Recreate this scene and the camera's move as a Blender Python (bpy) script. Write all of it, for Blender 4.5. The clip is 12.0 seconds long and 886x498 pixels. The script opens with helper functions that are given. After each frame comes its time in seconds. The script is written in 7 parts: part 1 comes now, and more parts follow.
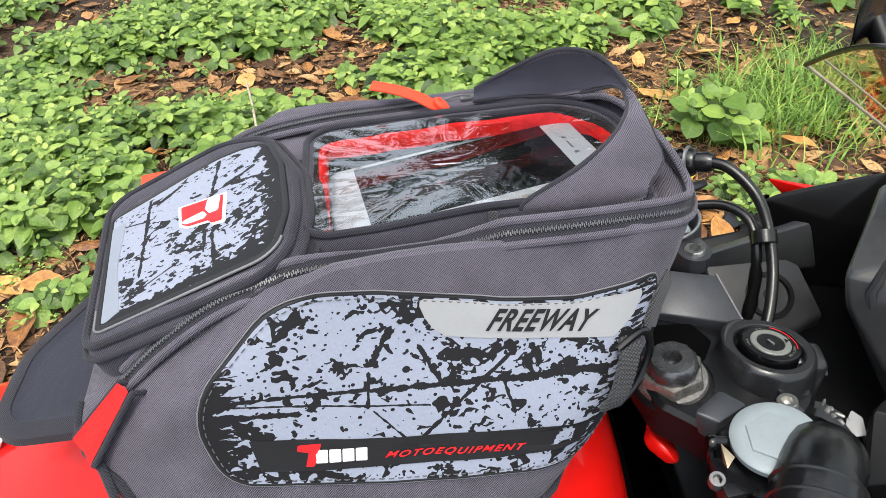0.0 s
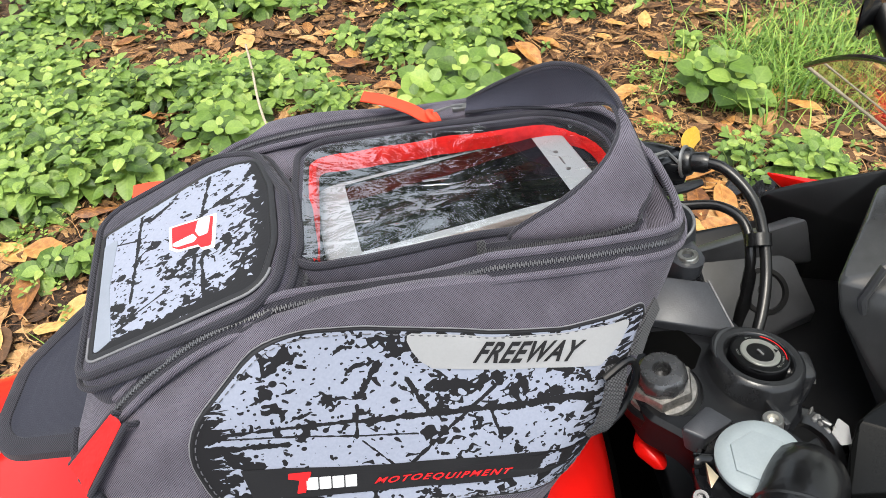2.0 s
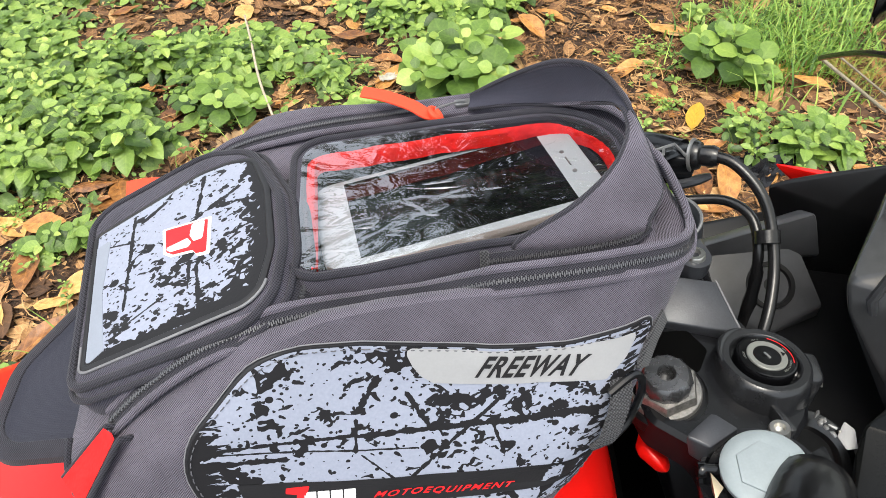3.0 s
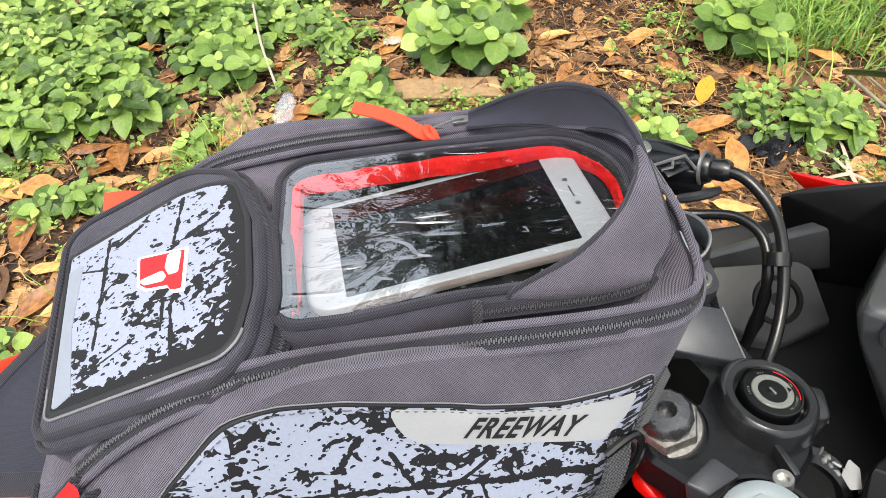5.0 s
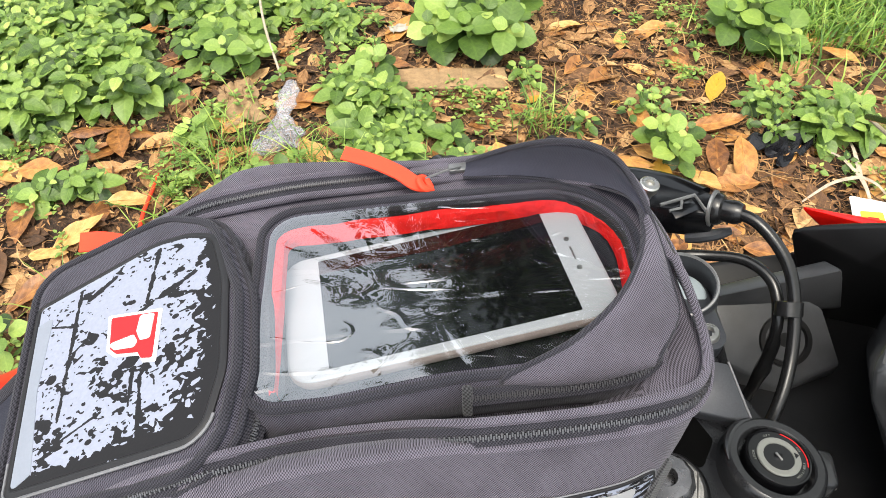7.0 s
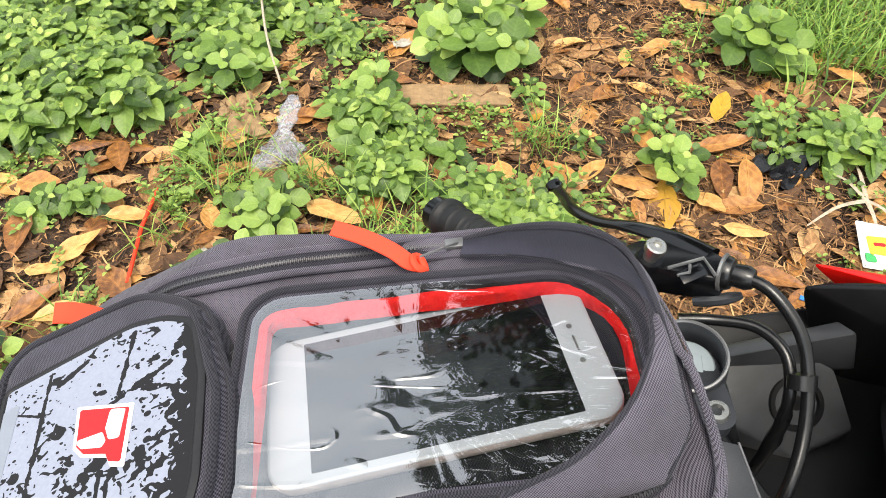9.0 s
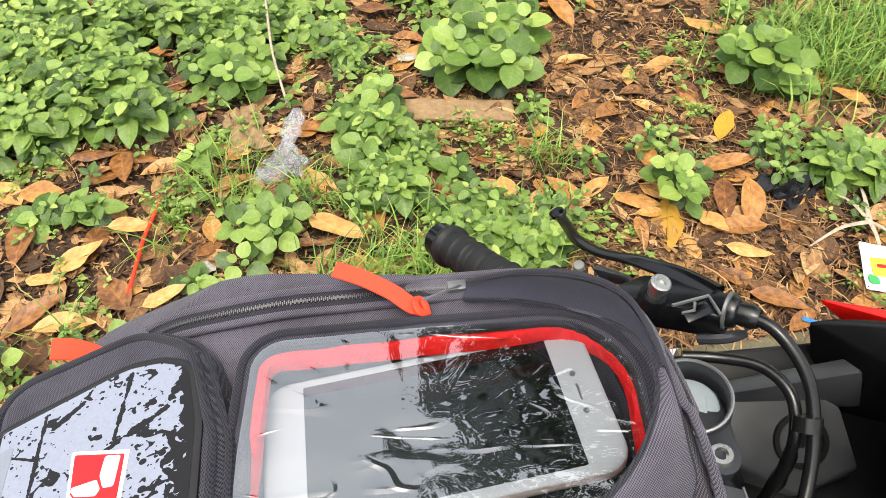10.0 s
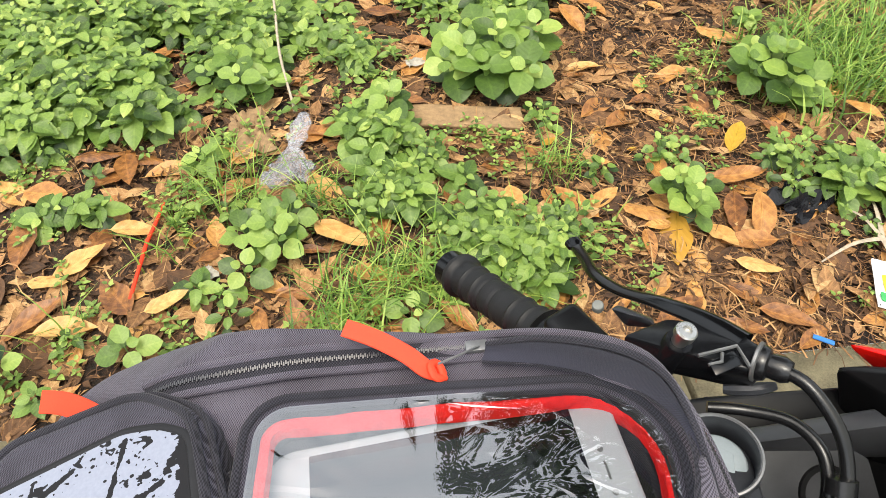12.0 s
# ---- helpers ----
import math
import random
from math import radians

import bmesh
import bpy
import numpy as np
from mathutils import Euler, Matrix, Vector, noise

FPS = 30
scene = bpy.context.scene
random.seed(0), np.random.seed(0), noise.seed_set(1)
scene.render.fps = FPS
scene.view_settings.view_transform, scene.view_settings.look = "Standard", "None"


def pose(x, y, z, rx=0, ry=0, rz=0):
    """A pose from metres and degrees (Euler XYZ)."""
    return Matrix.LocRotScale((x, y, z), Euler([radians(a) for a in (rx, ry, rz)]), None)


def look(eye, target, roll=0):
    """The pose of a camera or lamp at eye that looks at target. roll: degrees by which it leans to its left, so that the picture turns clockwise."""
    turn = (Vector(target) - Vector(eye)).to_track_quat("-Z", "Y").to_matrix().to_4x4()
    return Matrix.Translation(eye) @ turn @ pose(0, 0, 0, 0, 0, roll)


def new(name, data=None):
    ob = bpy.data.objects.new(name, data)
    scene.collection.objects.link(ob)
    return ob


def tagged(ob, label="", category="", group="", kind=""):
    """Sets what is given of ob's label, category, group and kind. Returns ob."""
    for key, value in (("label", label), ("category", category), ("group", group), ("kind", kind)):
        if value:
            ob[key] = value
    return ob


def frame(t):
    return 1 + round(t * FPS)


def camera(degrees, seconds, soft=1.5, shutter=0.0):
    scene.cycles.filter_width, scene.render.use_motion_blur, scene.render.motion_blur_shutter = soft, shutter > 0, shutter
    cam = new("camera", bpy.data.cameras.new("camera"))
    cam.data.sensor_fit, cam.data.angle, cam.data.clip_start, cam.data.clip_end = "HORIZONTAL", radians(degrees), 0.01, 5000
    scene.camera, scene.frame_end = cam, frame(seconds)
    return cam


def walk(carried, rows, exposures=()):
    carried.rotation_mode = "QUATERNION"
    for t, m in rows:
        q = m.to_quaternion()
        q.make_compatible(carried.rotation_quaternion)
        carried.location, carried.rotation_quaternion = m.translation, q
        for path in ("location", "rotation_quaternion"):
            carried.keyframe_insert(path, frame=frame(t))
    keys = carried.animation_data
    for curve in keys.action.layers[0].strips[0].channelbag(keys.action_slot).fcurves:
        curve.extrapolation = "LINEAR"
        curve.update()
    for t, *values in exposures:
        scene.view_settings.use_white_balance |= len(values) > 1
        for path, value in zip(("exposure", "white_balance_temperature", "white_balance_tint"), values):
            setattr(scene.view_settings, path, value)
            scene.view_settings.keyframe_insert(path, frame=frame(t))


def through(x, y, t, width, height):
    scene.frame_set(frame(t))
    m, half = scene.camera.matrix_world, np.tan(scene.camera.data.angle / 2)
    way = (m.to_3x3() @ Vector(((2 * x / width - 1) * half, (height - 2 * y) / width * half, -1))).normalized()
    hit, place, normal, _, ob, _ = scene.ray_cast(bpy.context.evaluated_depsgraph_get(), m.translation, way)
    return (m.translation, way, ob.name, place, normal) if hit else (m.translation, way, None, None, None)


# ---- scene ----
cam = camera(64.8, 12.0, 0.8)
PATH = [
    (0, (-0.029, -0.003, 1.384), (0.073, 1.548, 0.125), -3.1),
    (0.5, (-0.027, -0.001, 1.395), (0.07, 1.537, 0.12), -3.3),
    (1, (-0.026, 0.003, 1.4), (0.065, 1.527, 0.108), -3.4),
    (1.5, (-0.023, 0.01, 1.404), (0.063, 1.514, 0.089), -3.4),
    (2, (-0.019, 0.017, 1.409), (0.061, 1.489, 0.057), -3.5),
    (2.5, (-0.018, 0.027, 1.411), (0.057, 1.47, 0.027), -3.5),
    (4.5, (-0.012, 0.064, 1.425), (0.044, 1.414, -0.05), -2.7),
    (5, (-0.009, 0.077, 1.424), (0.045, 1.411, -0.066), -2.4),
    (5.5, (-0.008, 0.086, 1.428), (0.04, 1.405, -0.075), -2.1),
    (6, (-0.007, 0.096, 1.429), (0.037, 1.402, -0.086), -1.9),
    (6.5, (-0.003, 0.109, 1.432), (0.039, 1.406, -0.09), -1.6),
    (7, (-0.001, 0.119, 1.433), (0.04, 1.413, -0.091), -1.4),
    (9, (0.004, 0.159, 1.44), (0.041, 1.468, -0.071), -0.8),
    (9.5, (0.004, 0.165, 1.445), (0.037, 1.487, -0.055), -0.6),
    (10, (0.004, 0.173, 1.447), (0.037, 1.504, -0.045), -0.2),
    (10.5, (0.001, 0.182, 1.447), (0.031, 1.515, -0.043), 0.4),
    (11, (-0.002, 0.187, 1.449), (0.023, 1.524, -0.038), 0.4),
    (11.5, (-0.002, 0.196, 1.449), (0.022, 1.529, -0.041), 0.5),
    (12, (-0.002, 0.207, 1.447), (0.021, 1.538, -0.045), 0.5),
]
walk(cam, [(t, look(eye, target, roll)) for t, eye, target, roll in PATH], [(0, 1.06, 6190, 5), (1, 1.11, 6240, 5), (2.5, 1.14, 6290, 5), (5.5, 1.22, 6370, 5), (7, 1.2, 6410, 5), (9.5, 1.06, 6450, 5), (12, 1.00, 6480, 5)])

from mathutils.bvhtree import BVHTree

# ---- light ----
world = bpy.data.worlds.new("sky")
scene.world = world
world.use_nodes = True
wn = world.node_tree.nodes
sky = wn.new("ShaderNodeTexSky")
sky.sky_type, sky.sun_disc = "NISHITA", False
sky.sun_elevation, sky.sun_rotation = radians(74), radians(205)
sky.air_density, sky.dust_density, sky.ozone_density = 1.0, 10.0, 1.0
veil = wn.new("ShaderNodeMix")
veil.data_type = "RGBA"
veil.inputs["Factor"].default_value = 0.5
veil.inputs["B"].default_value = (7.0, 7.2, 7.5, 1)
world.node_tree.links.new(sky.outputs[0], veil.inputs["A"])
world.node_tree.links.new(veil.outputs["Result"], wn["Background"].inputs[0])
wn["Background"].inputs[1].default_value = 0.15
sun = new("sun", bpy.data.lights.new("sun", "SUN"))
sun.data.energy, sun.data.angle, sun.data.color = 0.75, radians(16), (1.0, 0.94, 0.84)
sun.matrix_basis = look((0, 0, 0), (0.12, 0.42, -1.0))


# ---- materials ----
def shader(name):
    m = bpy.data.materials.new(name)
    m.use_nodes = True
    return m, m.node_tree.nodes, m.node_tree.links, m.node_tree.nodes["Principled BSDF"]


def coords(n, l, scale=(1, 1, 1), kind="Object", rot=(0, 0, 0)):
    tc, mp = n.new("ShaderNodeTexCoord"), n.new("ShaderNodeMapping")
    mp.inputs["Scale"].default_value, mp.inputs["Rotation"].default_value = scale, rot
    l.new(tc.outputs[kind], mp.inputs[0])
    return mp.outputs[0]


def noise_tex(n, l, vec, scale, detail=3, rough=0.5, distort=0.0):
    t = n.new("ShaderNodeTexNoise")
    t.inputs["Scale"].default_value, t.inputs["Detail"].default_value = scale, detail
    t.inputs["Roughness"].default_value, t.inputs["Distortion"].default_value = rough, distort
    l.new(vec, t.inputs["Vector"])
    return t.outputs["Fac"]


def ramp(n, l, fac, *stops):
    r = n.new("ShaderNodeValToRGB")
    e = r.color_ramp.elements
    while len(e) < len(stops):
        e.new(0.5)
    for k, (p, c) in zip(e, stops):
        k.position, k.color = p, (*c, 1) if len(c) == 3 else c
    l.new(fac, r.inputs[0])
    return r.outputs[0]


def maths(n, l, op, a, b=None, c=None):
    m = n.new("ShaderNodeMath")
    m.operation = op
    for k, v in enumerate((a, b, c)):
        if v is None:
            continue
        if isinstance(v, (int, float)):
            m.inputs[k].default_value = v
        else:
            l.new(v, m.inputs[k])
    return m.outputs[0]


def bump(n, l, height, strength, dist, bsdf, normal=None):
    b = n.new("ShaderNodeBump")
    b.inputs["Strength"].default_value, b.inputs["Distance"].default_value = strength, dist
    l.new(height, b.inputs["Height"])
    if normal:
        l.new(normal, b.inputs["Normal"])
    l.new(b.outputs[0], bsdf.inputs["Normal"])
    return b.outputs[0]


def plain(name, color, rough, metal=0.0, vary=0.25, grain=900.0, bump_by=0.15, spot=60.0, dist=0.0004, coat=0.0, spec=0.3):
    """A surface with stains at one scale and grain at another."""
    m, n, l, b = shader(name)
    v = coords(n, l)
    big, fine = noise_tex(n, l, v, spot, 4, 0.6), noise_tex(n, l, v, grain, 2)
    mixed = maths(n, l, "ADD", maths(n, l, "MULTIPLY", big, 0.7), maths(n, l, "MULTIPLY", fine, 0.3))
    lo, hi = tuple(c * (1 - vary) for c in color), tuple(min(1, c * (1 + vary)) for c in color)
    l.new(ramp(n, l, mixed, (0.3, lo), (0.7, hi)), b.inputs["Base Color"])
    l.new(maths(n, l, "MULTIPLY_ADD", big, 0.3 * rough, 0.85 * rough), b.inputs["Roughness"])
    b.inputs["Metallic"].default_value = metal
    b.inputs["Coat Weight"].default_value = coat
    b.inputs["Specular IOR Level"].default_value = spec
    b.inputs["Coat Roughness"].default_value = 0.05
    if bump_by:
        bump(n, l, fine, bump_by, dist, b)
    return m


def woven(name, color, step=0.0011, vary=0.25, sheen=0.1):
    """Coarse synthetic cloth: two crossed sets of threads."""
    m, n, l, b = shader(name)
    v = coords(n, l)
    k = 2 * math.pi / step
    sep = n.new("ShaderNodeSeparateXYZ")
    l.new(v, sep.inputs[0])
    across = maths(n, l, "ADD", maths(n, l, "MULTIPLY", sep.outputs[1], 0.8), sep.outputs[2])
    slub = maths(n, l, "MULTIPLY", noise_tex(n, l, v, 420, 2), 3.0)
    a = maths(n, l, "SINE", maths(n, l, "ADD", maths(n, l, "MULTIPLY", maths(n, l, "ADD", sep.outputs[0], maths(n, l, "MULTIPLY", across, 0.12)), k), slub))
    c = maths(n, l, "SINE", maths(n, l, "ADD", maths(n, l, "MULTIPLY", across, k * 0.8), slub))
    w = maths(n, l, "MULTIPLY_ADD", maths(n, l, "MULTIPLY", a, c), 0.5, 0.5)
    big = noise_tex(n, l, v, 35, 5, 0.65)
    f = maths(n, l, "ADD", maths(n, l, "MULTIPLY", w, 0.6), maths(n, l, "MULTIPLY", big, 0.4))
    lo, hi = tuple(x * (1 - vary * 2.4) for x in color), tuple(x * (1 + vary * 2.6) for x in color)
    l.new(ramp(n, l, f, (0.3, lo), (0.72, hi)), b.inputs["Base Color"])
    b.inputs["Roughness"].default_value = 0.85
    b.inputs["Specular IOR Level"].default_value = 0.06
    b.inputs["Sheen Weight"].default_value = sheen
    h = maths(n, l, "ADD", w, maths(n, l, "MULTIPLY", big, 2.0))
    bump(n, l, h, 0.5, 0.0003, b)
    return m


def splatter(name, along, up, seed, lines, clumps, ragged_at=None, flecks_at=None, base=0.585):
    """Pale grey ink print with dark splashes, scratches and drips on black rubber sheet.
    lines: strokes from one place to another with their width; clumps: where splashes gather or stay away, with reach and weight."""
    m, n, l, b = shader(name)
    tc = n.new("ShaderNodeTexCoord")
    sep, com = n.new("ShaderNodeSeparateXYZ"), n.new("ShaderNodeCombineXYZ")
    l.new(tc.outputs["Object"], sep.inputs[0])
    px, py = sep.outputs[along], sep.outputs[up]
    l.new(px, com.inputs[0])
    l.new(py, com.inputs[1])
    com.inputs[2].default_value = seed

    def scaled(sx, sy, turn=0.0):
        mp = n.new("ShaderNodeMapping")
        mp.inputs["Scale"].default_value = (sx, sy, 1)
        mp.inputs["Rotation"].default_value = (0, 0, turn)
        l.new(com.outputs[0], mp.inputs[0])
        return mp.outputs[0]

    def larger(*fs):
        out = fs[0]
        for f in fs[1:]:
            out = maths(n, l, "MAXIMUM", out, f)
        return out

    # how thickly the splashes lie
    thick = maths(n, l, "MULTIPLY", maths(n, l, "SUBTRACT", noise_tex(n, l, scaled(26, 30), 1, 2), 0.5), 1.2)
    for cx, cy, rx, ry, weight in clumps:
        dx = maths(n, l, "MULTIPLY", maths(n, l, "SUBTRACT", px, cx), 1 / rx)
        dy = maths(n, l, "MULTIPLY", maths(n, l, "SUBTRACT", py, cy), 1 / ry)
        near = maths(n, l, "MAXIMUM", maths(n, l, "SUBTRACT", 1.6, maths(n, l, "ADD", maths(n, l, "MULTIPLY", dx, dx), maths(n, l, "MULTIPLY", dy, dy))), 0.0)
        thick = maths(n, l, "ADD", thick, maths(n, l, "MULTIPLY", near, weight * 0.7))
    thick = maths(n, l, "MINIMUM", thick, 1.3)
    blot = noise_tex(n, l, scaled(118, 150, 0.35), 1, 1.7, 0.45, 0.7)
    big = maths(n, l, "GREATER_THAN", maths(n, l, "ADD", blot, maths(n, l, "MULTIPLY", thick, 0.13)), base)
    mid = maths(n, l, "GREATER_THAN", maths(n, l, "ADD", noise_tex(n, l, scaled(290, 350, 0.5), 1, 1.2, 0.4, 0.3), maths(n, l, "MULTIPLY", thick, 0.07)), base + 0.075)
    isle = maths(n, l, "GREATER_THAN", noise_tex(n, l, scaled(230, 310, 0.7), 1, 1.0, 0.4, 0.6), 0.615)
    splash = maths(n, l, "MULTIPLY", larger(big, mid), maths(n, l, "SUBTRACT", 1.0, isle))

    def spots(size, turn, gate):
        vo = n.new("ShaderNodeTexVoronoi")
        vo.inputs["Scale"].default_value = 1
        vo.inputs["Randomness"].default_value = 1.0
        l.new(scaled(size, size * 1.25, turn), vo.inputs["Vector"])
        own = n.new("ShaderNodeSeparateColor")
        l.new(vo.outputs["Color"], own.inputs[0])
        rad = maths(n, l, "MULTIPLY", maths(n, l, "SUBTRACT", own.outputs[0], gate), 0.55)
        return maths(n, l, "LESS_THAN", vo.outputs["Distance"], rad)
    dots = larger(spots(150, 0.3, 0.48), spots(290, 0.9, 0.44))
    wobble = noise_tex(n, l, scaled(170, 170), 1, 3, 0.6)
    strokes = []
    for x0, y0, x1, y1, w in lines:
        ln = math.hypot(x1 - x0, y1 - y0)
        ux, uy = (x1 - x0) / ln, (y1 - y0) / ln
        qx, qy = maths(n, l, "SUBTRACT", px, x0), maths(n, l, "SUBTRACT", py, y0)
        s = maths(n, l, "ADD", maths(n, l, "MULTIPLY", qx, ux), maths(n, l, "MULTIPLY", qy, uy))
        d = maths(n, l, "ABSOLUTE", maths(n, l, "SUBTRACT", maths(n, l, "MULTIPLY", qy, ux), maths(n, l, "MULTIPLY", qx, uy)))
        past = maths(n, l, "MAXIMUM", maths(n, l, "MAXIMUM", maths(n, l, "MULTIPLY", s, -1.0), maths(n, l, "SUBTRACT", s, ln)), 0.0)
        strokes.append(maths(n, l, "LESS_THAN", maths(n, l, "ADD", d, past), maths(n, l, "MULTIPLY", maths(n, l, "SUBTRACT", wobble, 0.22), w * 3.4)))
    dark = larger(splash, dots, *strokes)
    if flecks_at is not None:
        fleck = maths(n, l, "GREATER_THAN", noise_tex(n, l, scaled(130, 420, 0.85), 1, 2, 0.5), 0.50)
        end = maths(n, l, "GREATER_THAN", maths(n, l, "ADD", maths(n, l, "MULTIPLY_ADD", py, -0.475, px), maths(n, l, "MULTIPLY", noise_tex(n, l, scaled(80, 80), 1, 2), 0.03)), flecks_at)
        dark = larger(dark, maths(n, l, "MULTIPLY", fleck, end))
    if ragged_at is not None:
        ragged = maths(n, l, "MULTIPLY_ADD", noise_tex(n, l, scaled(40, 380), 1, 3, 0.6), 0.060, ragged_at - 0.030)
        dark = larger(dark, maths(n, l, "LESS_THAN", px, ragged))
    wear = noise_tex(n, l, scaled(700, 700), 1, 2)
    pale = ramp(n, l, wear, (0.2, (0.238, 0.257, 0.322)), (0.8, (0.282, 0.303, 0.376)))
    mx = n.new("ShaderNodeMix")
    mx.data_type = "RGBA"
    l.new(dark, mx.inputs["Factor"])
    l.new(pale, mx.inputs["A"])
    mx.inputs["B"].default_value = (0.014, 0.0135, 0.015, 1)
    l.new(mx.outputs["Result"], b.inputs["Base Color"])
    l.new(maths(n, l, "MULTIPLY_ADD", dark, -0.08, 0.6), b.inputs["Roughness"])
    b.inputs["Specular IOR Level"].default_value = 0.15
    bump(n, l, maths(n, l, "ADD", wear, maths(n, l, "MULTIPLY", dark, -1.0)), 0.25, 0.0002, b)
    return m


def clear_film(name, rough, tint, wave, fresnel=1.45, crease=0.0):
    """A thin clear sheet: lets light straight through and mirrors at its surface; crease: height of sharp folds."""
    m, n, l, b = shader(name)
    n.remove(b)
    out = n["Material Output"]
    tr, gl, mix, fr = n.new("ShaderNodeBsdfTransparent"), n.new("ShaderNodeBsdfGlossy"), n.new("ShaderNodeMixShader"), n.new("ShaderNodeLayerWeight")
    tr.inputs[0].default_value = (*tint, 1)
    gl.inputs["Roughness"].default_value = rough
    gl.inputs["Color"].default_value = (1, 1, 1, 1)
    fr.inputs["Blend"].default_value = 0.5
    f0 = ((fresnel - 1) / (fresnel + 1)) ** 2
    v = coords(n, l)
    height = maths(n, l, "MULTIPLY", noise_tex(n, l, coords(n, l, (1, 2.2, 1), rot=(0, 0, 0.6)), 19, 1.5, 0.5, 0.8), wave)
    if crease:
        for turn, size, most in ((0.45, 9, 0.035), (-0.9, 12, 0.02)):
            line = noise_tex(n, l, coords(n, l, (1, 3.4, 1), rot=(0, 0, turn)), size, 1.5, 0.5, 0.5)
            ridge = maths(n, l, "MAXIMUM", maths(n, l, "SUBTRACT", 1.0, maths(n, l, "DIVIDE", maths(n, l, "ABSOLUTE", maths(n, l, "SUBTRACT", line, 0.52)), most)), 0.0)
            where = ramp(n, l, noise_tex(n, l, coords(n, l, rot=(0, 0, turn)), 30, 2), (0.50, (0, 0, 0)), (0.60, (1, 1, 1)))
            height = maths(n, l, "ADD", height, maths(n, l, "MULTIPLY", maths(n, l, "MULTIPLY", ridge, where), crease))
    bp = n.new("ShaderNodeBump")
    bp.inputs["Strength"].default_value, bp.inputs["Distance"].default_value = 1.0, 1.0
    l.new(height, bp.inputs["Height"])
    for k in (gl, fr):
        l.new(bp.outputs[0], k.inputs["Normal"])
    fac = maths(n, l, "MULTIPLY_ADD", maths(n, l, "POWER", fr.outputs["Facing"], 5.0), 1 - f0, f0)
    under = tr.outputs[0]
    if crease:
        # scuffs, dust and a faint pale haze in cloudy patches
        fine = ramp(n, l, noise_tex(n, l, coords(n, l, (5, 60, 5), rot=(0, 0, 0.35)), 6, 3, 0.6, 1.1), (0.655, (0, 0, 0)), (0.70, (1, 1, 1)))
        where = ramp(n, l, noise_tex(n, l, v, 24, 2), (0.52, (0, 0, 0)), (0.66, (1, 1, 1)))
        dust = ramp(n, l, noise_tex(n, l, v, 900, 2), (0.70, (0, 0, 0)), (0.76, (1, 1, 1)))
        cloud = ramp(n, l, noise_tex(n, l, coords(n, l, (1.6, 0.5, 1), rot=(0, 0, 0.3)), 30, 4, 0.6, 0.8), (0.52, (0.0, 0.0, 0.0)), (0.78, (0.02, 0.02, 0.02)))
        cover = maths(n, l, "ADD", cloud, maths(n, l, "ADD", maths(n, l, "MULTIPLY", maths(n, l, "MULTIPLY", fine, where), 0.2), maths(n, l, "MULTIPLY", dust, 0.06)))
        df, veil = n.new("ShaderNodeBsdfDiffuse"), n.new("ShaderNodeMixShader")
        df.inputs[0].default_value = (0.75, 0.78, 0.80, 1)
        l.new(cover, veil.inputs[0])
        l.new(under, veil.inputs[1])
        l.new(df.outputs[0], veil.inputs[2])
        under = veil.outputs[0]
    l.new(fac, mix.inputs[0])
    l.new(under, mix.inputs[1])
    l.new(gl.outputs[0], mix.inputs[2])
    l.new(mix.outputs[0], out.inputs[0])
    return m


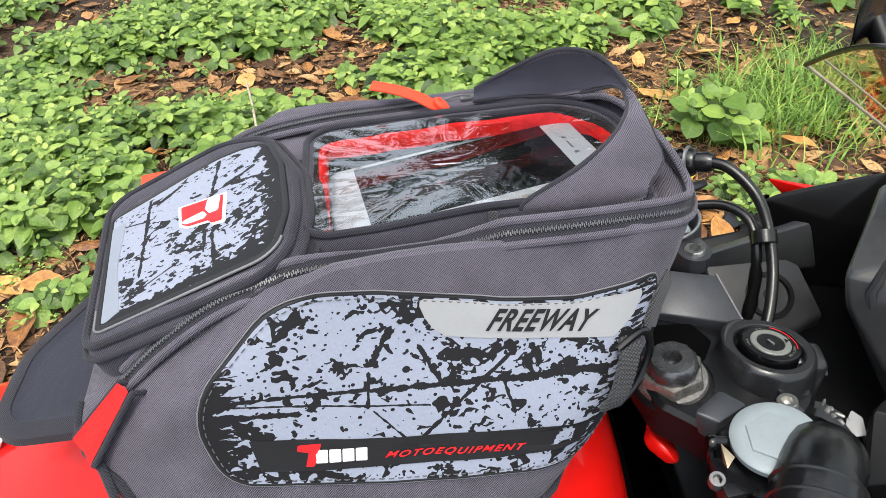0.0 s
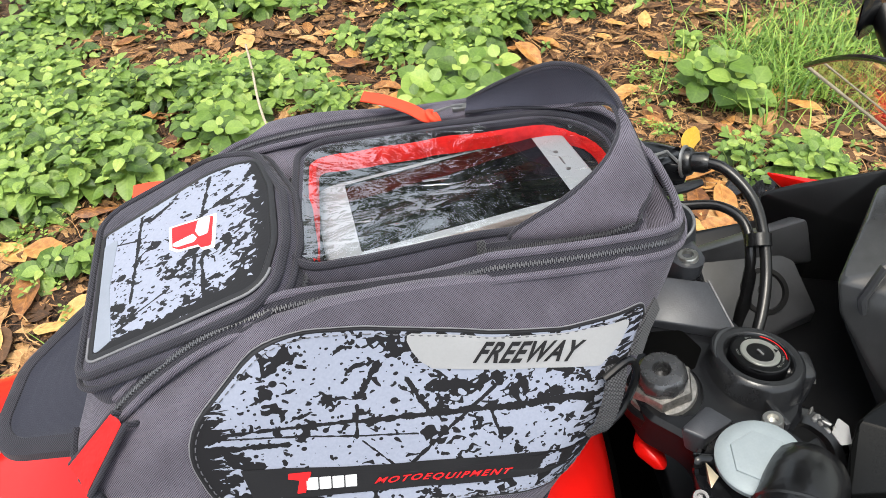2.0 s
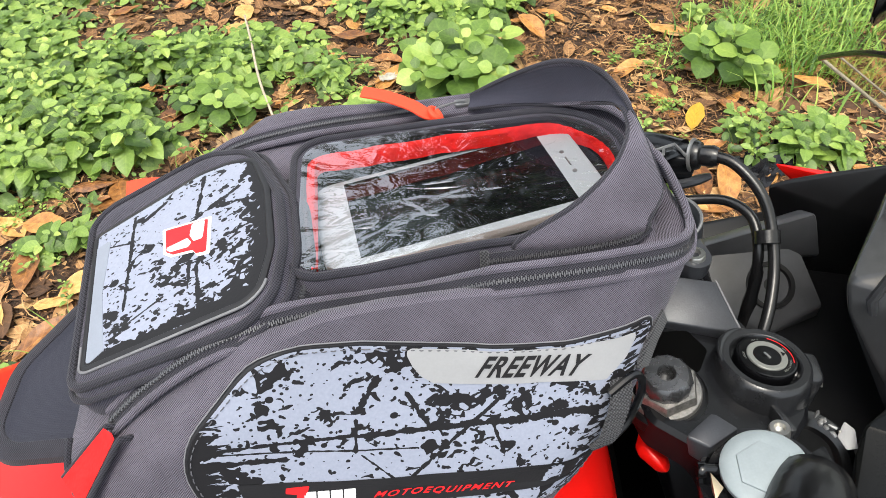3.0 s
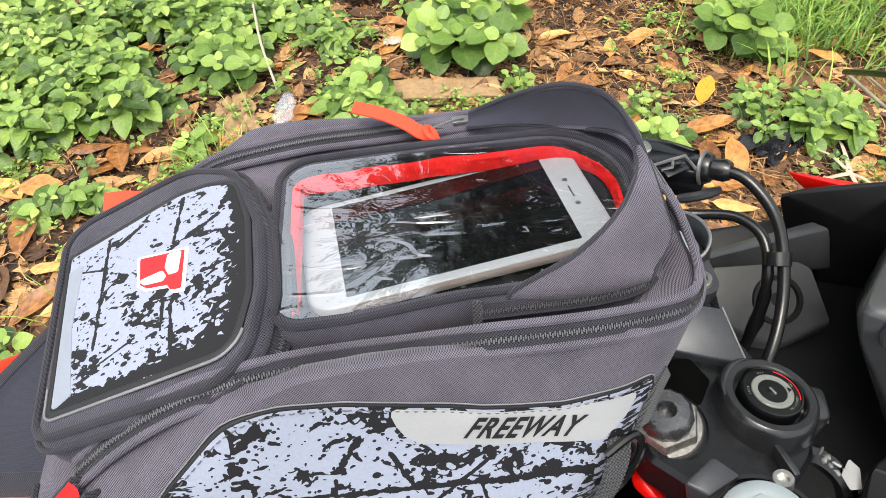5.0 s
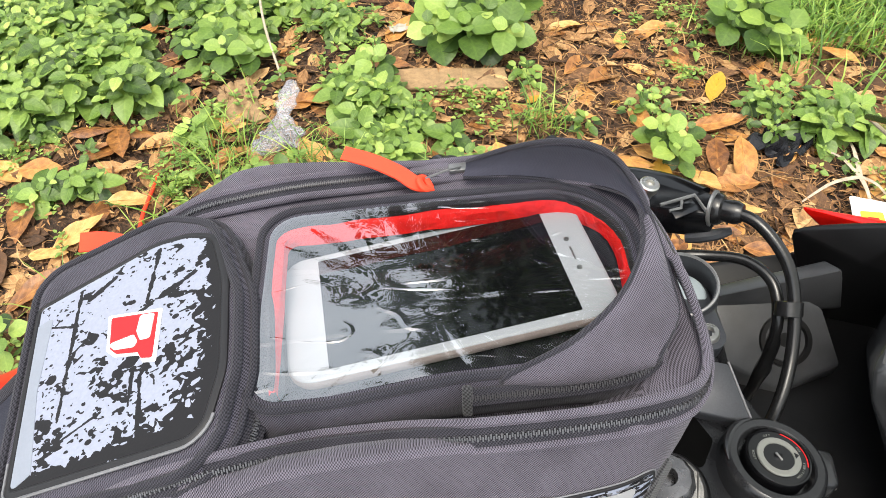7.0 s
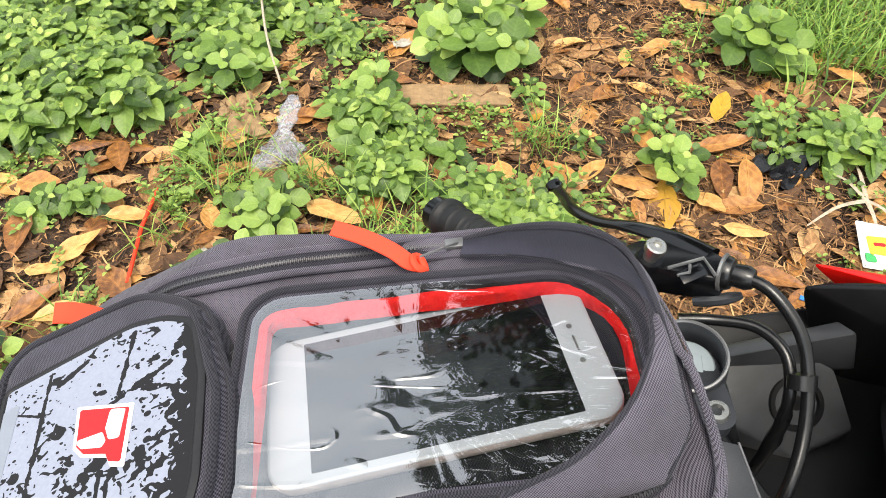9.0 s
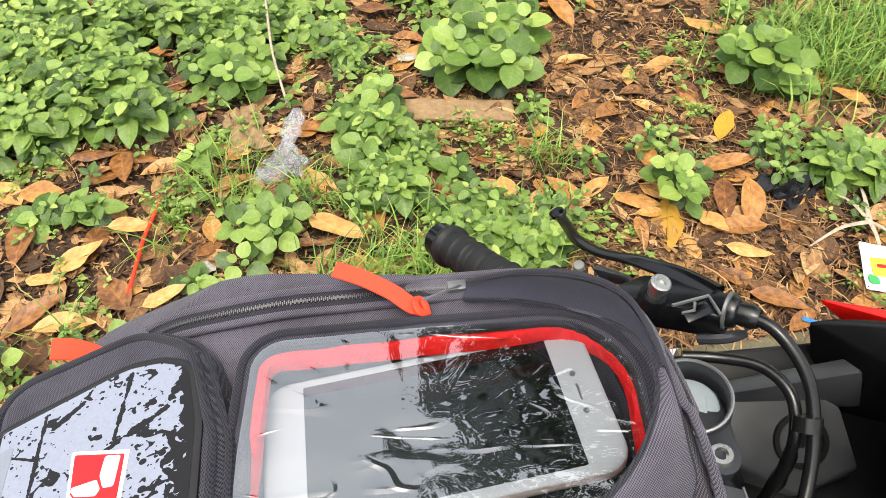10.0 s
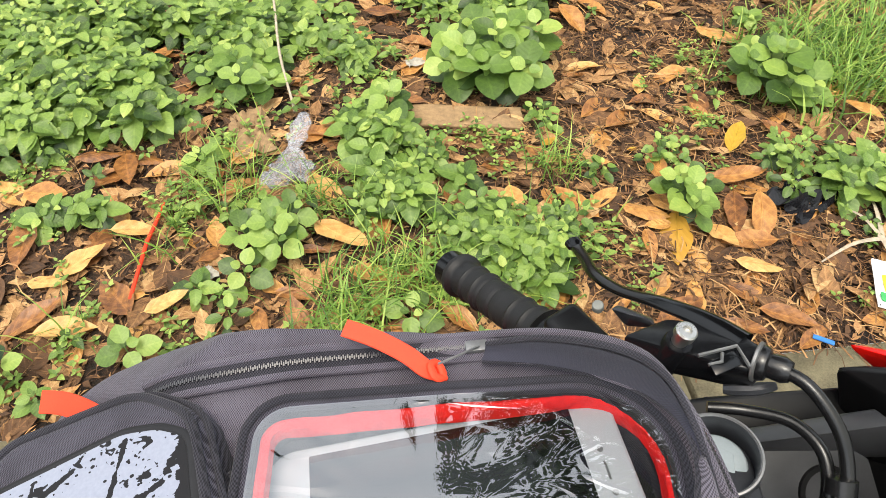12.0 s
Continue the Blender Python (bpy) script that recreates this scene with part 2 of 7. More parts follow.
def leafy(name, stops, rough=0.5, vein=0.25, through=0.25, where="random", spots=0.0, relief=1.0):
    """Leaf blades that differ from one to the next, a little light passing through."""
    m, n, l, b = shader(name)
    if where == "random":
        oi = n.new("ShaderNodeObjectInfo")
        pick = oi.outputs["Random"]
    else:
        ge = n.new("ShaderNodeNewGeometry")
        pick = ge.outputs["Random Per Island"]
    v = coords(n, l)
    big, fine = noise_tex(n, l, v, 45, 4, 0.6), noise_tex(n, l, v, 400, 3)
    f = maths(n, l, "ADD", maths(n, l, "MULTIPLY", pick, 0.75), maths(n, l, "MULTIPLY", maths(n, l, "SUBTRACT", big, 0.5), 0.5 + spots))
    f = maths(n, l, "ADD", f, maths(n, l, "MULTIPLY_ADD", fine, vein, 0.12 - vein / 2))
    # midrib and side veins, from each blade's own length and width
    at, sep = n.new("ShaderNodeAttribute"), n.new("ShaderNodeSeparateXYZ")
    at.attribute_name = "blade"
    l.new(at.outputs["Vector"], sep.inputs[0])
    wide = maths(n, l, "ABSOLUTE", sep.outputs[0])
    rib = maths(n, l, "LESS_THAN", wide, 0.035)
    row = maths(n, l, "PINGPONG", maths(n, l, "ADD", maths(n, l, "MULTIPLY", sep.outputs[1], 6.0), maths(n, l, "MULTIPLY", wide, -3.2)), 0.5)
    veins = maths(n, l, "MAXIMUM", rib, maths(n, l, "MULTIPLY", maths(n, l, "LESS_THAN", row, 0.07), 0.6))
    f = maths(n, l, "ADD", f, sep.outputs[2])
    tone = maths(n, l, "ADD", f, maths(n, l, "MULTIPLY", veins, vein * 0.45))
    tone = maths(n, l, "ADD", tone, maths(n, l, "MULTIPLY", row, -vein * 0.35))
    col = ramp(n, l, tone, *stops)
    l.new(col, b.inputs["Base Color"])
    b.inputs["Roughness"].default_value = rough
    bump(n, l, maths(n, l, "ADD", fine, maths(n, l, "MULTIPLY", row, 3.0)), 0.5 * relief, 0.0010, b)
    tl, mix = n.new("ShaderNodeBsdfTranslucent"), n.new("ShaderNodeMixShader")
    l.new(col, tl.inputs[0])
    mix.inputs[0].default_value = through
    l.new(b.outputs[0], mix.inputs[1])
    l.new(tl.outputs[0], mix.inputs[2])
    l.new(mix.outputs[0], n["Material Output"].inputs[0])
    return m


def earth(name):
    """Dark crumbly soil under shreds of bark and dry leaf."""
    m, n, l, b = shader(name)
    v = coords(n, l)
    big, mid, fine = noise_tex(n, l, v, 2.2, 4, 0.6), noise_tex(n, l, v, 22, 5, 0.65, 0.6), noise_tex(n, l, v, 160, 4, 0.7)
    f = maths(n, l, "ADD", maths(n, l, "MULTIPLY", mid, 0.6), maths(n, l, "MULTIPLY", fine, 0.4))
    f = maths(n, l, "ADD", f, maths(n, l, "MULTIPLY", maths(n, l, "SUBTRACT", big, 0.5), 0.35))
    l.new(ramp(n, l, f, (0.40, (0.010, 0.006, 0.003)), (0.51, (0.045, 0.023, 0.011)), (0.61, (0.15, 0.080, 0.036)), (0.76, (0.37, 0.23, 0.105))), b.inputs["Base Color"])
    b.inputs["Roughness"].default_value = 0.9
    bump(n, l, maths(n, l, "ADD", maths(n, l, "MULTIPLY", mid, 2.0), fine), 0.8, 0.012, b)
    return m


CLOTH = woven("charcoal_cloth", (0.087, 0.0795, 0.0990), 0.00104, 0.31)
POCKET_CLOTH = woven("black_pocket_cloth", (0.052, 0.049, 0.063), 0.00104, 0.31)
LINING = woven("smooth_black_lining", (0.042, 0.042, 0.058), 0.0006, 0.1, 0.1)
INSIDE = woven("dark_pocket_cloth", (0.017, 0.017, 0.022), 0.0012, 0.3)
WEBBING = woven("black_webbing", (0.045, 0.045, 0.048), 0.0016)
PIPING = woven("black_piping", (0.030, 0.029, 0.036), 0.0012, 0.24)
RED_CLOTH = plain("red_satin_lining", (0.72, 0.018, 0.018), 0.6, vary=0.22, spot=90, bump_by=0.5, grain=160, dist=0.003, spec=0.1)
ORANGE = plain("orange_red_pull_tape", (0.78, 0.055, 0.02), 0.6, vary=0.15)
RED_PAINT = plain("glossy_red_paint", (0.66, 0.007, 0.005), 0.3, vary=0.04, bump_by=0.0, coat=0.35, spec=0.12)
RED_INK = plain("red_print", (0.66, 0.014, 0.018), 0.5, vary=0.06, bump_by=0.05)
WHITE_INK = plain("white_print", (0.62, 0.62, 0.62), 0.5, vary=0.05, bump_by=0.05)
GREY_LABEL = plain("pale_grey_reflective_label", (0.300, 0.300, 0.305), 0.45, vary=0.06, bump_by=0.1)
GREY_FIELD = plain("grey_print_field", (0.215, 0.235, 0.28), 0.5, vary=0.08, bump_by=0.1)
TAN_CLIP = plain("tan_metal_clip", (0.34, 0.28, 0.19), 0.35, 0.6, vary=0.15)
BLACK_INK = plain("black_print", (0.012, 0.011, 0.012), 0.5, vary=0.1, bump_by=0.05)
RUBBER = plain("black_rubber_sheet", (0.014, 0.0135, 0.015), 0.45, vary=0.15)
# strokes and clumps of the two prints
SIDE_LINES = ((-0.1105, 1.1571, -0.0504, 1.1517, 0.0008), (-0.0504, 1.1512, -0.0198, 1.1482, 0.0012), (-0.0198, 1.1482, 0.0584, 1.1419, 0.0016), (-0.1137, 1.1561, -0.0255, 1.1405, 0.0004), (-0.0190, 1.1480, -0.0280, 1.1653, 0.0012), (-0.0302, 1.1264, 0.0125, 1.1570, 0.0008),
              (-0.0499, 1.1424, -0.0368, 1.1269, 0.0006), (-0.0503, 1.1587, -0.0521, 1.1445, 0.0009), (-0.0472, 1.1649, -0.0397, 1.1747, 0.0016), (0.0076, 1.1462, 0.0118, 1.1308, 0.0009), (-0.1160, 1.1518, -0.0813, 1.1468, 0.0012))
SIDE_SPOTS = ((-0.0785, 1.1855, 0.0068, 0.0068, 1.0), (-0.0374, 1.1813, 0.0142, 0.0061, 1.0), (-0.1200, 1.1468, 0.0083, 0.0264, 1.0), (-0.0124, 1.1575, 0.0100, 0.0081, 0.9), (0.0159, 1.1572, 0.0345, 0.0041, 0.6), (0.0480, 1.1461, 0.0196, 0.0077, 0.7), (-0.0106, 1.1388, 0.0101, 0.0060, 0.7),
              (-0.0871, 1.1693, 0.0046, 0.0063, 0.5), (0.0005, 1.1296, 0.0049, 0.0031, 1.0), (-0.0629, 1.1765, 0.0138, 0.0077, -0.7), (-0.0352, 1.1578, 0.0097, 0.0057, -0.6), (-0.0377, 1.1348, 0.0201, 0.0059, -0.8), (0.0285, 1.1370, 0.0213, 0.0052, -0.5), (-0.0647, 1.1404, 0.0161, 0.0067, -0.7),
              (-0.1030, 1.1300, 0.0120, 0.0120, 1.3), (-0.0880, 1.1180, 0.0120, 0.0050, 0.9), (-0.1036, 1.1420, 0.0060, 0.0045, 0.8), (-0.0869, 1.1660, 0.0035, 0.0060, 0.7), (-0.0476, 1.1640, 0.0030, 0.0060, 0.6))
TOP_LINES = ((-0.1277, 0.3389, -0.1267, 0.3077, 0.0012), (-0.1664, 0.3272, -0.1555, 0.2569, 0.0010), (-0.1248, 0.2742, -0.1223, 0.2559, 0.0008), (-0.1204, 0.2696, -0.1140, 0.2394, 0.0009), (-0.1350, 0.2562, -0.1563, 0.2445, 0.0006), (-0.1604, 0.3197, -0.1484, 0.3295, 0.0013),
             (-0.1206, 0.3085, -0.1046, 0.3175, 0.0016), (-0.1841, 0.3116, -0.1628, 0.3058, 0.0006),
             (-0.1660, 0.2312, -0.0920, 0.2385, 0.0042), (-0.0870, 0.2440, -0.0875, 0.2960, 0.0048), (-0.0885, 0.2960, -0.1000, 0.3360, 0.0042))
TOP_SPOTS = ((-0.0902, 0.2500, 0.0112, 0.0193, 1.0), (-0.0928, 0.2913, 0.0092, 0.0211, 1.0), (-0.1070, 0.2761, 0.0090, 0.0135, 0.5), (-0.1048, 0.2398, 0.0173, 0.0067, 0.9), (-0.1571, 0.2531, 0.0074, 0.0086, 0.8), (-0.1407, 0.2732, 0.0048, 0.0082, 0.8),
             (-0.1766, 0.3026, 0.0133, 0.0313, -0.8), (-0.1408, 0.3157, 0.0192, 0.0138, -0.6), (-0.1416, 0.2885, 0.0120, 0.0124, -0.5), (-0.1464, 0.2625, 0.0112, 0.0132, -0.3))
PRINT_SIDE = splatter("side_splash_print", 0, 2, 3.1, SIDE_LINES, SIDE_SPOTS, -0.110, 0.081 - 0.475 * 1.166, 0.570)
PRINT_TOP = splatter("pocket_splash_print", 0, 1, 7.7, TOP_LINES, TOP_SPOTS, base=0.566)
STITCH = plain("grey_thread", (0.10, 0.10, 0.11), 0.8)
CUT_EDGE = plain("pale_cut_edge", (0.16, 0.16, 0.17), 0.6)
FLAP = woven("smooth_navy_black_cloth", (0.030, 0.031, 0.043), 0.0006, 0.1, 0.1)
TEETH = plain("black_zip_teeth", (0.070, 0.070, 0.076), 0.22, vary=0.3, bump_by=0.0, spec=0.6)
VINYL = clear_film("clear_vinyl", 0.012, (0.93, 0.945, 0.95), 0.00024, 2.8, 0.0003)
PHONE_WHITE = plain("white_phone_glass", (0.37, 0.382, 0.405), 0.22, vary=0.02, bump_by=0.0)
PHONE_EDGE = plain("pink_gold_metal", (0.50, 0.42, 0.40), 0.35, 0.2, vary=0.05, bump_by=0.0)
SCREEN = plain("black_screen_glass", (0.004, 0.004, 0.005), 0.03, vary=0.1, bump_by=0.0, spec=0.5)
PLASTIC = plain("black_grained_plastic", (0.0045, 0.0045, 0.005), 0.34, vary=0.3, grain=1800, bump_by=0.2, spec=0.26)
# near black without sheen; on the clamp it paints a recess's shade
VOID = plain("matt_black_and_recess_shade", (0.002, 0.002, 0.002), 0.9, vary=0.2, spec=0.02)
NUT_BLACK = plain("polished_black_nut", (0.12, 0.12, 0.124), 0.27, 0.8, vary=0.3, spot=150, bump_by=0.1)
PLASTIC_GREY = plain("dark_grey_satin_plastic", (0.040, 0.0412, 0.0450), 0.31, vary=0.25, grain=1800, bump_by=0.15, spec=0.45)
GLOSS_BLACK = plain("gloss_black_plastic", (0.003, 0.003, 0.0035), 0.15, vary=0.2, bump_by=0.0, spec=0.4)
CLAMP = plain("black_painted_alloy", (0.0085, 0.0088, 0.0102), 0.25, 0.2, vary=0.25, grain=1200, bump_by=0.12, spec=0.26)
HOUSING = plain("satin_black_casting", (0.018, 0.0185, 0.0205), 0.23, 0.25, vary=0.25, grain=1200, bump_by=0.1, spec=0.6)
DASH = plain("smooth_black_plastic", (0.004, 0.0042, 0.0042), 0.22, vary=0.3, spot=25, bump_by=0.0, spec=0.14)
SURROUND = plain("satin_black_surround", (0.026, 0.027, 0.029), 0.25, vary=0.25, grain=1500, bump_by=0.06, spec=0.55)
BOOT = plain("scuffed_black_boot", (0.006, 0.006, 0.0065), 0.24, vary=0.4, spot=120, grain=300, bump_by=0.5, spec=0.35)
CLAMP_GREY = plain("grey_cast_alloy", (0.22, 0.22, 0.22), 0.4, 0.7, vary=0.2, grain=900, bump_by=0.2)
ARM_GREY = plain("dark_grey_cast_alloy", (0.040, 0.042, 0.048), 0.32, 0.3, vary=0.2, grain=900, bump_by=0.2)
ARM_EDGE = plain("lighter_grey_edge", (0.10, 0.10, 0.108), 0.45, 0.2, vary=0.4, spot=200)
RING_GREY = plain("pale_grey_ring", (0.19, 0.195, 0.18), 0.4, 0.3, vary=0.1)
WORN = plain("worn_bright_alloy", (0.24, 0.23, 0.215), 0.38, 0.75, vary=0.5, spot=220, bump_by=0.1)
STEEL = plain("bright_steel", (0.50, 0.49, 0.46), 0.28, 0.95, vary=0.15, bump_by=0.05)
ALLOY = plain("pale_anodised_cap", (0.25, 0.285, 0.30), 0.5, 0.25, vary=0.08, spot=80, bump_by=0.05)
HOSE = plain("black_rubber_hose", (0.008, 0.008, 0.0085), 0.25, vary=0.3, spot=260, bump_by=0.15, spec=0.5)
GRIP = plain("grip_rubber", (0.013, 0.013, 0.0135), 0.5, vary=0.25, bump_by=0.4)
SMOKED = clear_film("tinted_screen", 0.02, (0.86, 0.83, 0.74), 0.0005, 1.45)
SCREEN_GLEAM = plain("pale_edge_reflection", (0.34, 0.30, 0.22), 0.25, vary=0.3, spec=0.6)
TYRE = plain("tyre_rubber", (0.02, 0.02, 0.02), 0.8)
CONCRETE = plain("weathered_concrete", (0.130, 0.113, 0.068), 0.9, vary=0.5, grain=220, spot=14, bump_by=0.6, dist=0.003)
ASPHALT = plain("asphalt", (0.05, 0.05, 0.05), 0.9, vary=0.4, grain=260, spot=5, bump_by=0.7, dist=0.004)
SOIL = earth("leaf_litter_soil")
G0, G1, G2, G3 = (0.038, 0.078, 0.013), (0.142, 0.240, 0.040), (0.290, 0.415, 0.082), (0.46, 0.55, 0.13)
GREEN = leafy("weed_leaf", ((0.05, G0), (0.4, G1), (0.75, G2), (1.0, G3)), 0.42, vein=0.13, through=0.3, relief=0.4)
GREEN_MAT = leafy("weed_mat_leaf", ((0.05, G0), (0.4, G1), (0.8, G2), (1.0, G3)), 0.44, vein=0.18, through=0.3, where="island", relief=0.6)
# crown leaves, their backlit shade put into a darker green
TREE_LEAF = leafy("backlit_tree_leaf", ((0.0, (0.016, 0.034, 0.009)), (0.6, (0.040, 0.075, 0.018)), (1.0, (0.085, 0.135, 0.035))), 0.5, through=0.2, where="island")
GRASS = leafy("grass_blade", ((0.1, (0.06, 0.13, 0.02)), (0.5, (0.20, 0.36, 0.05)), (1.0, (0.48, 0.56, 0.12))), 0.5, where="island")
DRY = leafy("dry_leaf", ((0.0, (0.125, 0.047, 0.015)), (0.28, (0.315, 0.132, 0.036)), (0.6, (0.52, 0.255, 0.068)), (1.0, (0.71, 0.43, 0.145))), 0.42, through=0.1, spots=0.6)
DRY_BITS = leafy("leaf_crumbs", ((0.0, (0.024, 0.011, 0.004)), (0.40, (0.125, 0.060, 0.024)), (0.70, (0.37, 0.195, 0.074)), (1.0, (0.62, 0.42, 0.190))), 0.8, through=0.05, where="island")
YELLOW = leafy("yellow_leaf", ((0.0, (0.48, 0.24, 0.03)), (0.5, (0.54, 0.31, 0.03)), (1.0, (0.62, 0.43, 0.05))), 0.5, through=0.2)
STEM = plain("green_stem", (0.16, 0.24, 0.06), 0.6)
TWIG = plain("pale_dry_twig", (0.42, 0.35, 0.26), 0.85, vary=0.35)
TRUNK = plain("rough_bark", (0.16, 0.12, 0.09), 0.9, vary=0.4, grain=120, spot=9, bump_by=0.8, dist=0.02)
BARK = plain("rotten_wood", (0.30, 0.195, 0.10), 0.85, vary=0.4, grain=500, spot=40, bump_by=0.6, dist=0.002)


def milky(name, color, cover):
    """Thin milky film, partly see-through, creased."""
    m, n, l, b = shader(name)
    b.inputs["Base Color"].default_value, b.inputs["Roughness"].default_value = (*color, 1), 0.25
    v = coords(n, l)
    crease = noise_tex(n, l, v, 60, 4, 0.6, 1.5)
    bump(n, l, crease, 0.9, 0.01, b)
    tr, mix = n.new("ShaderNodeBsdfTransparent"), n.new("ShaderNodeMixShader")
    l.new(maths(n, l, "MULTIPLY_ADD", crease, 0.9, cover - 0.45), mix.inputs[0])
    l.new(tr.outputs[0], mix.inputs[1])
    l.new(b.outputs[0], mix.inputs[2])
    l.new(mix.outputs[0], n["Material Output"].inputs[0])
    return m


FILM = milky("thin_plastic_bag", (0.60, 0.60, 0.64), 0.30)
WHITE_WRAP = plain("white_wrapper_film", (0.80, 0.79, 0.76), 0.35, vary=0.06)
YELLOW_WRAP = plain("yellow_wrapper_print", (0.85, 0.60, 0.04), 0.4, vary=0.1)
GREEN_WRAP = plain("green_wrapper_print", (0.06, 0.35, 0.10), 0.4, vary=0.1)
PALE_SCRAP = plain("grey_white_scrap", (0.42, 0.39, 0.33), 0.6, vary=0.25)
BLUE = plain("blue_plastic", (0.05, 0.20, 0.55), 0.4)
BLACK_FILM = plain("black_plastic_film", (0.012, 0.012, 0.014), 0.25, vary=0.2, bump_by=0.4, grain=120, dist=0.004)


# ---- shaping helpers ----
def part(name, bm, material, parent=None, label="", smooth=True):
    """Link a bmesh as one mesh object, under a thing or under a part."""
    bmesh.ops.recalc_face_normals(bm, faces=bm.faces)
    me = bpy.data.meshes.new(name)
    bm.to_mesh(me)
    bm.free()
    me.materials.append(material)
    if smooth:
        me.shade_smooth()
        me.set_sharp_from_angle(angle=radians(38))
    ob = new(name, me)
    if parent:
        ob.parent = parent
        if parent.type == "EMPTY":
            ob.matrix_parent_inverse = Matrix.Translation(-parent.location)
    if label:
        ob["label"] = label
    return ob


def thing(name, place, label, category, group="", kind=""):
    ob = new(name)
    ob.location, ob.empty_display_size = place, 0.05
    return tagged(ob, label, category, group, kind)


def spline(pts, n, closed=False):
    """n points on a smooth curve through pts."""
    p = [Vector(q) for q in pts]
    k = len(p)
    out = []
    for i in range(n):
        u = i / n * k if closed else i / (n - 1) * (k - 1)
        j = min(int(u), k - 1 if closed else k - 2)
        f = u - j
        if closed:
            a, b, c, d = (p[(j + e) % k] for e in (-1, 0, 1, 2))
        else:
            a, b, c, d = (p[max(0, min(k - 1, j + e))] for e in (-1, 0, 1, 2))
        out.append(0.5 * (2 * b + (c - a) * f + (2 * a - 5 * b + 4 * c - d) * f * f + (3 * b - a - 3 * c + d) * f ** 3))
    return out


def loft(bm, rings, closed=True, cap0=False, cap1=False):
    vs = [[bm.verts.new(p) for p in r] for r in rings]
    for a, b in zip(vs, vs[1:]):
        m = len(a)
        for i in range(m if closed else m - 1):
            j = (i + 1) % m
            bm.faces.new((a[i], a[j], b[j], b[i]))
    for ring, on in ((vs[0], cap0), (vs[-1], cap1)):
        if on:
            c = bm.verts.new(sum((v.co for v in ring), Vector()) / len(ring))
            for i in range(len(ring)):
                bm.faces.new((ring[i], ring[(i + 1) % len(ring)], c))
    return vs


def tube(bm, pts, r, seg=8, closed=False, flat=1.0):
    """A round (or flattened) rod along pts; r is one radius or one for each point."""
    pts = [Vector(p) for p in pts]
    n = len(pts)
    rr = r if isinstance(r, (list, tuple)) else [r] * n
    side, rings = None, []
    for i, p in enumerate(pts):
        a, b = (pts[i - 1], pts[(i + 1) % n]) if closed else (pts[max(0, i - 1)], pts[min(n - 1, i + 1)])
        d = (b - a).normalized()
        if side is None:
            side = d.cross(Vector((0, 0, 1)) if abs(d.z) < 0.9 else Vector((1, 0, 0))).normalized()
        side = (side - d * side.dot(d)).normalized()
        up = side.cross(d)
        rings.append([p + (side * math.cos(t) + up * math.sin(t) * flat) * rr[i] for t in (2 * math.pi * k / seg for k in range(seg))])
    if closed:
        rings.append(rings[0])
    loft(bm, rings, True, not closed, not closed)
    if closed:
        bmesh.ops.remove_doubles(bm, verts=bm.verts, dist=1e-6)


def lathe(bm, profile, m=None, seg=32):
    """Turn a profile of (radius, height) about the z axis of the pose m; open ends are closed."""
    m = m or Matrix()
    rings = [[m @ Vector((max(r, 1e-5) * math.cos(t), max(r, 1e-5) * math.sin(t), h)) for t in (2 * math.pi * k / seg for k in range(seg))] for r, h in profile]
    loft(bm, rings, True, profile[0][0] > 1e-4, profile[-1][0] > 1e-4)


def block(bm, size, m=None, bevel=0.0, seg=2):
    """A box of that size, centred in the pose m, edges rounded."""
    r = bmesh.ops.create_cube(bm, size=1.0, matrix=(m or Matrix()) @ Matrix.Diagonal((*size, 1)))
    if bevel:
        es = list({e for v in r["verts"] for e in v.link_edges})
        bmesh.ops.bevel(bm, geom=es, offset=bevel, segments=seg, affect="EDGES", profile=0.5, clamp_overlap=True)


def hull(bm, pts, bevel=0.003, seg=2):
    """A moulded solid with flat facets round pts, edges rounded."""
    vs = [bm.verts.new(p) for p in pts]
    r = bmesh.ops.convex_hull(bm, input=vs)
    bmesh.ops.delete(bm, geom=[v for v in bm.verts if not v.link_faces], context="VERTS")
    bmesh.ops.dissolve_limit(bm, angle_limit=radians(4), verts=bm.verts, edges=bm.edges)
    if bevel:
        bmesh.ops.bevel(bm, geom=list(bm.edges), offset=bevel, segments=seg, affect="EDGES", profile=0.5, clamp_overlap=True)


def rounded(corners, n=7):
    """A flat outline from corners (u, v, radius)."""
    out = []
    k = len(corners)
    for i, (u, v, r) in enumerate(corners):
        p, a, b = Vector((u, v)), Vector(corners[i - 1][:2]), Vector(corners[(i + 1) % k][:2])
        da, db = (a - p).normalized(), (b - p).normalized()
        half = da.angle(db) / 2
        cut = min(r / math.tan(half), 0.48 * (a - p).length, 0.48 * (b - p).length)
        rad = cut * math.tan(half)
        c = p + (da + db).normalized() * (rad / math.sin(half))
        s, e = p + da * cut - c, p + db * cut - c
        t0, t1 = math.atan2(s.y, s.x), math.atan2(e.y, e.x)
        d = (t1 - t0 + math.pi) % (2 * math.pi) - math.pi
        out += [c + Vector((math.cos(t0 + d * q / (n - 1)), math.sin(t0 + d * q / (n - 1)))) * rad for q in range(n)]
    return out


def dense(outline, step):
    """The outline with points added so that none lie further apart than step."""
    out = []
    for a, b in zip(outline, outline[1:] + outline[:1]):
        k = max(1, int((b - a).length / step))
        out += [a.lerp(b, q / k) for q in range(k)]
    return out


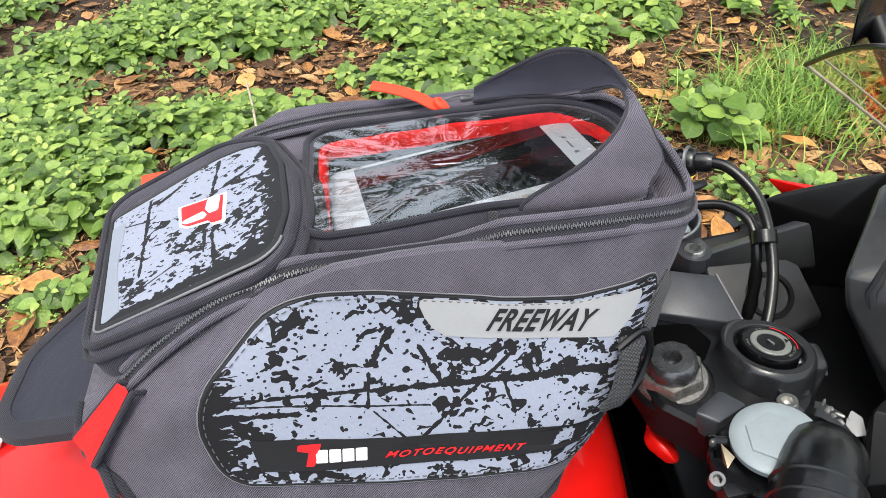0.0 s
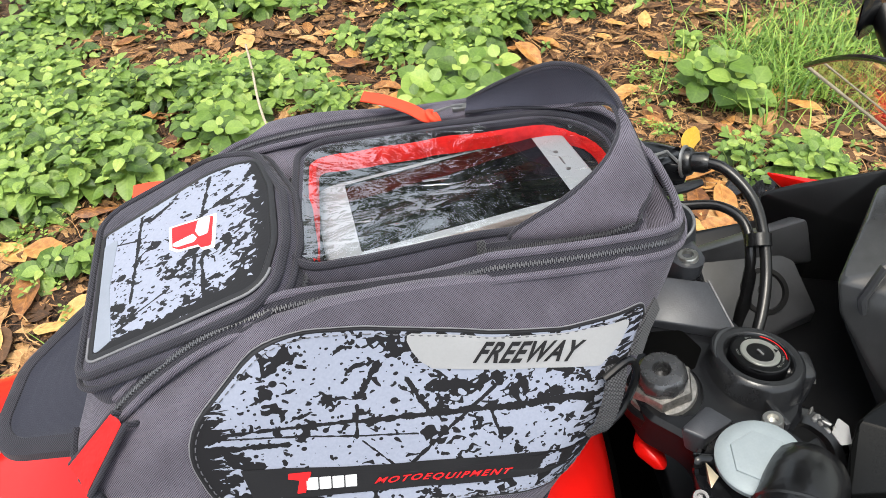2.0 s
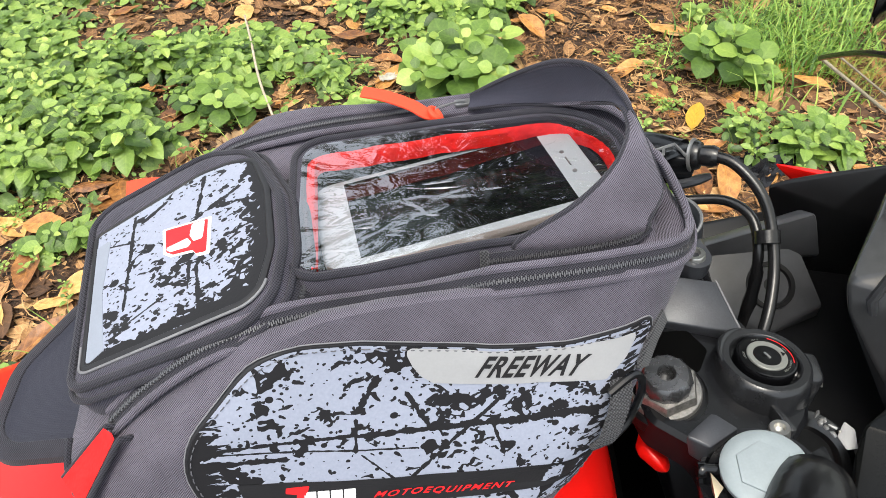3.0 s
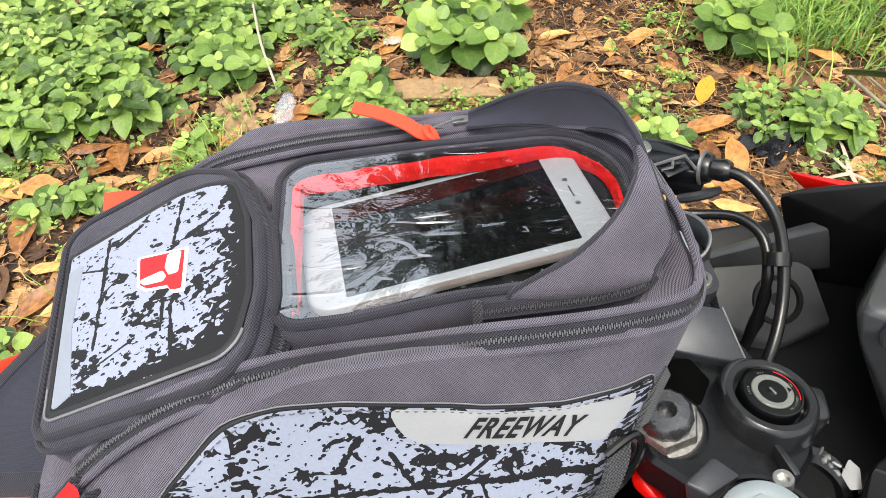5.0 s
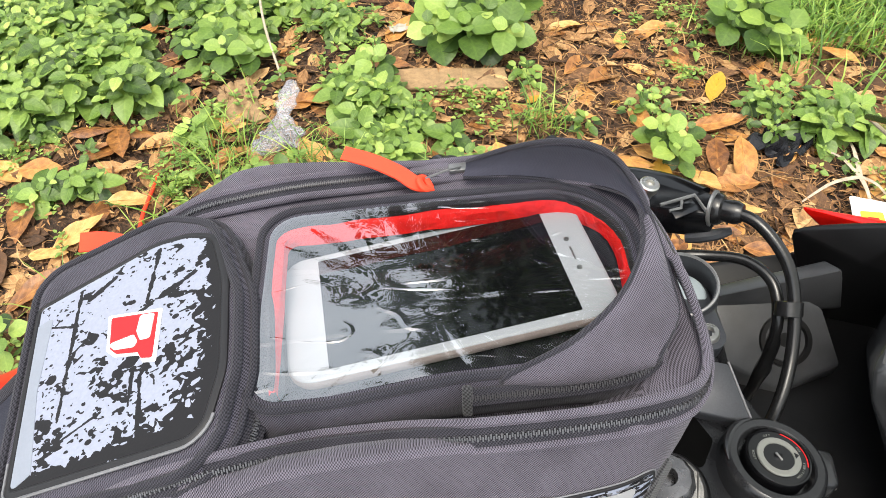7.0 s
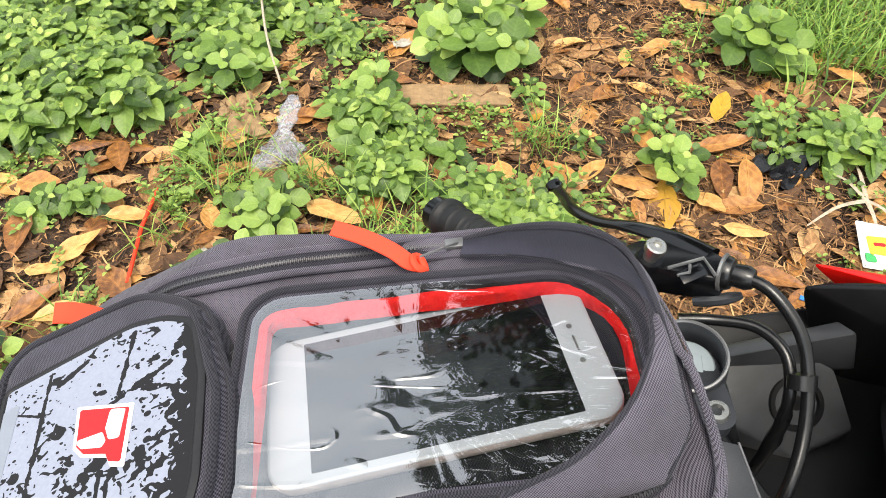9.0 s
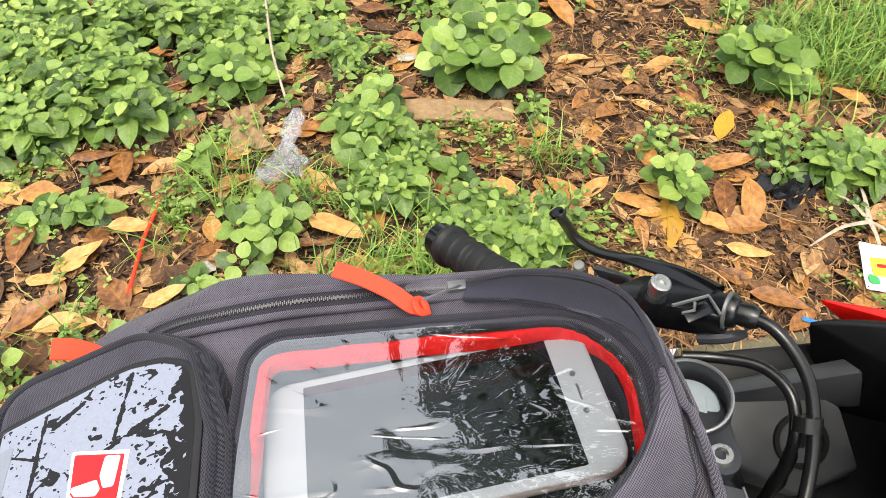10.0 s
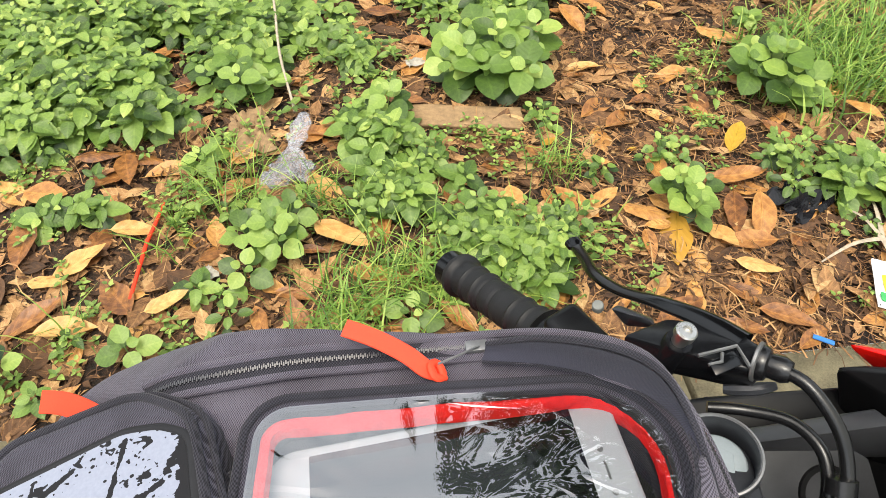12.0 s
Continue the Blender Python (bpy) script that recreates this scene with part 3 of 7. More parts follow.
def inset(outline, d):
    out = []
    area = sum(a.x * b.y - b.x * a.y for a, b in zip(outline, outline[1:] + outline[:1]))
    s = 1 if area > 0 else -1
    k = len(outline)
    for i in range(k):
        t = (outline[(i + 1) % k] - outline[i - 1]).normalized()
        out.append(outline[i] + Vector((-t.y, t.x)) * d * s)
    return out


def padded(bm, outline, steps, put, cap0=False, cap1=True):
    """A padded form over an outline: steps of (inset, height), put(u, v, h) sets it in space. The top is filled by shrinking rings."""
    rings = [[put(p.x, p.y, h) for p in inset(outline, d)] for d, h in steps]
    if cap1:
        last, h = inset(outline, steps[-1][0]), steps[-1][1]
        c = sum(last, Vector((0, 0))) / len(last)
        for f in (0.85, 0.65, 0.45, 0.25, 0.1):
            rings.append([put(*(c + (p - c) * f), h) for p in last])
    loft(bm, rings, True, cap0, cap1)


def lettering(words, size, shear=0.0, bold=0.0, align="LEFT", space=1.0):
    """Built-in font letters as a flat bmesh in the xy plane."""
    cu = bpy.data.curves.new("letters", "FONT")
    cu.body, cu.size, cu.shear, cu.offset, cu.align_x, cu.space_character = words, size, shear, bold, align, space
    ob = bpy.data.objects.new("letters", cu)
    scene.collection.objects.link(ob)
    me = bpy.data.meshes.new_from_object(ob.evaluated_get(bpy.context.evaluated_depsgraph_get()))
    bm = bmesh.new()
    bm.from_mesh(me)
    bpy.data.objects.remove(ob)
    bpy.data.curves.remove(cu)
    bpy.data.meshes.remove(me)
    return bm


def zip_line(bm_tape, bm_teeth, pts, ups, width=0.009, pitch=0.00095, tooth=0.0024):
    """A zip along pts, whose face looks along ups: a tape and a row of locked teeth."""
    n = len(pts)
    rows = []
    for i in range(n):
        d = (pts[min(n - 1, i + 1)] - pts[max(0, i - 1)]).normalized()
        s = d.cross(ups[i]).normalized()
        rows.append([pts[i] + s * w * width / 2 + ups[i] * h for w, h in ((-1, -0.0008), (-0.95, 0.0006), (-0.3, 0.0004), (0.3, 0.0004), (0.95, 0.0006), (1, -0.0008))])
    loft(bm_tape, rows, False)
    acc, flip = 0.0, 1
    for i in range(n - 1):
        seg = pts[i + 1] - pts[i]
        ln, d = seg.length, seg.normalized()
        s = d.cross(ups[i]).normalized()
        while acc < ln:
            c = pts[i] + d * acc + ups[i] * 0.001 + s * flip * tooth * 0.15
            m = Matrix((( *[d.x, s.x, ups[i].x], c.x), (*[d.y, s.y, ups[i].y], c.y), (*[d.z, s.z, ups[i].z], c.z), (0, 0, 0, 1)))
            bmesh.ops.create_cube(bm_teeth, size=1.0, matrix=m @ Matrix.Diagonal((pitch * 0.62, tooth * 0.72, 0.0014, 1)))
            flip = -flip
            acc += pitch
        acc -= ln


# ---- ground, kerb and road ----
def edge(x):
    """Where the kerb's far side runs."""
    return 1.15 + 0.12 * (max(-7, min(7, x)) - 0.84)


def lie(x, y):
    """Height of the verge."""
    f = max(0.0, min(1.0, (y - edge(x)) / 0.3))
    return f * 0.03 * noise.fractal(Vector((x * 1.6, y * 1.6, 0.3)), 1.0, 2.0, 4) - 0.004


def make_ground():
    xs = [-300, -120, -50, -20, -10, -6, -4] + [-3.2 + 0.05 * i for i in range(129)] + [4, 6, 10, 20, 50, 120, 300]
    ds = [0.05 * i for i in range(100)] + [5.2, 6, 7, 9, 13, 20, 40, 90, 300]
    bm = bmesh.new()
    loft(bm, [[Vector((x, edge(x) + d, lie(x, edge(x) + d))) for x in xs] for d in ds], False)
    tagged(part("ground", bm, SOIL), "brown leaf-littered soil of a weedy roadside verge", "ground", kind="structure")
    bm = bmesh.new()
    loft(bm, [[Vector((x, edge(x) + d, -0.09)) for x in (-300, -20, -7, -3, -1, 0, 1, 3, 7, 20, 300)] for d in (-300, -30, -4, -1.5, -0.6, -0.11, 0.03)], False)
    tagged(part("road", bm, ASPHALT), "dark asphalt under the parked motorcycle", "road", kind="structure")


def make_kerb():
    kerb = thing("kerb", (0, 1.04, -0.09), "weathered grey concrete kerb between verge and road", "kerb", kind="structure")
    for i in range(-11, 11):
        x = 0.6 * i + 0.3
        bm = bmesh.new()
        block(bm, (0.595, 0.125, 0.30), pose(x, edge(x) - 0.063, -0.145, 0, 0, 6.84), 0.012, 2)
        part("kerb_stone", bm, CONCRETE, kerb)


make_ground()
make_kerb()


# ---- motorcycle ----
bike = thing("motorcycle", (-0.2, 0.28, -0.09), "parked red and black sports motorcycle with clip-on bars", "motorcycle")
BIKE_Y = 0.285


def ring_section(x, yc, w, top, low, n=28, square=2.6):
    """One cross-section of a rounded hollow body."""
    out = []
    for k in range(n):
        t = 2 * math.pi * k / n
        c, s = math.cos(t), math.sin(t)
        out.append(Vector((x, yc + w * math.copysign(abs(c) ** (2 / square), c), (top + low) / 2 + (top - low) / 2 * math.copysign(abs(s) ** (2 / square), s))))
    return out


def make_tank():
    rows = [(-0.46, 0.09, 0.93, 0.80), (-0.42, 0.125, 0.975, 0.76), (-0.34, 0.150, 0.995, 0.74), (-0.24, 0.172, 1.042, 0.74), (-0.12, 0.183, 1.068, 0.74),
            (-0.02, 0.178, 1.070, 0.74), (0.04, 0.160, 1.056, 0.75), (0.075, 0.135, 1.036, 0.78), (0.100, 0.10, 0.99, 0.84)]
    path = [spline([(r[k], 0, 0) for r in rows], 40) for k in range(4)]
    rings = [ring_section(a.x, 0.300, b.x, c.x, d.x, 44, 2.3) for a, b, c, d in zip(*path)]
    last = max(k for k in range(40) if path[0][k].x < 0.093)
    bm = bmesh.new()
    loft(bm, rings[:last + 1], True, True, True)
    part("fuel_tank", bm, RED_PAINT, bike, "glossy bright red fuel tank")
    # the tank's front end, near black from where the red stops
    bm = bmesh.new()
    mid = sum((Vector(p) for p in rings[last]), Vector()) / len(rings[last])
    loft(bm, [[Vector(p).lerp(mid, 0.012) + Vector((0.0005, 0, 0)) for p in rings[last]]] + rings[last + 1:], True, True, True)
    part("tank_front_cover", bm, VOID, bike, "matt black front end of the tank")
    bm = bmesh.new()
    hull(bm, [(-0.320, 0.286, 1.006), (-0.296, 0.292, 1.022), (-0.300, 0.307, 1.0225), (-0.325, 0.304, 1.008), (-0.31, 0.296, 1.0)], 0.001)
    part("tank_stripe", bm, WHITE_INK, bike, "white stripe on the red tank")


def make_lower_bike():
    """What carries the parts in view: seat, engine, wheels and fork."""
    bm = bmesh.new()
    loft(bm, [ring_section(x, BIKE_Y, w, t, b, 24) for x, w, t, b in ((-0.36, 0.10, 0.86, 0.76), (-0.50, 0.13, 0.83, 0.72), (-0.75, 0.13, 0.86, 0.74), (-0.95, 0.10, 0.95, 0.86), (-1.1, 0.05, 0.98, 0.93))], True, True, True)
    part("seat", bm, PLASTIC, bike, "black seat")
    bm = bmesh.new()
    hull(bm, [(x, BIKE_Y + s * w, z) for s in (-1, 1) for x, w, z in ((-0.42, 0.14, 0.25), (-0.42, 0.14, 0.60), (-0.25, 0.15, 0.78), (0.10, 0.14, 0.75), (0.15, 0.16, 0.45), (0.0, 0.14, 0.12), (-0.3, 0.12, 0.12))], 0.015)
    part("engine", bm, CLAMP, bike)
    for x in (-0.86, 0.50):
        bm = bmesh.new()
        lathe(bm, ((0.215, -0.05), (0.25, -0.062), (0.285, -0.052), (0.30, 0.0), (0.285, 0.052), (0.25, 0.062), (0.215, 0.05)), pose(x, BIKE_Y, 0.21, 90), 40)
        wheel = part("wheel", bm, TYRE, bike)
        bm = bmesh.new()
        for k in range(5):
            block(bm, (0.03, 0.22, 0.02), pose(x, BIKE_Y, 0.21, 90) @ pose(0, 0, 0, 0, 0, 72 * k) @ pose(0, 0.11, 0), 0.004)
        lathe(bm, ((0.035, -0.04), (0.04, 0), (0.035, 0.04)), pose(x, BIKE_Y, 0.21, 90), 24)
        part("rim", bm, CLAMP, wheel)
    bm = bmesh.new()
    for s in (-1, 1):
        tube(bm, [(-0.35, BIKE_Y + s * 0.11, 0.40), (-0.86, BIKE_Y + s * 0.11, 0.21)], 0.022, 8)
    part("swingarm", bm, CLAMP, bike)
    bm = bmesh.new()
    tube(bm, [(-0.15, BIKE_Y - 0.12, 0.25), (-0.18, BIKE_Y - 0.22, 0.05), (-0.22, BIKE_Y - 0.30, -0.085)], 0.011, 8)
    part("side_stand", bm, CLAMP, bike)
    bm = bmesh.new()
    for s in (-1, 1):
        hull(bm, [(x, BIKE_Y + s * y, z) for x, y, z in ((0.10, 0.17, 0.85), (0.42, 0.21, 0.92), (0.62, 0.13, 0.90), (0.55, 0.16, 0.60), (0.20, 0.18, 0.25), (-0.1, 0.17, 0.35), (0.3, 0.19, 0.5))]
             + [(x, BIKE_Y + s * (y - 0.012), z) for x, y, z in ((0.10, 0.17, 0.85), (0.42, 0.21, 0.92), (0.62, 0.13, 0.90), (0.55, 0.16, 0.60), (0.20, 0.18, 0.25), (-0.1, 0.17, 0.35))], 0.004)
    part("side_fairing", bm, RED_PAINT, bike, "red side fairing")
    # thin near-black sheets just within the red fairing sides
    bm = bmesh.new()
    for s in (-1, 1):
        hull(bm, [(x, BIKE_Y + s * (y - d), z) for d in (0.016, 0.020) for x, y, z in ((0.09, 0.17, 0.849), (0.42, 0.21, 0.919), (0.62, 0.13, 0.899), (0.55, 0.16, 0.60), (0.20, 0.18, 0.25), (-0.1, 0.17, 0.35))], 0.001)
    part("fairing_lining", bm, VOID, bike, "thin matt black sheet inside the fairing")
    bm = bmesh.new()
    hull(bm, [(0.13, 0.125, 0.96), (0.40, 0.115, 0.97), (0.44, 0.465, 0.95), (0.16, 0.458, 0.93), (0.16, 0.12, 0.88), (0.42, 0.12, 0.88), (0.42, 0.465, 0.88), (0.16, 0.46, 0.88)], 0.004)
    part("cockpit_liner", bm, PLASTIC, bike, "black plastic under the steering head")


FORK_NEAR, FORK_FAR = Vector((0.142, 0.189, 1.090)), Vector((0.1565, 0.379, 1.070))
RAKE = 20


def fork_pose(p):
    return Matrix.Translation(p) @ pose(0, 0, 0, 0, -RAKE * 0.55, 0)


def make_steering():
    for p in (FORK_NEAR, FORK_FAR):
        bm = bmesh.new()
        tube(bm, [p - Vector((0, 0, 0.012)), p + Vector((0.10, 0, -0.25)), (0.50, p.y, 0.21)], 0.0255, 20)
        part("fork_tube", bm, CLAMP, bike)
        bm = bmesh.new()
        k = 1.0 if p is FORK_NEAR else 0.86
        lathe(bm, [(r * k, h) for r, h in ((0.0212, -0.004), (0.0212, -0.001), (0.0200, 0.0), (0.0150, 0.0003), (0.006, 0.0003), (0.0, 0.0004))], fork_pose(p), 44)
        lathe(bm, [(r * k, h) for r, h in ((0.0146, 0.0), (0.0140, 0.0011), (0.0128, 0.0013), (0.0, 0.0014))], fork_pose(p) @ pose(0, 0, 0, 0, 0, 20), 6)
        part("fork_cap", bm, ALLOY, bike, "pale anodised fork cap")
    # upper clamp: a plate with two windows, thicker round the fork legs
    put = lambda u, v, h: Vector((u, v, 1.052 + h - 0.12 * (u - 0.15)))
    top = dense(rounded([(0.101, 0.270, 0.02), (0.106, 0.240, 0.012), (0.128, 0.222, 0.02), (0.132, 0.168, 0.02), (0.165, 0.160, 0.02), (0.178, 0.215, 0.02), (0.205, 0.24, 0.03), (0.213, 0.275, 0.03), (0.196, 0.300, 0.02), (0.180, 0.34, 0.02), (0.180, 0.395, 0.02), (0.135, 0.398, 0.02), (0.118, 0.33, 0.02)]), 0.012)
    bm = bmesh.new()
    padded(bm, top, ((0.004, -0.030), (0, -0.026), (0, -0.003), (0.003, 0.0)), put, True)
    part("top_clamp", bm, CLAMP, bike, "black cast upper fork clamp")
    # no real hole: a thin plate whose black colour paints the recess's shade
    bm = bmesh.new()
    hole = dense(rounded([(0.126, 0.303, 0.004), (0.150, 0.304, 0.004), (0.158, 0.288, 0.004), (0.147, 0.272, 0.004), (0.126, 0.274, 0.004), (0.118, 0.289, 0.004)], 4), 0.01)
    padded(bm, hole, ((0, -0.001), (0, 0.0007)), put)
    part("clamp_recess", bm, VOID, bike, "flat black plate painting the shade of a recess in the clamp")
    # sloping arm from the plate up to the far bar clamp
    bm = bmesh.new()
    face = [(0.1815, 0.2960, 1.0570), (0.1722, 0.3270, 1.0735), (0.142, 0.336, 1.0745), (0.126, 0.312, 1.0600), (0.154, 0.3035, 1.0560)]
    hull(bm, [Vector(p) - Vector((0, 0.002, d)) for p in face for d in (0.0, 0.012)], 0.0012)
    part("clamp_arm", bm, ARM_GREY, bike, "dark grey sloping clamp arm")
    # thin rod of lighter grey along the arm's right edge
    bm = bmesh.new()
    tube(bm, [(0.1722, 0.3262, 1.0735), (0.1745, 0.3185, 1.0694), (0.1785, 0.3050, 1.0622), (0.1815, 0.2950, 1.0570)], 0.0008, 8)
    part("arm_edge", bm, ARM_EDGE, bike, "lighter grey edge of the clamp arm")
    bm = bmesh.new()
    hull(bm, [(0.113, 0.216, 1.080), (0.132, 0.228, 1.081), (0.143, 0.217, 1.080), (0.124, 0.208, 1.079), (0.116, 0.212, 1.066), (0.130, 0.222, 1.062), (0.140, 0.214, 1.062), (0.123, 0.207, 1.064)], 0.0015)
    part("clamp_bracket", bm, ARM_GREY, bike, "dark grey clamp bracket")
    bm = bmesh.new()
    tube(bm, [(0.1125, 0.1965, 1.0800), (0.1135, 0.1963, 1.0800), (0.1165, 0.1958, 1.0803), (0.117, 0.1957, 1.0805), (0.1225, 0.1945, 1.0808), (0.1235, 0.1943, 1.0808)], [0.0036, 0.0042, 0.0042, 0.0036, 0.0036, 0.003], 14)
    part("cross_bolt", bm, GLOSS_BLACK, bike, "small black cross bolt")
    bm = bmesh.new()
    hull(bm, [(0.113, 0.193, 1.074), (0.124, 0.189, 1.074), (0.130, 0.170, 1.075), (0.112, 0.168, 1.076), (0.115, 0.190, 1.060), (0.126, 0.172, 1.060), (0.112, 0.170, 1.060)], 0.0012)
    part("pinch_lug", bm, CLAMP, bike, "black pinch lug of the bar clamp")
    bm = bmesh.new()
    hull(bm, [(0.112, 0.261, 1.022), (0.108, 0.245, 1.022), (0.114, 0.233, 1.020), (0.121, 0.228, 1.016), (0.125, 0.233, 1.010), (0.128, 0.258, 1.010), (0.118, 0.230, 1.006), (0.104, 0.246, 1.010)], 0.003, 3)
    part("frame_cover", bm, RED_PAINT, bike, "glossy red frame cover below the stem")
    bm = bmesh.new()
    hull(bm, [(0.1165, 0.1925, 1.0855), (0.1205, 0.1835, 1.085), (0.1145, 0.1780, 1.084), (0.1165, 0.1850, 1.078)], 0.0004)
    part("clip", bm, TAN_CLIP, bike, "shiny tan metal clip")
    # stem nut
    q = pose(0.122, 0.260, 1.050, 0, -8, 0)
    bm = bmesh.new()
    lathe(bm, ((0.0245, -0.008), (0.0245, 0.002), (0.0225, 0.004), (0.0195, 0.004), (0.0190, 0.002)), q, 40)
    part("stem_ring", bm, PLASTIC, bike, "black stem ring")
    bm = bmesh.new()
    lathe(bm, ((0.0212, -0.006), (0.0212, 0.0050), (0.0204, 0.0064), (0.0178, 0.0068)), q, 40)
    lathe(bm, ((0.0196, 0.004), (0.0196, 0.0118), (0.0184, 0.0138), (0.0144, 0.0140), (0.0138, 0.011)), q @ pose(0, 0, 0, 0, 0, 14), 6)
    part("stem_washer", bm, WORN, bike, "worn bright stem nut")
    bm = bmesh.new()
    lathe(bm, ((0.0150, 0.006), (0.0153, 0.0175), (0.0146, 0.0212), (0.0124, 0.0236), (0.0056, 0.0238), (0.0050, 0.0226), (0.0046, 0.015), (0.0, 0.015)), q @ pose(0, 0, 0, 0, 0, 8), 12)
    part("stem_nut", bm, NUT_BLACK, bike, "black stem nut with a hollow socket")
    # ignition lock
    q = pose(0.1848, 0.2700, 1.0552, 0, 0, 0) @ pose(0, 0, 0, -6, 4, 0)
    bm = bmesh.new()
    lathe(bm, ((0.030, -0.045), (0.031, -0.012), (0.0295, -0.004), (0.0282, 0.0022), (0.0272, 0.0052), (0.0252, 0.0066), (0.0214, 0.0064), (0.0204, 0.0054), (0.0200, -0.003), (0.0, -0.003)), q, 48)
    housing = part("ignition_housing", bm, HOUSING, bike, "black cast ignition lock housing")
    bm = bmesh.new()
    block(bm, (0.022, 0.024, 0.030), q @ pose(0.0265, 0.000, -0.0145, 0, 0, -14), 0.005, 3)
    block(bm, (0.0045, 0.022, 0.020), q @ pose(-0.004, -0.036, -0.0115, 0, 0, 10), 0.0015, 2)
    part("lock_lug", bm, HOUSING, housing)
    bm = bmesh.new()
    tube(bm, [q @ Vector((0.0268 * math.cos(a), 0.0268 * math.sin(a), 0.0058)) for a in (radians(98 + 80 * k / 15) for k in range(16))], [0.0006 + 0.0018 * math.sin(math.pi * k / 15) for k in range(16)], 8)
    part("collar_lip", bm, HOUSING, housing, "raised lip of the lock collar")
    # thin plate, brighter than the housing, on the ear's outer face
    bm = bmesh.new()
    block(bm, (0.0015, 0.013, 0.009), q @ pose(0.0372, -0.0035, -0.0075, 0, -18, -14), 0.0006)
    part("ear_face", bm, WORN, housing, "bright plate on the face of the collar ear")
    q = q @ Matrix.Diagonal((0.87, 0.87, 1.0, 1.0))
    bm = bmesh.new()
    lathe(bm, ((0.0205, -0.004), (0.0205, 0.0075), (0.0198, 0.0092), (0.0188, 0.0094), (0.0183, 0.0086), (0.0, 0.0086)), q, 48)
    part("lock_bezel", bm, GLOSS_BLACK, housing, "gloss black lock bezel")
    bm = bmesh.new()
    lathe(bm, ((0.0136, 0.0084), (0.0136, 0.0094), (0.0131, 0.0098), (0.0096, 0.0096), (0.0091, 0.0082)), q, 40)
    part("lock_ring", bm, RING_GREY, housing, "pale grey ring round the keyhole")
    bm = bmesh.new()
    lathe(bm, ((0.0093, 0.0092), (0.0086, 0.0078), (0.0064, 0.0066), (0.0052, 0.0074), (0.0044, 0.0088), (0.0020, 0.0096), (0.0, 0.0096)), q, 32)
    part("lock_barrel", bm, GLOSS_BLACK, housing, "dark key barrel")
    bm = bmesh.new()
    block(bm, (0.0016, 0.0060, 0.0012), q @ pose(0, 0, 0.0095, 0, 0, 20), 0.0004)
    part("key_slot", bm, CLAMP_GREY, housing)
    bm = bmesh.new()
    hull(bm, [q @ Vector(c) for c in ((0.0104, 0.0020, 0.0094), (0.0130, 0.0, 0.0094), (0.0104, -0.0020, 0.0094), (0.0104, 0.0020, 0.0100), (0.0130, 0, 0.0100), (0.0104, -0.0020, 0.0100))], 0)
    part("pointer", bm, GLOSS_BLACK, housing)
    bm = bmesh.new()
    tube(bm, [q @ Vector((0.0178 * math.cos(t), 0.0178 * math.sin(t), 0.0087)) for t in (radians(-25 + 90 * k / 23) for k in range(24))], 0.0003, 6)
    part("red_arc", bm, RED_INK, housing, "thin red arc on the bezel")
    for words, at in (("OFF", 96), ("ON", 18), ("LOCK", 172), ("IGNITION", -42)):
        for k, ch in enumerate(words):
            a = at + ((len(words) - 1) / 2 - k) * 6.6
            bm = lettering(ch, 0.0021, 0, 0.00002, "CENTER")
            bmesh.ops.transform(bm, matrix=q @ pose(0, 0, 0.00885) @ pose(0, 0, 0, 0, 0, a - 90) @ pose(0, 0.0149, 0), verts=bm.verts)
            part("lock_letter", bm, RING_GREY, housing, "pale letter " + ch, smooth=False)
    # bolts
    for p, r, tilt, metal in (((0.1590, 0.2100, 1.0880), 0.0054, -8, STEEL), ((0.161, 0.340, 1.085), 0.0068, -4, STEEL), ((0.1110, 0.1780, 1.0760), 0.0042, 12, NUT_BLACK)):
        bm = bmesh.new()
        lathe(bm, ((r, -0.005), (r, 0.0), (r * 0.9, 0.0012), (r * 0.55, 0.0012), (r * 0.5, -0.002), (0.0, -0.002)), pose(*p, tilt, -10, 0), 24)
        part("socket_bolt", bm, metal, bike, "bright steel socket bolt")
    # clip-on clamps round the fork legs
    for c, s in ((FORK_NEAR, -1), (FORK_FAR, 1)):
        bm = bmesh.new()
        up = 0.012 if s > 0 else -0.016
        k = 1.0 if s < 0 else 0.80
        lathe(bm, [(r * k, h) for r, h in ((0.0225, -0.030), (0.0310, -0.030), (0.0315, up - 0.004), (0.0306, up), (0.0285, up), (0.0275, up - 0.004), (0.0270, -0.02), (0.0222, -0.022))], fork_pose(c), 40)
        if s > 0:
            rim = [c + Vector((0.024 * math.cos(a), 0.024 * math.sin(a), 0)) for a in (radians(150 + 15 * k) for k in range(17))]
            lug = [Vector((0.161, 0.340, 1.085)) + Vector((0.011 * math.cos(a), 0.011 * math.sin(a), 0)) for a in (radians(170 + 20 * k) for k in range(12))]
            hull(bm, [Vector((p.x, p.y, z)) for p in rim for z in (1.050, 1.066)] + [Vector((p.x, p.y, z)) for p in lug for z in (1.0725, 1.0835)], 0)
        clamp = part("bar_clamp", bm, ARM_GREY if s > 0 else CLAMP, bike, "cast clip-on bar clamp")
        if s > 0:
            # thin ring of brighter grey on the clamp's upper edge
            bm = bmesh.new()
            tube(bm, [fork_pose(c) @ Vector((0.0242 * math.cos(a), 0.0242 * math.sin(a), up)) for a in (2 * math.pi * k / 40 for k in range(40))], 0.0011, 6, True)
            part("worn_rim", bm, CLAMP_GREY, clamp, "bright grey rim of the clamp")


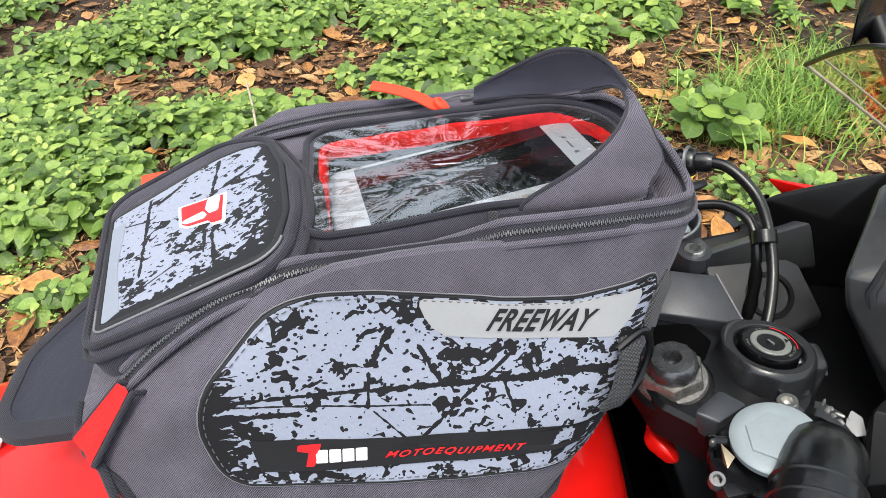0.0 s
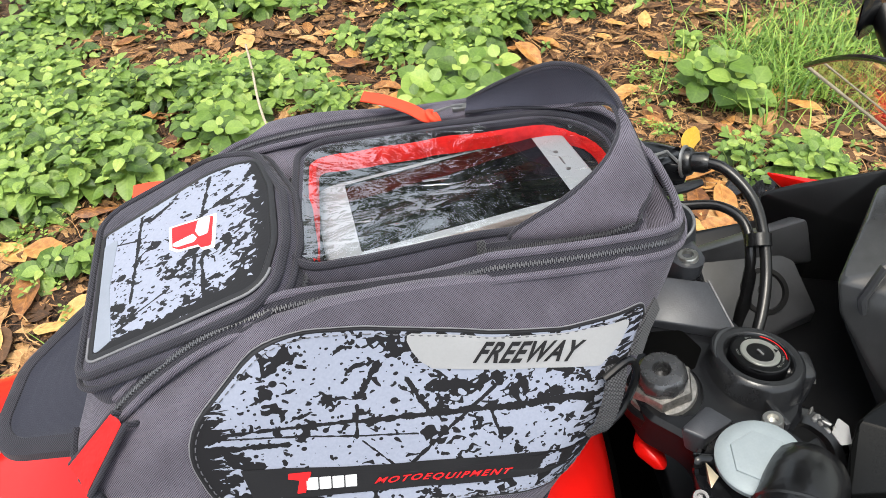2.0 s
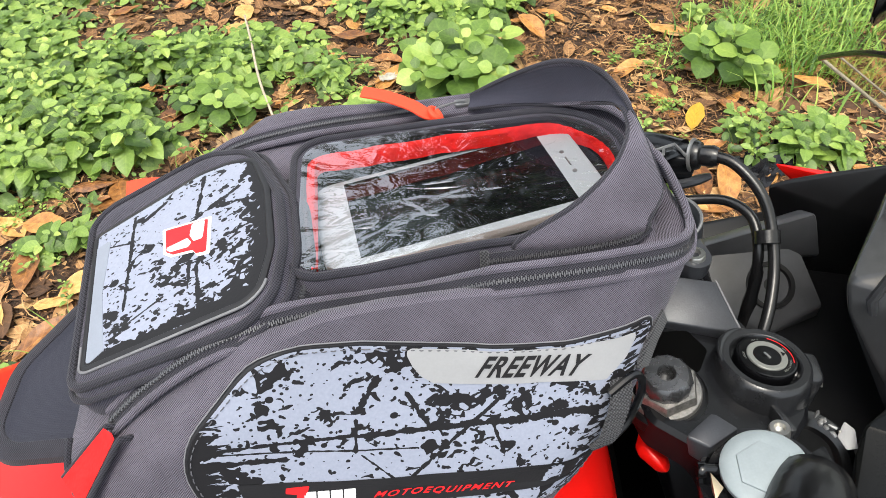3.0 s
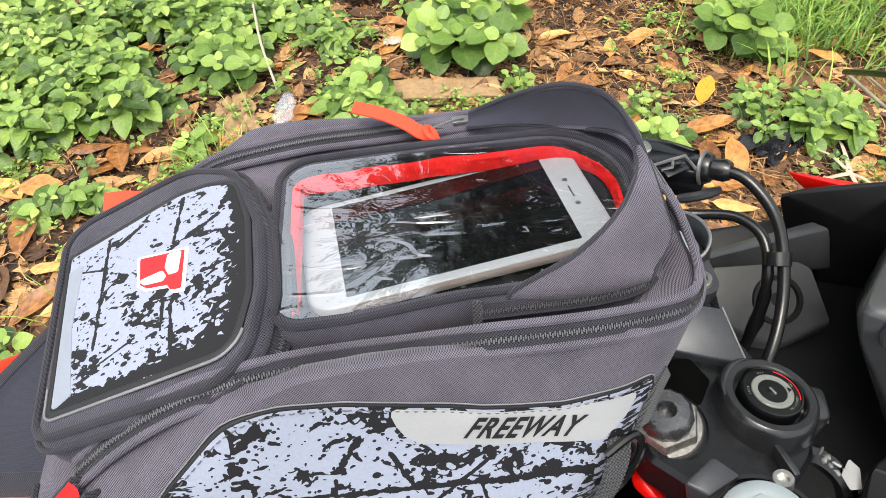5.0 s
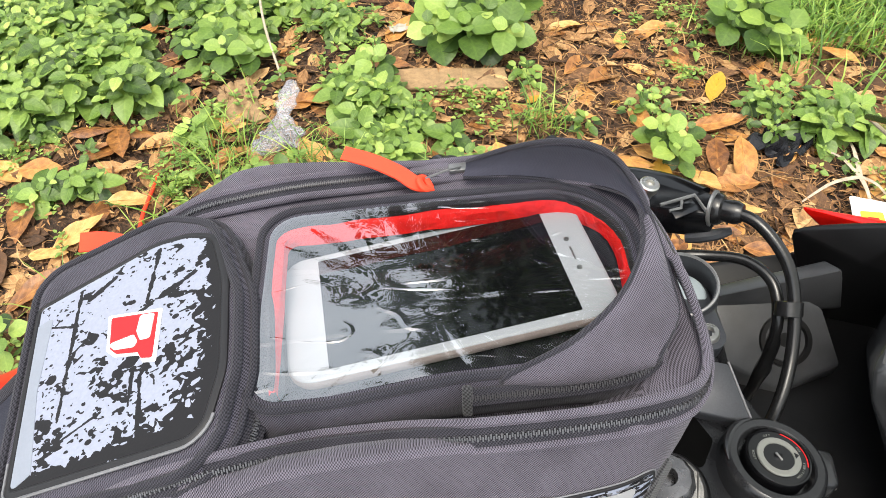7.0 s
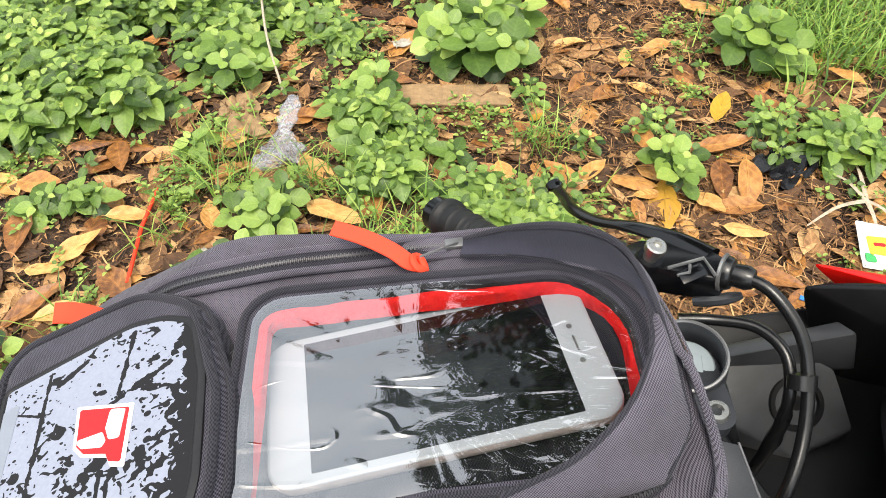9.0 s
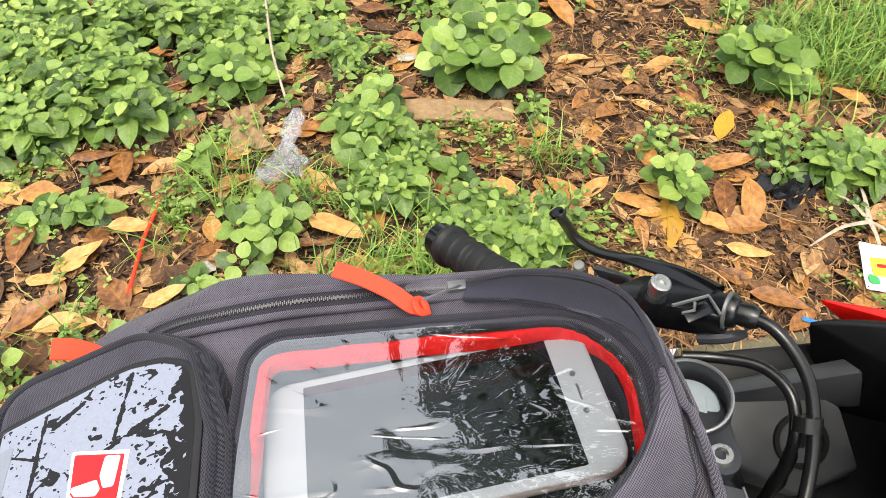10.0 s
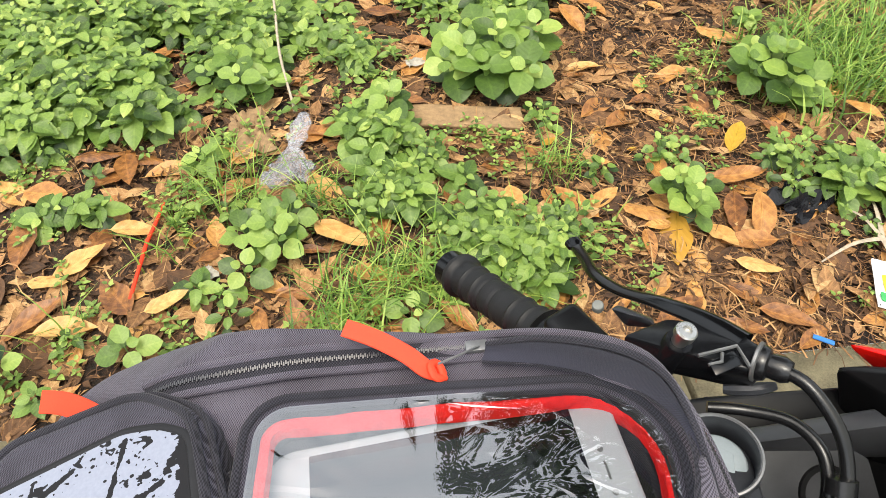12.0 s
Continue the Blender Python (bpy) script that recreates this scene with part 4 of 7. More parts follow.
def make_left_bar():
    a, b = Vector((0.140, 0.405, 1.066)), Vector((0.010, 0.610, 0.972))
    d = (b - a).normalized()
    at = lambda f: a.lerp(b, f)
    bm = bmesh.new()
    tube(bm, [a, at(0.5), b], 0.0105, 16)
    bar = part("left_handlebar", bm, CLAMP, bike, "black clip-on handlebar")
    bm = bmesh.new()
    n, pts, rad = 60, [], []
    for i in range(n):
        f = 0.46 + 0.46 * i / (n - 1)
        pts.append(at(f))
        rad.append(0.0158 + (0.0016 if i % 8 < 1 else 0.0) + (0.004 if i < 3 or i > n - 4 else 0.0) - (0.0012 if 20 < i < 40 and i % 4 == 0 else 0))
    tube(bm, pts, rad, 20)
    part("grip", bm, GRIP, bar, "ribbed black rubber grip")
    bm = bmesh.new()
    tube(bm, [at(0.915), at(0.925), at(0.985), at(1.0)], [0.013, 0.0155, 0.0165, 0.013], 20)
    part("bar_end", bm, GLOSS_BLACK, bar, "black bar-end weight")
    bm = bmesh.new()
    tube(bm, [at(0.30), at(0.31), at(0.44), at(0.45)], [0.015, 0.021, 0.021, 0.016], 16)
    block(bm, (0.030, 0.044, 0.030), Matrix.Translation(at(0.37) + Vector((0.004, 0.0, 0.012))) @ pose(0, 0, 0, 0, 0, 35), 0.006, 3)
    part("switch_pod", bm, PLASTIC, bar, "black switch housing")
    # clutch perch and lever
    bm = bmesh.new()
    tube(bm, [at(0.16), at(0.17), at(0.27), at(0.28)], [0.013, 0.0175, 0.0175, 0.013], 16)
    hull(bm, [(0.118, 0.462, 1.078), (0.150, 0.440, 1.090), (0.190, 0.420, 1.098), (0.196, 0.440, 1.096), (0.185, 0.463, 1.086), (0.150, 0.476, 1.078), (0.120, 0.455, 1.055), (0.19, 0.425, 1.070), (0.185, 0.458, 1.070)], 0.003)
    part("clutch_perch", bm, CLAMP, bar, "black clutch lever perch")
    # thin pale grey rods along the perch's edges
    bm = bmesh.new()
    tube(bm, [(0.154, 0.434, 1.0965), (0.178, 0.4395, 1.0985), (0.1815, 0.4245, 1.0985)], 0.0013, 6)
    tube(bm, [(0.158, 0.427, 1.0975), (0.166, 0.4285, 1.0985), (0.168, 0.4345, 1.0985)], 0.0011, 6)
    part("perch_rib", bm, CLAMP_GREY, bar, "pale grey edges of the perch")
    # solid black piece; its colour stands for the dark inside an opening
    bm = bmesh.new()
    hull(bm, [(0.158, 0.4285, 1.0982), (0.175, 0.4365, 1.0988), (0.178, 0.4265, 1.0988), (0.160, 0.4190, 1.0980), (0.168, 0.428, 1.090)], 0.0006)
    part("perch_window", bm, GLOSS_BLACK, bar, "black piece painting the dark of an opening in the perch")
    bm = bmesh.new()
    hull(bm, [(0.118, 0.494, 1.063), (0.124, 0.499, 1.062), (0.146, 0.486, 1.063), (0.147, 0.477, 1.063), (0.128, 0.484, 1.070), (0.14, 0.480, 1.070), (0.13, 0.488, 1.05)], 0.0015)
    part("thumb_switch", bm, ARM_GREY, bar, "dark grey ribbed thumb switch")
    bm = bmesh.new()
    lathe(bm, ((0.0042, -0.004), (0.0042, 0.0), (0.0036, 0.0008), (0.0, 0.0010)), pose(0.110, 0.497, 1.063, 8, -10, 0), 18)
    part("pod_screw", bm, RING_GREY, bar, "pale screw head")
    bm = bmesh.new()
    line = spline([(0.188, 0.448, 1.088), (0.172, 0.470, 1.082), (0.150, 0.494, 1.070), (0.132, 0.522, 1.048), (0.122, 0.552, 1.030), (0.121, 0.582, 1.014), (0.1195, 0.604, 1.003), (0.117, 0.614, 1.000)], 40)
    tube(bm, line, [0.0095 - 0.0045 * min(1, i / 14) + (0.0022 if i > 34 else 0) for i in range(40)], 14, flat=0.62)
    part("clutch_lever", bm, GLOSS_BLACK, bar, "gloss black clutch lever with a ball end")
    bm = bmesh.new()
    q = pose(0.1475, 0.448, 1.092, 4, 6, 0)
    lathe(bm, ((0.0092, -0.030), (0.0092, -0.003), (0.0084, -0.001), (0.0, -0.001)), q, 24)
    part("pivot_boss", bm, CLAMP, bar, "black pivot boss")
    bm = bmesh.new()
    lathe(bm, ((0.0050, -0.003), (0.0050, 0.002), (0.0050, 0.006), (0.0068, 0.0065), (0.0068, 0.0115), (0.0058, 0.0125), (0.003, 0.0125), (0.0028, 0.010), (0.0, 0.010)), q, 20)
    part("pivot_bolt", bm, STEEL, bar, "bright steel pivot bolt")
    bm = bmesh.new()
    q = Matrix.Translation((0.192, 0.430, 1.094)) @ Vector((0.75, -0.55, 0.25)).to_track_quat("Z", "Y").to_matrix().to_4x4()
    lathe(bm, ((0.004, -0.006), (0.0105, -0.004), (0.0112, 0.0), (0.0098, 0.003), (0.0075, 0.004), (0.0080, 0.012), (0.0062, 0.016)), q, 24)
    part("cable_adjuster", bm, HOSE, bar, "black rubber cable boot")
    bm = bmesh.new()
    lathe(bm, ((0.0108, -0.0015), (0.0124, -0.0008), (0.0124, 0.0008), (0.0108, 0.0015)), q @ pose(0, 0, -0.003), 24)
    part("adjuster_ring", bm, CLAMP_GREY, bar, "grey knurled adjuster ring")


def make_right_bar():
    a, b = Vector((0.165, 0.178, 1.085)), Vector((0.10, -0.10, 1.02))
    bm = bmesh.new()
    tube(bm, spline([(0.170, 0.186, 1.060), (0.161, 0.176, 1.084), (0.148, 0.160, 1.090), (0.134, 0.138, 1.086), (0.118, 0.10, 1.072), (0.10, 0.04, 1.05), (0.08, -0.10, 1.02)], 30), [0.015 + 0.004 * min(1, k / 5) + (0.0008 if k % 5 == 0 else 0) for k in range(30)], 24)
    bar = part("right_handlebar", bm, BOOT, bike, "black clip-on bar with a rubber boot")
    bm = bmesh.new()
    for k in range(3):
        c = Vector((0.1475 - 0.0055 * k, 0.159 - 0.009 * k, 1.0895 - 0.0012 * k))
        lathe(bm, ((0.0187, -0.0022), (0.0210, 0.0), (0.0187, 0.0022)), Matrix.Translation(c) @ Vector((0.55, 1, 0.15)).to_track_quat("Z", "Y").to_matrix().to_4x4(), 24)
    part("boot_ring", bm, HOSE, bar)
    bm = bmesh.new()
    hull(bm, [(0.176, 0.203, 1.072), (0.190, 0.210, 1.068), (0.188, 0.192, 1.072), (0.176, 0.190, 1.072), (0.182, 0.20, 1.055)], 0.002)
    part("cable_bracket", bm, CLAMP, bike)
    bm = bmesh.new()
    hull(bm, [(0.2335, 0.2440, 1.0260), (0.2370, 0.2370, 1.0265), (0.2330, 0.2250, 1.0255), (0.2260, 0.2250, 1.0250), (0.2250, 0.2350, 1.0245), (0.230, 0.234, 1.017)], 0.0006)
    part("connector", bm, GREY_LABEL, bike, "pale grey plastic connector")
    bm = bmesh.new()
    tube(bm, spline([(0.196, 0.246, 1.026), (0.210, 0.252, 1.021), (0.222, 0.248, 1.018), (0.232, 0.236, 1.012), (0.238, 0.22, 0.99)], 20), 0.0065, 8)
    part("wire_loom", bm, HOSE, bike, "taped black wire loom")
    rnd = random.Random(2)
    for k in range(7):
        bm = bmesh.new()
        c = Vector((0.2165 + 0.0035 * (k % 4) + rnd.uniform(-0.001, 0.001), 0.2475 - 0.0035 * (k % 4) - 0.005 * (k // 4), 1.0300 - 0.0018 * (k % 4)))
        w = rnd.uniform(0.0016, 0.0036)
        hull(bm, [c + Vector((rnd.uniform(-w, w), rnd.uniform(-0.0026, 0.0026), rnd.uniform(-0.001, 0.0015))) for _ in range(11)], 0.0004)
        part("tape_end", bm, CLAMP_GREY, bike, "torn pale tape end")


def make_hoses():
    bm = bmesh.new()
    tube(bm, spline([(0.194, 0.428, 1.095), (0.210, 0.413, 1.099), (0.224, 0.391, 1.089), (0.229, 0.372, 1.073), (0.226, 0.345, 1.050), (0.214, 0.318, 1.030), (0.195, 0.292, 1.00)], 40), 0.0041, 12)
    part("clutch_cable", bm, HOSE, bike, "thick black cable with a glossy sheath")
    bm = bmesh.new()
    tube(bm, spline([(0.166, 0.420, 1.060), (0.188, 0.416, 1.063), (0.210, 0.404, 1.070), (0.221, 0.384, 1.070), (0.222, 0.364, 1.054), (0.224, 0.357, 1.020), (0.224, 0.354, 0.974), (0.220, 0.350, 0.930)], 40), [0.0038 if k < 24 else 0.0036 + 0.0018 * abs(math.sin(k * 0.8)) * (0.6 + 0.4 * math.sin(k * 0.5)) for k in range(40)], 12)
    for v in bm.verts:
        if v.co.z < 1.05:
            v.co += 0.0012 * noise.noise_vector(v.co * 160)
    part("switch_loom", bm, HOSE, bike, "black sheathed switch wires")
    bm = bmesh.new()
    q = Matrix.Translation((0.2255, 0.366, 1.067)) @ Vector((0.1, 0.75, 0.65)).to_track_quat("Z", "Y").to_matrix().to_4x4()
    lathe(bm, ((0.0068, -0.005), (0.0086, -0.0045), (0.0086, 0.0045), (0.0068, 0.005)), q, 16)
    part("cable_band", bm, HOSE, bike, "rubber band round two cables")
    bm = bmesh.new()
    tube(bm, spline([(0.176, 0.428, 1.068), (0.190, 0.424, 1.074), (0.204, 0.424, 1.078)], 10), [0.003, 0.0035, 0.004, 0.004, 0.004, 0.004, 0.004, 0.0035, 0.003, 0.0025], 8)
    part("cable_sleeve", bm, ARM_GREY, bike)


def make_cowl():
    bm = bmesh.new()
    hull(bm, [(0.200, 0.424, 0.998), (0.260, 0.424, 1.0125), (0.303, 0.424, 1.028), (0.323, 0.424, 0.977), (0.218, 0.424, 0.989), (0.205, 0.440, 0.990), (0.30, 0.442, 1.018), (0.325, 0.44, 0.965), (0.21, 0.44, 0.96)], 0.0025)
    panel = part("inner_fairing", bm, PLASTIC_GREY, bike, "dark grey inner fairing panel")
    bm = bmesh.new()
    hull(bm, [(x, y, z - d) for d in (0.0, 0.03) for x, y, z in ((0.200, 0.430, 0.9945), (0.285, 0.428, 0.993), (0.302, 0.420, 0.987), (0.312, 0.384, 0.961), (0.264, 0.370, 0.951), (0.212, 0.392, 0.967))], 0.003)
    part("lower_panel", bm, PLASTIC_GREY, panel, "dark grey lower fairing panel")
    bm = bmesh.new()
    lathe(bm, ((0.0180, -0.004), (0.0205, -0.001), (0.0200, 0.002), (0.0165, 0.002), (0.0155, -0.001), (0.0, -0.0005)), pose(0.270, 0.4000, 0.9735, 36), 32)
    part("panel_cap", bm, PLASTIC, panel, "round black cap in the panel")
    bm = bmesh.new()
    hull(bm, [(0.285, 0.475, 1.018), (0.302, 0.470, 1.028), (0.356, 0.430, 1.068), (0.45, 0.40, 1.10), (0.50, 0.36, 1.0), (0.48, 0.44, 0.95), (0.36, 0.478, 0.92), (0.33, 0.44, 0.90), (0.325, 0.435, 1.02)], 0.004)
    part("upper_cowl", bm, PLASTIC, bike, "matt black upper cowl")
    bm = bmesh.new()
    hull(bm, [(0.150, 0.470, 0.970), (0.206, 0.476, 0.976), (0.300, 0.477, 0.981), (0.335, 0.477, 0.990), (0.14, 0.440, 0.955), (0.33, 0.440, 0.970), (0.15, 0.475, 0.90), (0.34, 0.478, 0.90), (0.33, 0.44, 0.90), (0.15, 0.44, 0.90)], 0.004)
    part("fairing_lip", bm, PLASTIC, bike, "matt black fairing lip")
    bm = bmesh.new()
    hull(bm, [(0.328, 0.400, 1.079), (0.295, 0.360, 1.081), (0.261, 0.322, 1.065), (0.262, 0.310, 1.047), (0.275, 0.290, 1.021), (0.283, 0.270, 1.010), (0.47, 0.36, 1.12), (0.47, 0.15, 1.10), (0.32, 0.25, 0.93), (0.45, 0.2, 0.9), (0.36, 0.42, 0.93), (0.38, 0.30, 1.11)], 0.004, 3)
    dash = part("dash_surround", bm, SURROUND, bike, "black dashboard surround")
    bm = bmesh.new()
    tube(bm, [(0.300, 0.311, 1.094), (0.277, 0.309, 1.087), (0.270, 0.306, 1.062), (0.288, 0.300, 1.016), (0.310, 0.296, 1.000)], 0.0032, 8)
    part("dash_rim", bm, PLASTIC_GREY, dash, "dark grey dashboard rim")
    bm = bmesh.new()
    hull(bm, [(0.251, 0.240, 1.045), (0.234, 0.231, 1.041), (0.227, 0.220, 1.029), (0.221, 0.200, 1.014), (0.30, 0.25, 1.07), (0.31, 0.17, 1.06), (0.36, 0.25, 1.0), (0.34, 0.17, 0.98), (0.25, 0.23, 0.97), (0.25, 0.18, 0.96)], 0.005, 3)
    part("dashboard", bm, DASH, bike, "black instrument dashboard")
    bm = bmesh.new()
    hull(bm, [(0.289, 0.482, 1.036), (0.300, 0.486, 1.030), (0.376, 0.484, 1.010), (0.50, 0.46, 0.97), (0.50, 0.47, 0.90), (0.325, 0.487, 1.000), (0.34, 0.480, 0.99), (0.42, 0.478, 1.0), (0.30, 0.481, 1.026)], 0.001)
    part("nose_fairing", bm, RED_PAINT, bike, "glossy red nose fairing edge")
    # windscreen: a curved clear sheet with a dark edge
    put = lambda u, v: Vector((0.262 - 0.024 * math.sin(math.pi * v / 2) + 0.20 * u, 0.433 - 0.148 * v + 0.05 * u * (v - 1), 1.165 + 0.064 * math.sin(math.pi * v / 2) - 0.145 * u))
    bm = bmesh.new()
    loft(bm, [[put(i / 10, 2 * j / 16) for j in range(17)] for i in range(11)], False)
    glass = part("windscreen", bm, SMOKED, bike, "clear slightly tinted windscreen")
    glass.visible_shadow = False
    bm = bmesh.new()
    tube(bm, [put(0, 2 * j / 24) for j in range(25)], 0.0019, 8)
    part("screen_edge", bm, GLOSS_BLACK, bike, "dark windscreen edge")
    # pale rods whose colour paints the edge's bright reflection
    for v, r in ((0.0, 0.0012), (0.16, 0.0007)):
        bm = bmesh.new()
        tube(bm, [put(i / 12, v) for i in range(13)], r, 8)
        part("screen_rim", bm, SCREEN_GLEAM, bike, "pale rod painting the bright reflection at the windscreen's edge")
    bm = bmesh.new()
    hull(bm, [(0.372, 0.55, 1.150), (0.385, 0.56, 1.10), (0.43, 0.60, 1.09), (0.50, 0.66, 1.14), (0.48, 0.64, 1.24), (0.40, 0.57, 1.22), (0.42, 0.63, 1.2), (0.45, 0.66, 1.12)], 0.01, 3)
    mirror = part("mirror", bm, GLOSS_BLACK, bike, "dark gloss mirror housing")
    bm = bmesh.new()
    tube(bm, [(0.43, 0.60, 1.12), (0.44, 0.52, 1.06), (0.45, 0.45, 1.02)], 0.011, 10)
    part("mirror_arm", bm, PLASTIC, mirror)


make_tank()
make_lower_bike()
make_steering()
make_left_bar()
make_right_bar()
make_hoses()
make_cowl()


# ---- tank bag ----
bag = thing("tank_bag", (-0.03, 0.31, 1.07), "black motorcycle tank bag with grey splash-print panels on a red tank", "tank bag")
LEVELS = ((-0.45, -0.176, 0.012, 0.010), (-0.06, -0.186, 0.040, 0.0), (0.14, -0.184, 0.058, 0.0), (0.29, -0.182, 0.072, 0.0), (0.42, -0.178, 0.083, 0.0), (0.58, -0.168, 0.092, 0.0), (0.72, -0.152, 0.097, 0.0), (0.86, -0.130, 0.1055, 0.0), (1.0, -0.104, 0.1125, 0.0))
FRONT_R, BACK_R = 0.045, 0.040


def bag_low(x):
    return 1.086 - 0.19 * x


def bag_top(x, y):
    """Height of the upper rim, which falls off to the rear on the near side and leans away a little."""
    f = max(0.0, min(1.0, (y - 0.22) / 0.16))
    return 1.1980 + 0.0028 * math.exp(-((x + 0.035) / 0.05) ** 2) * (1 - f) - max(0.0, -0.06 - x) * 0.29 * (1 - 0.8 * f) - max(0.0, -0.10 - x) * 0.40 * f - 0.060 * (y - 0.226) - max(0.0, x - 0.07) * 0.28 * (1 - f)


def side_plane(x, z):
    return 0.2023 + 0.1027 * (x + 0.0301) + 0.435 * (z - 1.1626)


def ends(t):
    for a, b in zip(LEVELS, LEVELS[1:]):
        if t <= b[0]:
            f = (t - a[0]) / (b[0] - a[0])
            return a[1] + (b[1] - a[1]) * f, a[2] + (b[2] - a[2]) * f
    return LEVELS[-1][1:3]


def even(outline, k=160):
    """The closed outline in k even steps from its first point."""
    pts = outline + outline[:1]
    lens = [0.0]
    for a, b in zip(pts, pts[1:]):
        lens.append(lens[-1] + (b - a).length)
    out, j = [], 0
    for i in range(k):
        s = lens[-1] * i / k
        while lens[j + 1] < s:
            j += 1
        out.append(pts[j].lerp(pts[j + 1], (s - lens[j]) / max(1e-9, lens[j + 1] - lens[j])))
    return out


def bag_ring(t, x0, x1, d):
    """One level of the bag's wall, d set in from it."""
    zc = lambda x, y: bag_low(x) + t * (bag_top(x, y) - bag_low(x))
    near = lambda x: side_plane(x, zc(x, 0.226)) + d
    far = lambda x: 0.600 + 0.07 * x - side_plane(x, zc(x, 0.226)) - d
    x0, x1 = x0 + d, x1 - d
    flat = dense(rounded([(x0, near(x0), BACK_R), (x1, near(x1), FRONT_R), (x1 - 0.010 * max(0, t), far(x1), FRONT_R), (x0 - 0.045 * max(0, t), far(x0 - 0.045 * max(0, t)), 0.055)], 10), 2.0)
    out = []
    for p in even(flat):
        straight = near(x0) + (near(x1) - near(x0)) * (p.x - x0) / (x1 - x0)
        y = p.y + (near(p.x) - straight) * max(0.0, min(1.0, (0.29 - p.y) / 0.05))
        out.append(Vector((p.x, y, zc(p.x, y))))
    return out


SKIN = []


def base_lift(p):
    """The near rear corner of the bag ends higher than the rest, on the tank's shoulder."""
    low = 1.1335 - 1.2 * max(0.0, p.x + 0.168) - max(0.0, p.y - 0.205)
    up = max(0.0, low - p.z)
    return Vector((p.x + 0.4 * up, p.y + 0.35 * up, p.z + up))


def make_bag_body():
    fine = []
    for a, b in zip(LEVELS, LEVELS[1:]):
        fine += [tuple(p + (q - p) * k / 4 for p, q in zip(a, b)) for k in range(4)]
    rings = [bag_ring(*r) for r in fine + [LEVELS[-1]]]
    for d, up in ((0.003, 0.0010), (0.007, -0.0008), (0.012, -0.0055)):
        rings.append([p + Vector((0, 0, up)) for p in bag_ring(1.0, LEVELS[-1][1], LEVELS[-1][2], d)])
    ledge = even(rounded(LID, 9))
    for d, up in ((-0.0045, -0.032), (0.0, -0.034), (0.004, -0.036), (0.03, -0.036)):
        flat = lambda p: max(0.0, min(1.0, max((p.y - 0.30) / 0.04, (p.x - 0.055) / 0.03))) if d <= 0 else 0.0
        rings.append([Vector((p.x, p.y, lid_z(p.x, p.y) + up * (1 - 0.75 * flat(p)))) for p in inset(ledge, d)])
    bm = bmesh.new()
    loft(bm, rings, True, True, True)
    for v in bm.verts:
        v.co = base_lift(v.co)
        v.co += 0.0010 * noise.noise_vector(v.co * 28) + 0.0003 * noise.noise_vector(v.co * 90)
    SKIN.append(BVHTree.FromBMesh(bm))
    part("bag_body", bm, CLOTH, bag, "charcoal woven nylon body")
    for t, d, r in ((-0.06, -0.001, 0.0022),):
        bm = bmesh.new()
        up = 0.0075 if t == 1.0 else 0.0
        tube(bm, [base_lift(p + Vector((0, 0, up))) for p in bag_ring(t, *ends(t), d)][::2], r, 8, True)
        part("seam_piping", bm, PIPING, bag, "black corded edge seam")


PANEL = [(-0.1270, 1.1560, 0.030), (-0.1150, 1.1200, 0.020), (-0.0473, 1.1072, 0.2), (0.0490, 1.0945, 0.010), (0.0615, 1.1170, 0.03), (0.083, 1.166, 0.01), (0.0815, 1.1765, 0.006), (0.043, 1.1745, 0.05), (0.008, 1.1795, 0.08), (-0.042, 1.1905, 0.08), (-0.0810, 1.1960, 0.045)]


def on_side(u, v, h):
    """u along the bag, v height: a place h proud of the near wall."""
    hit = SKIN[0].ray_cast(Vector((u, 0.0, v)), Vector((0, 1, 0)))[0]
    y = hit.y if hit else side_plane(u, v)
    return Vector((u, y - 0.91 * h, v + 0.40 * h))


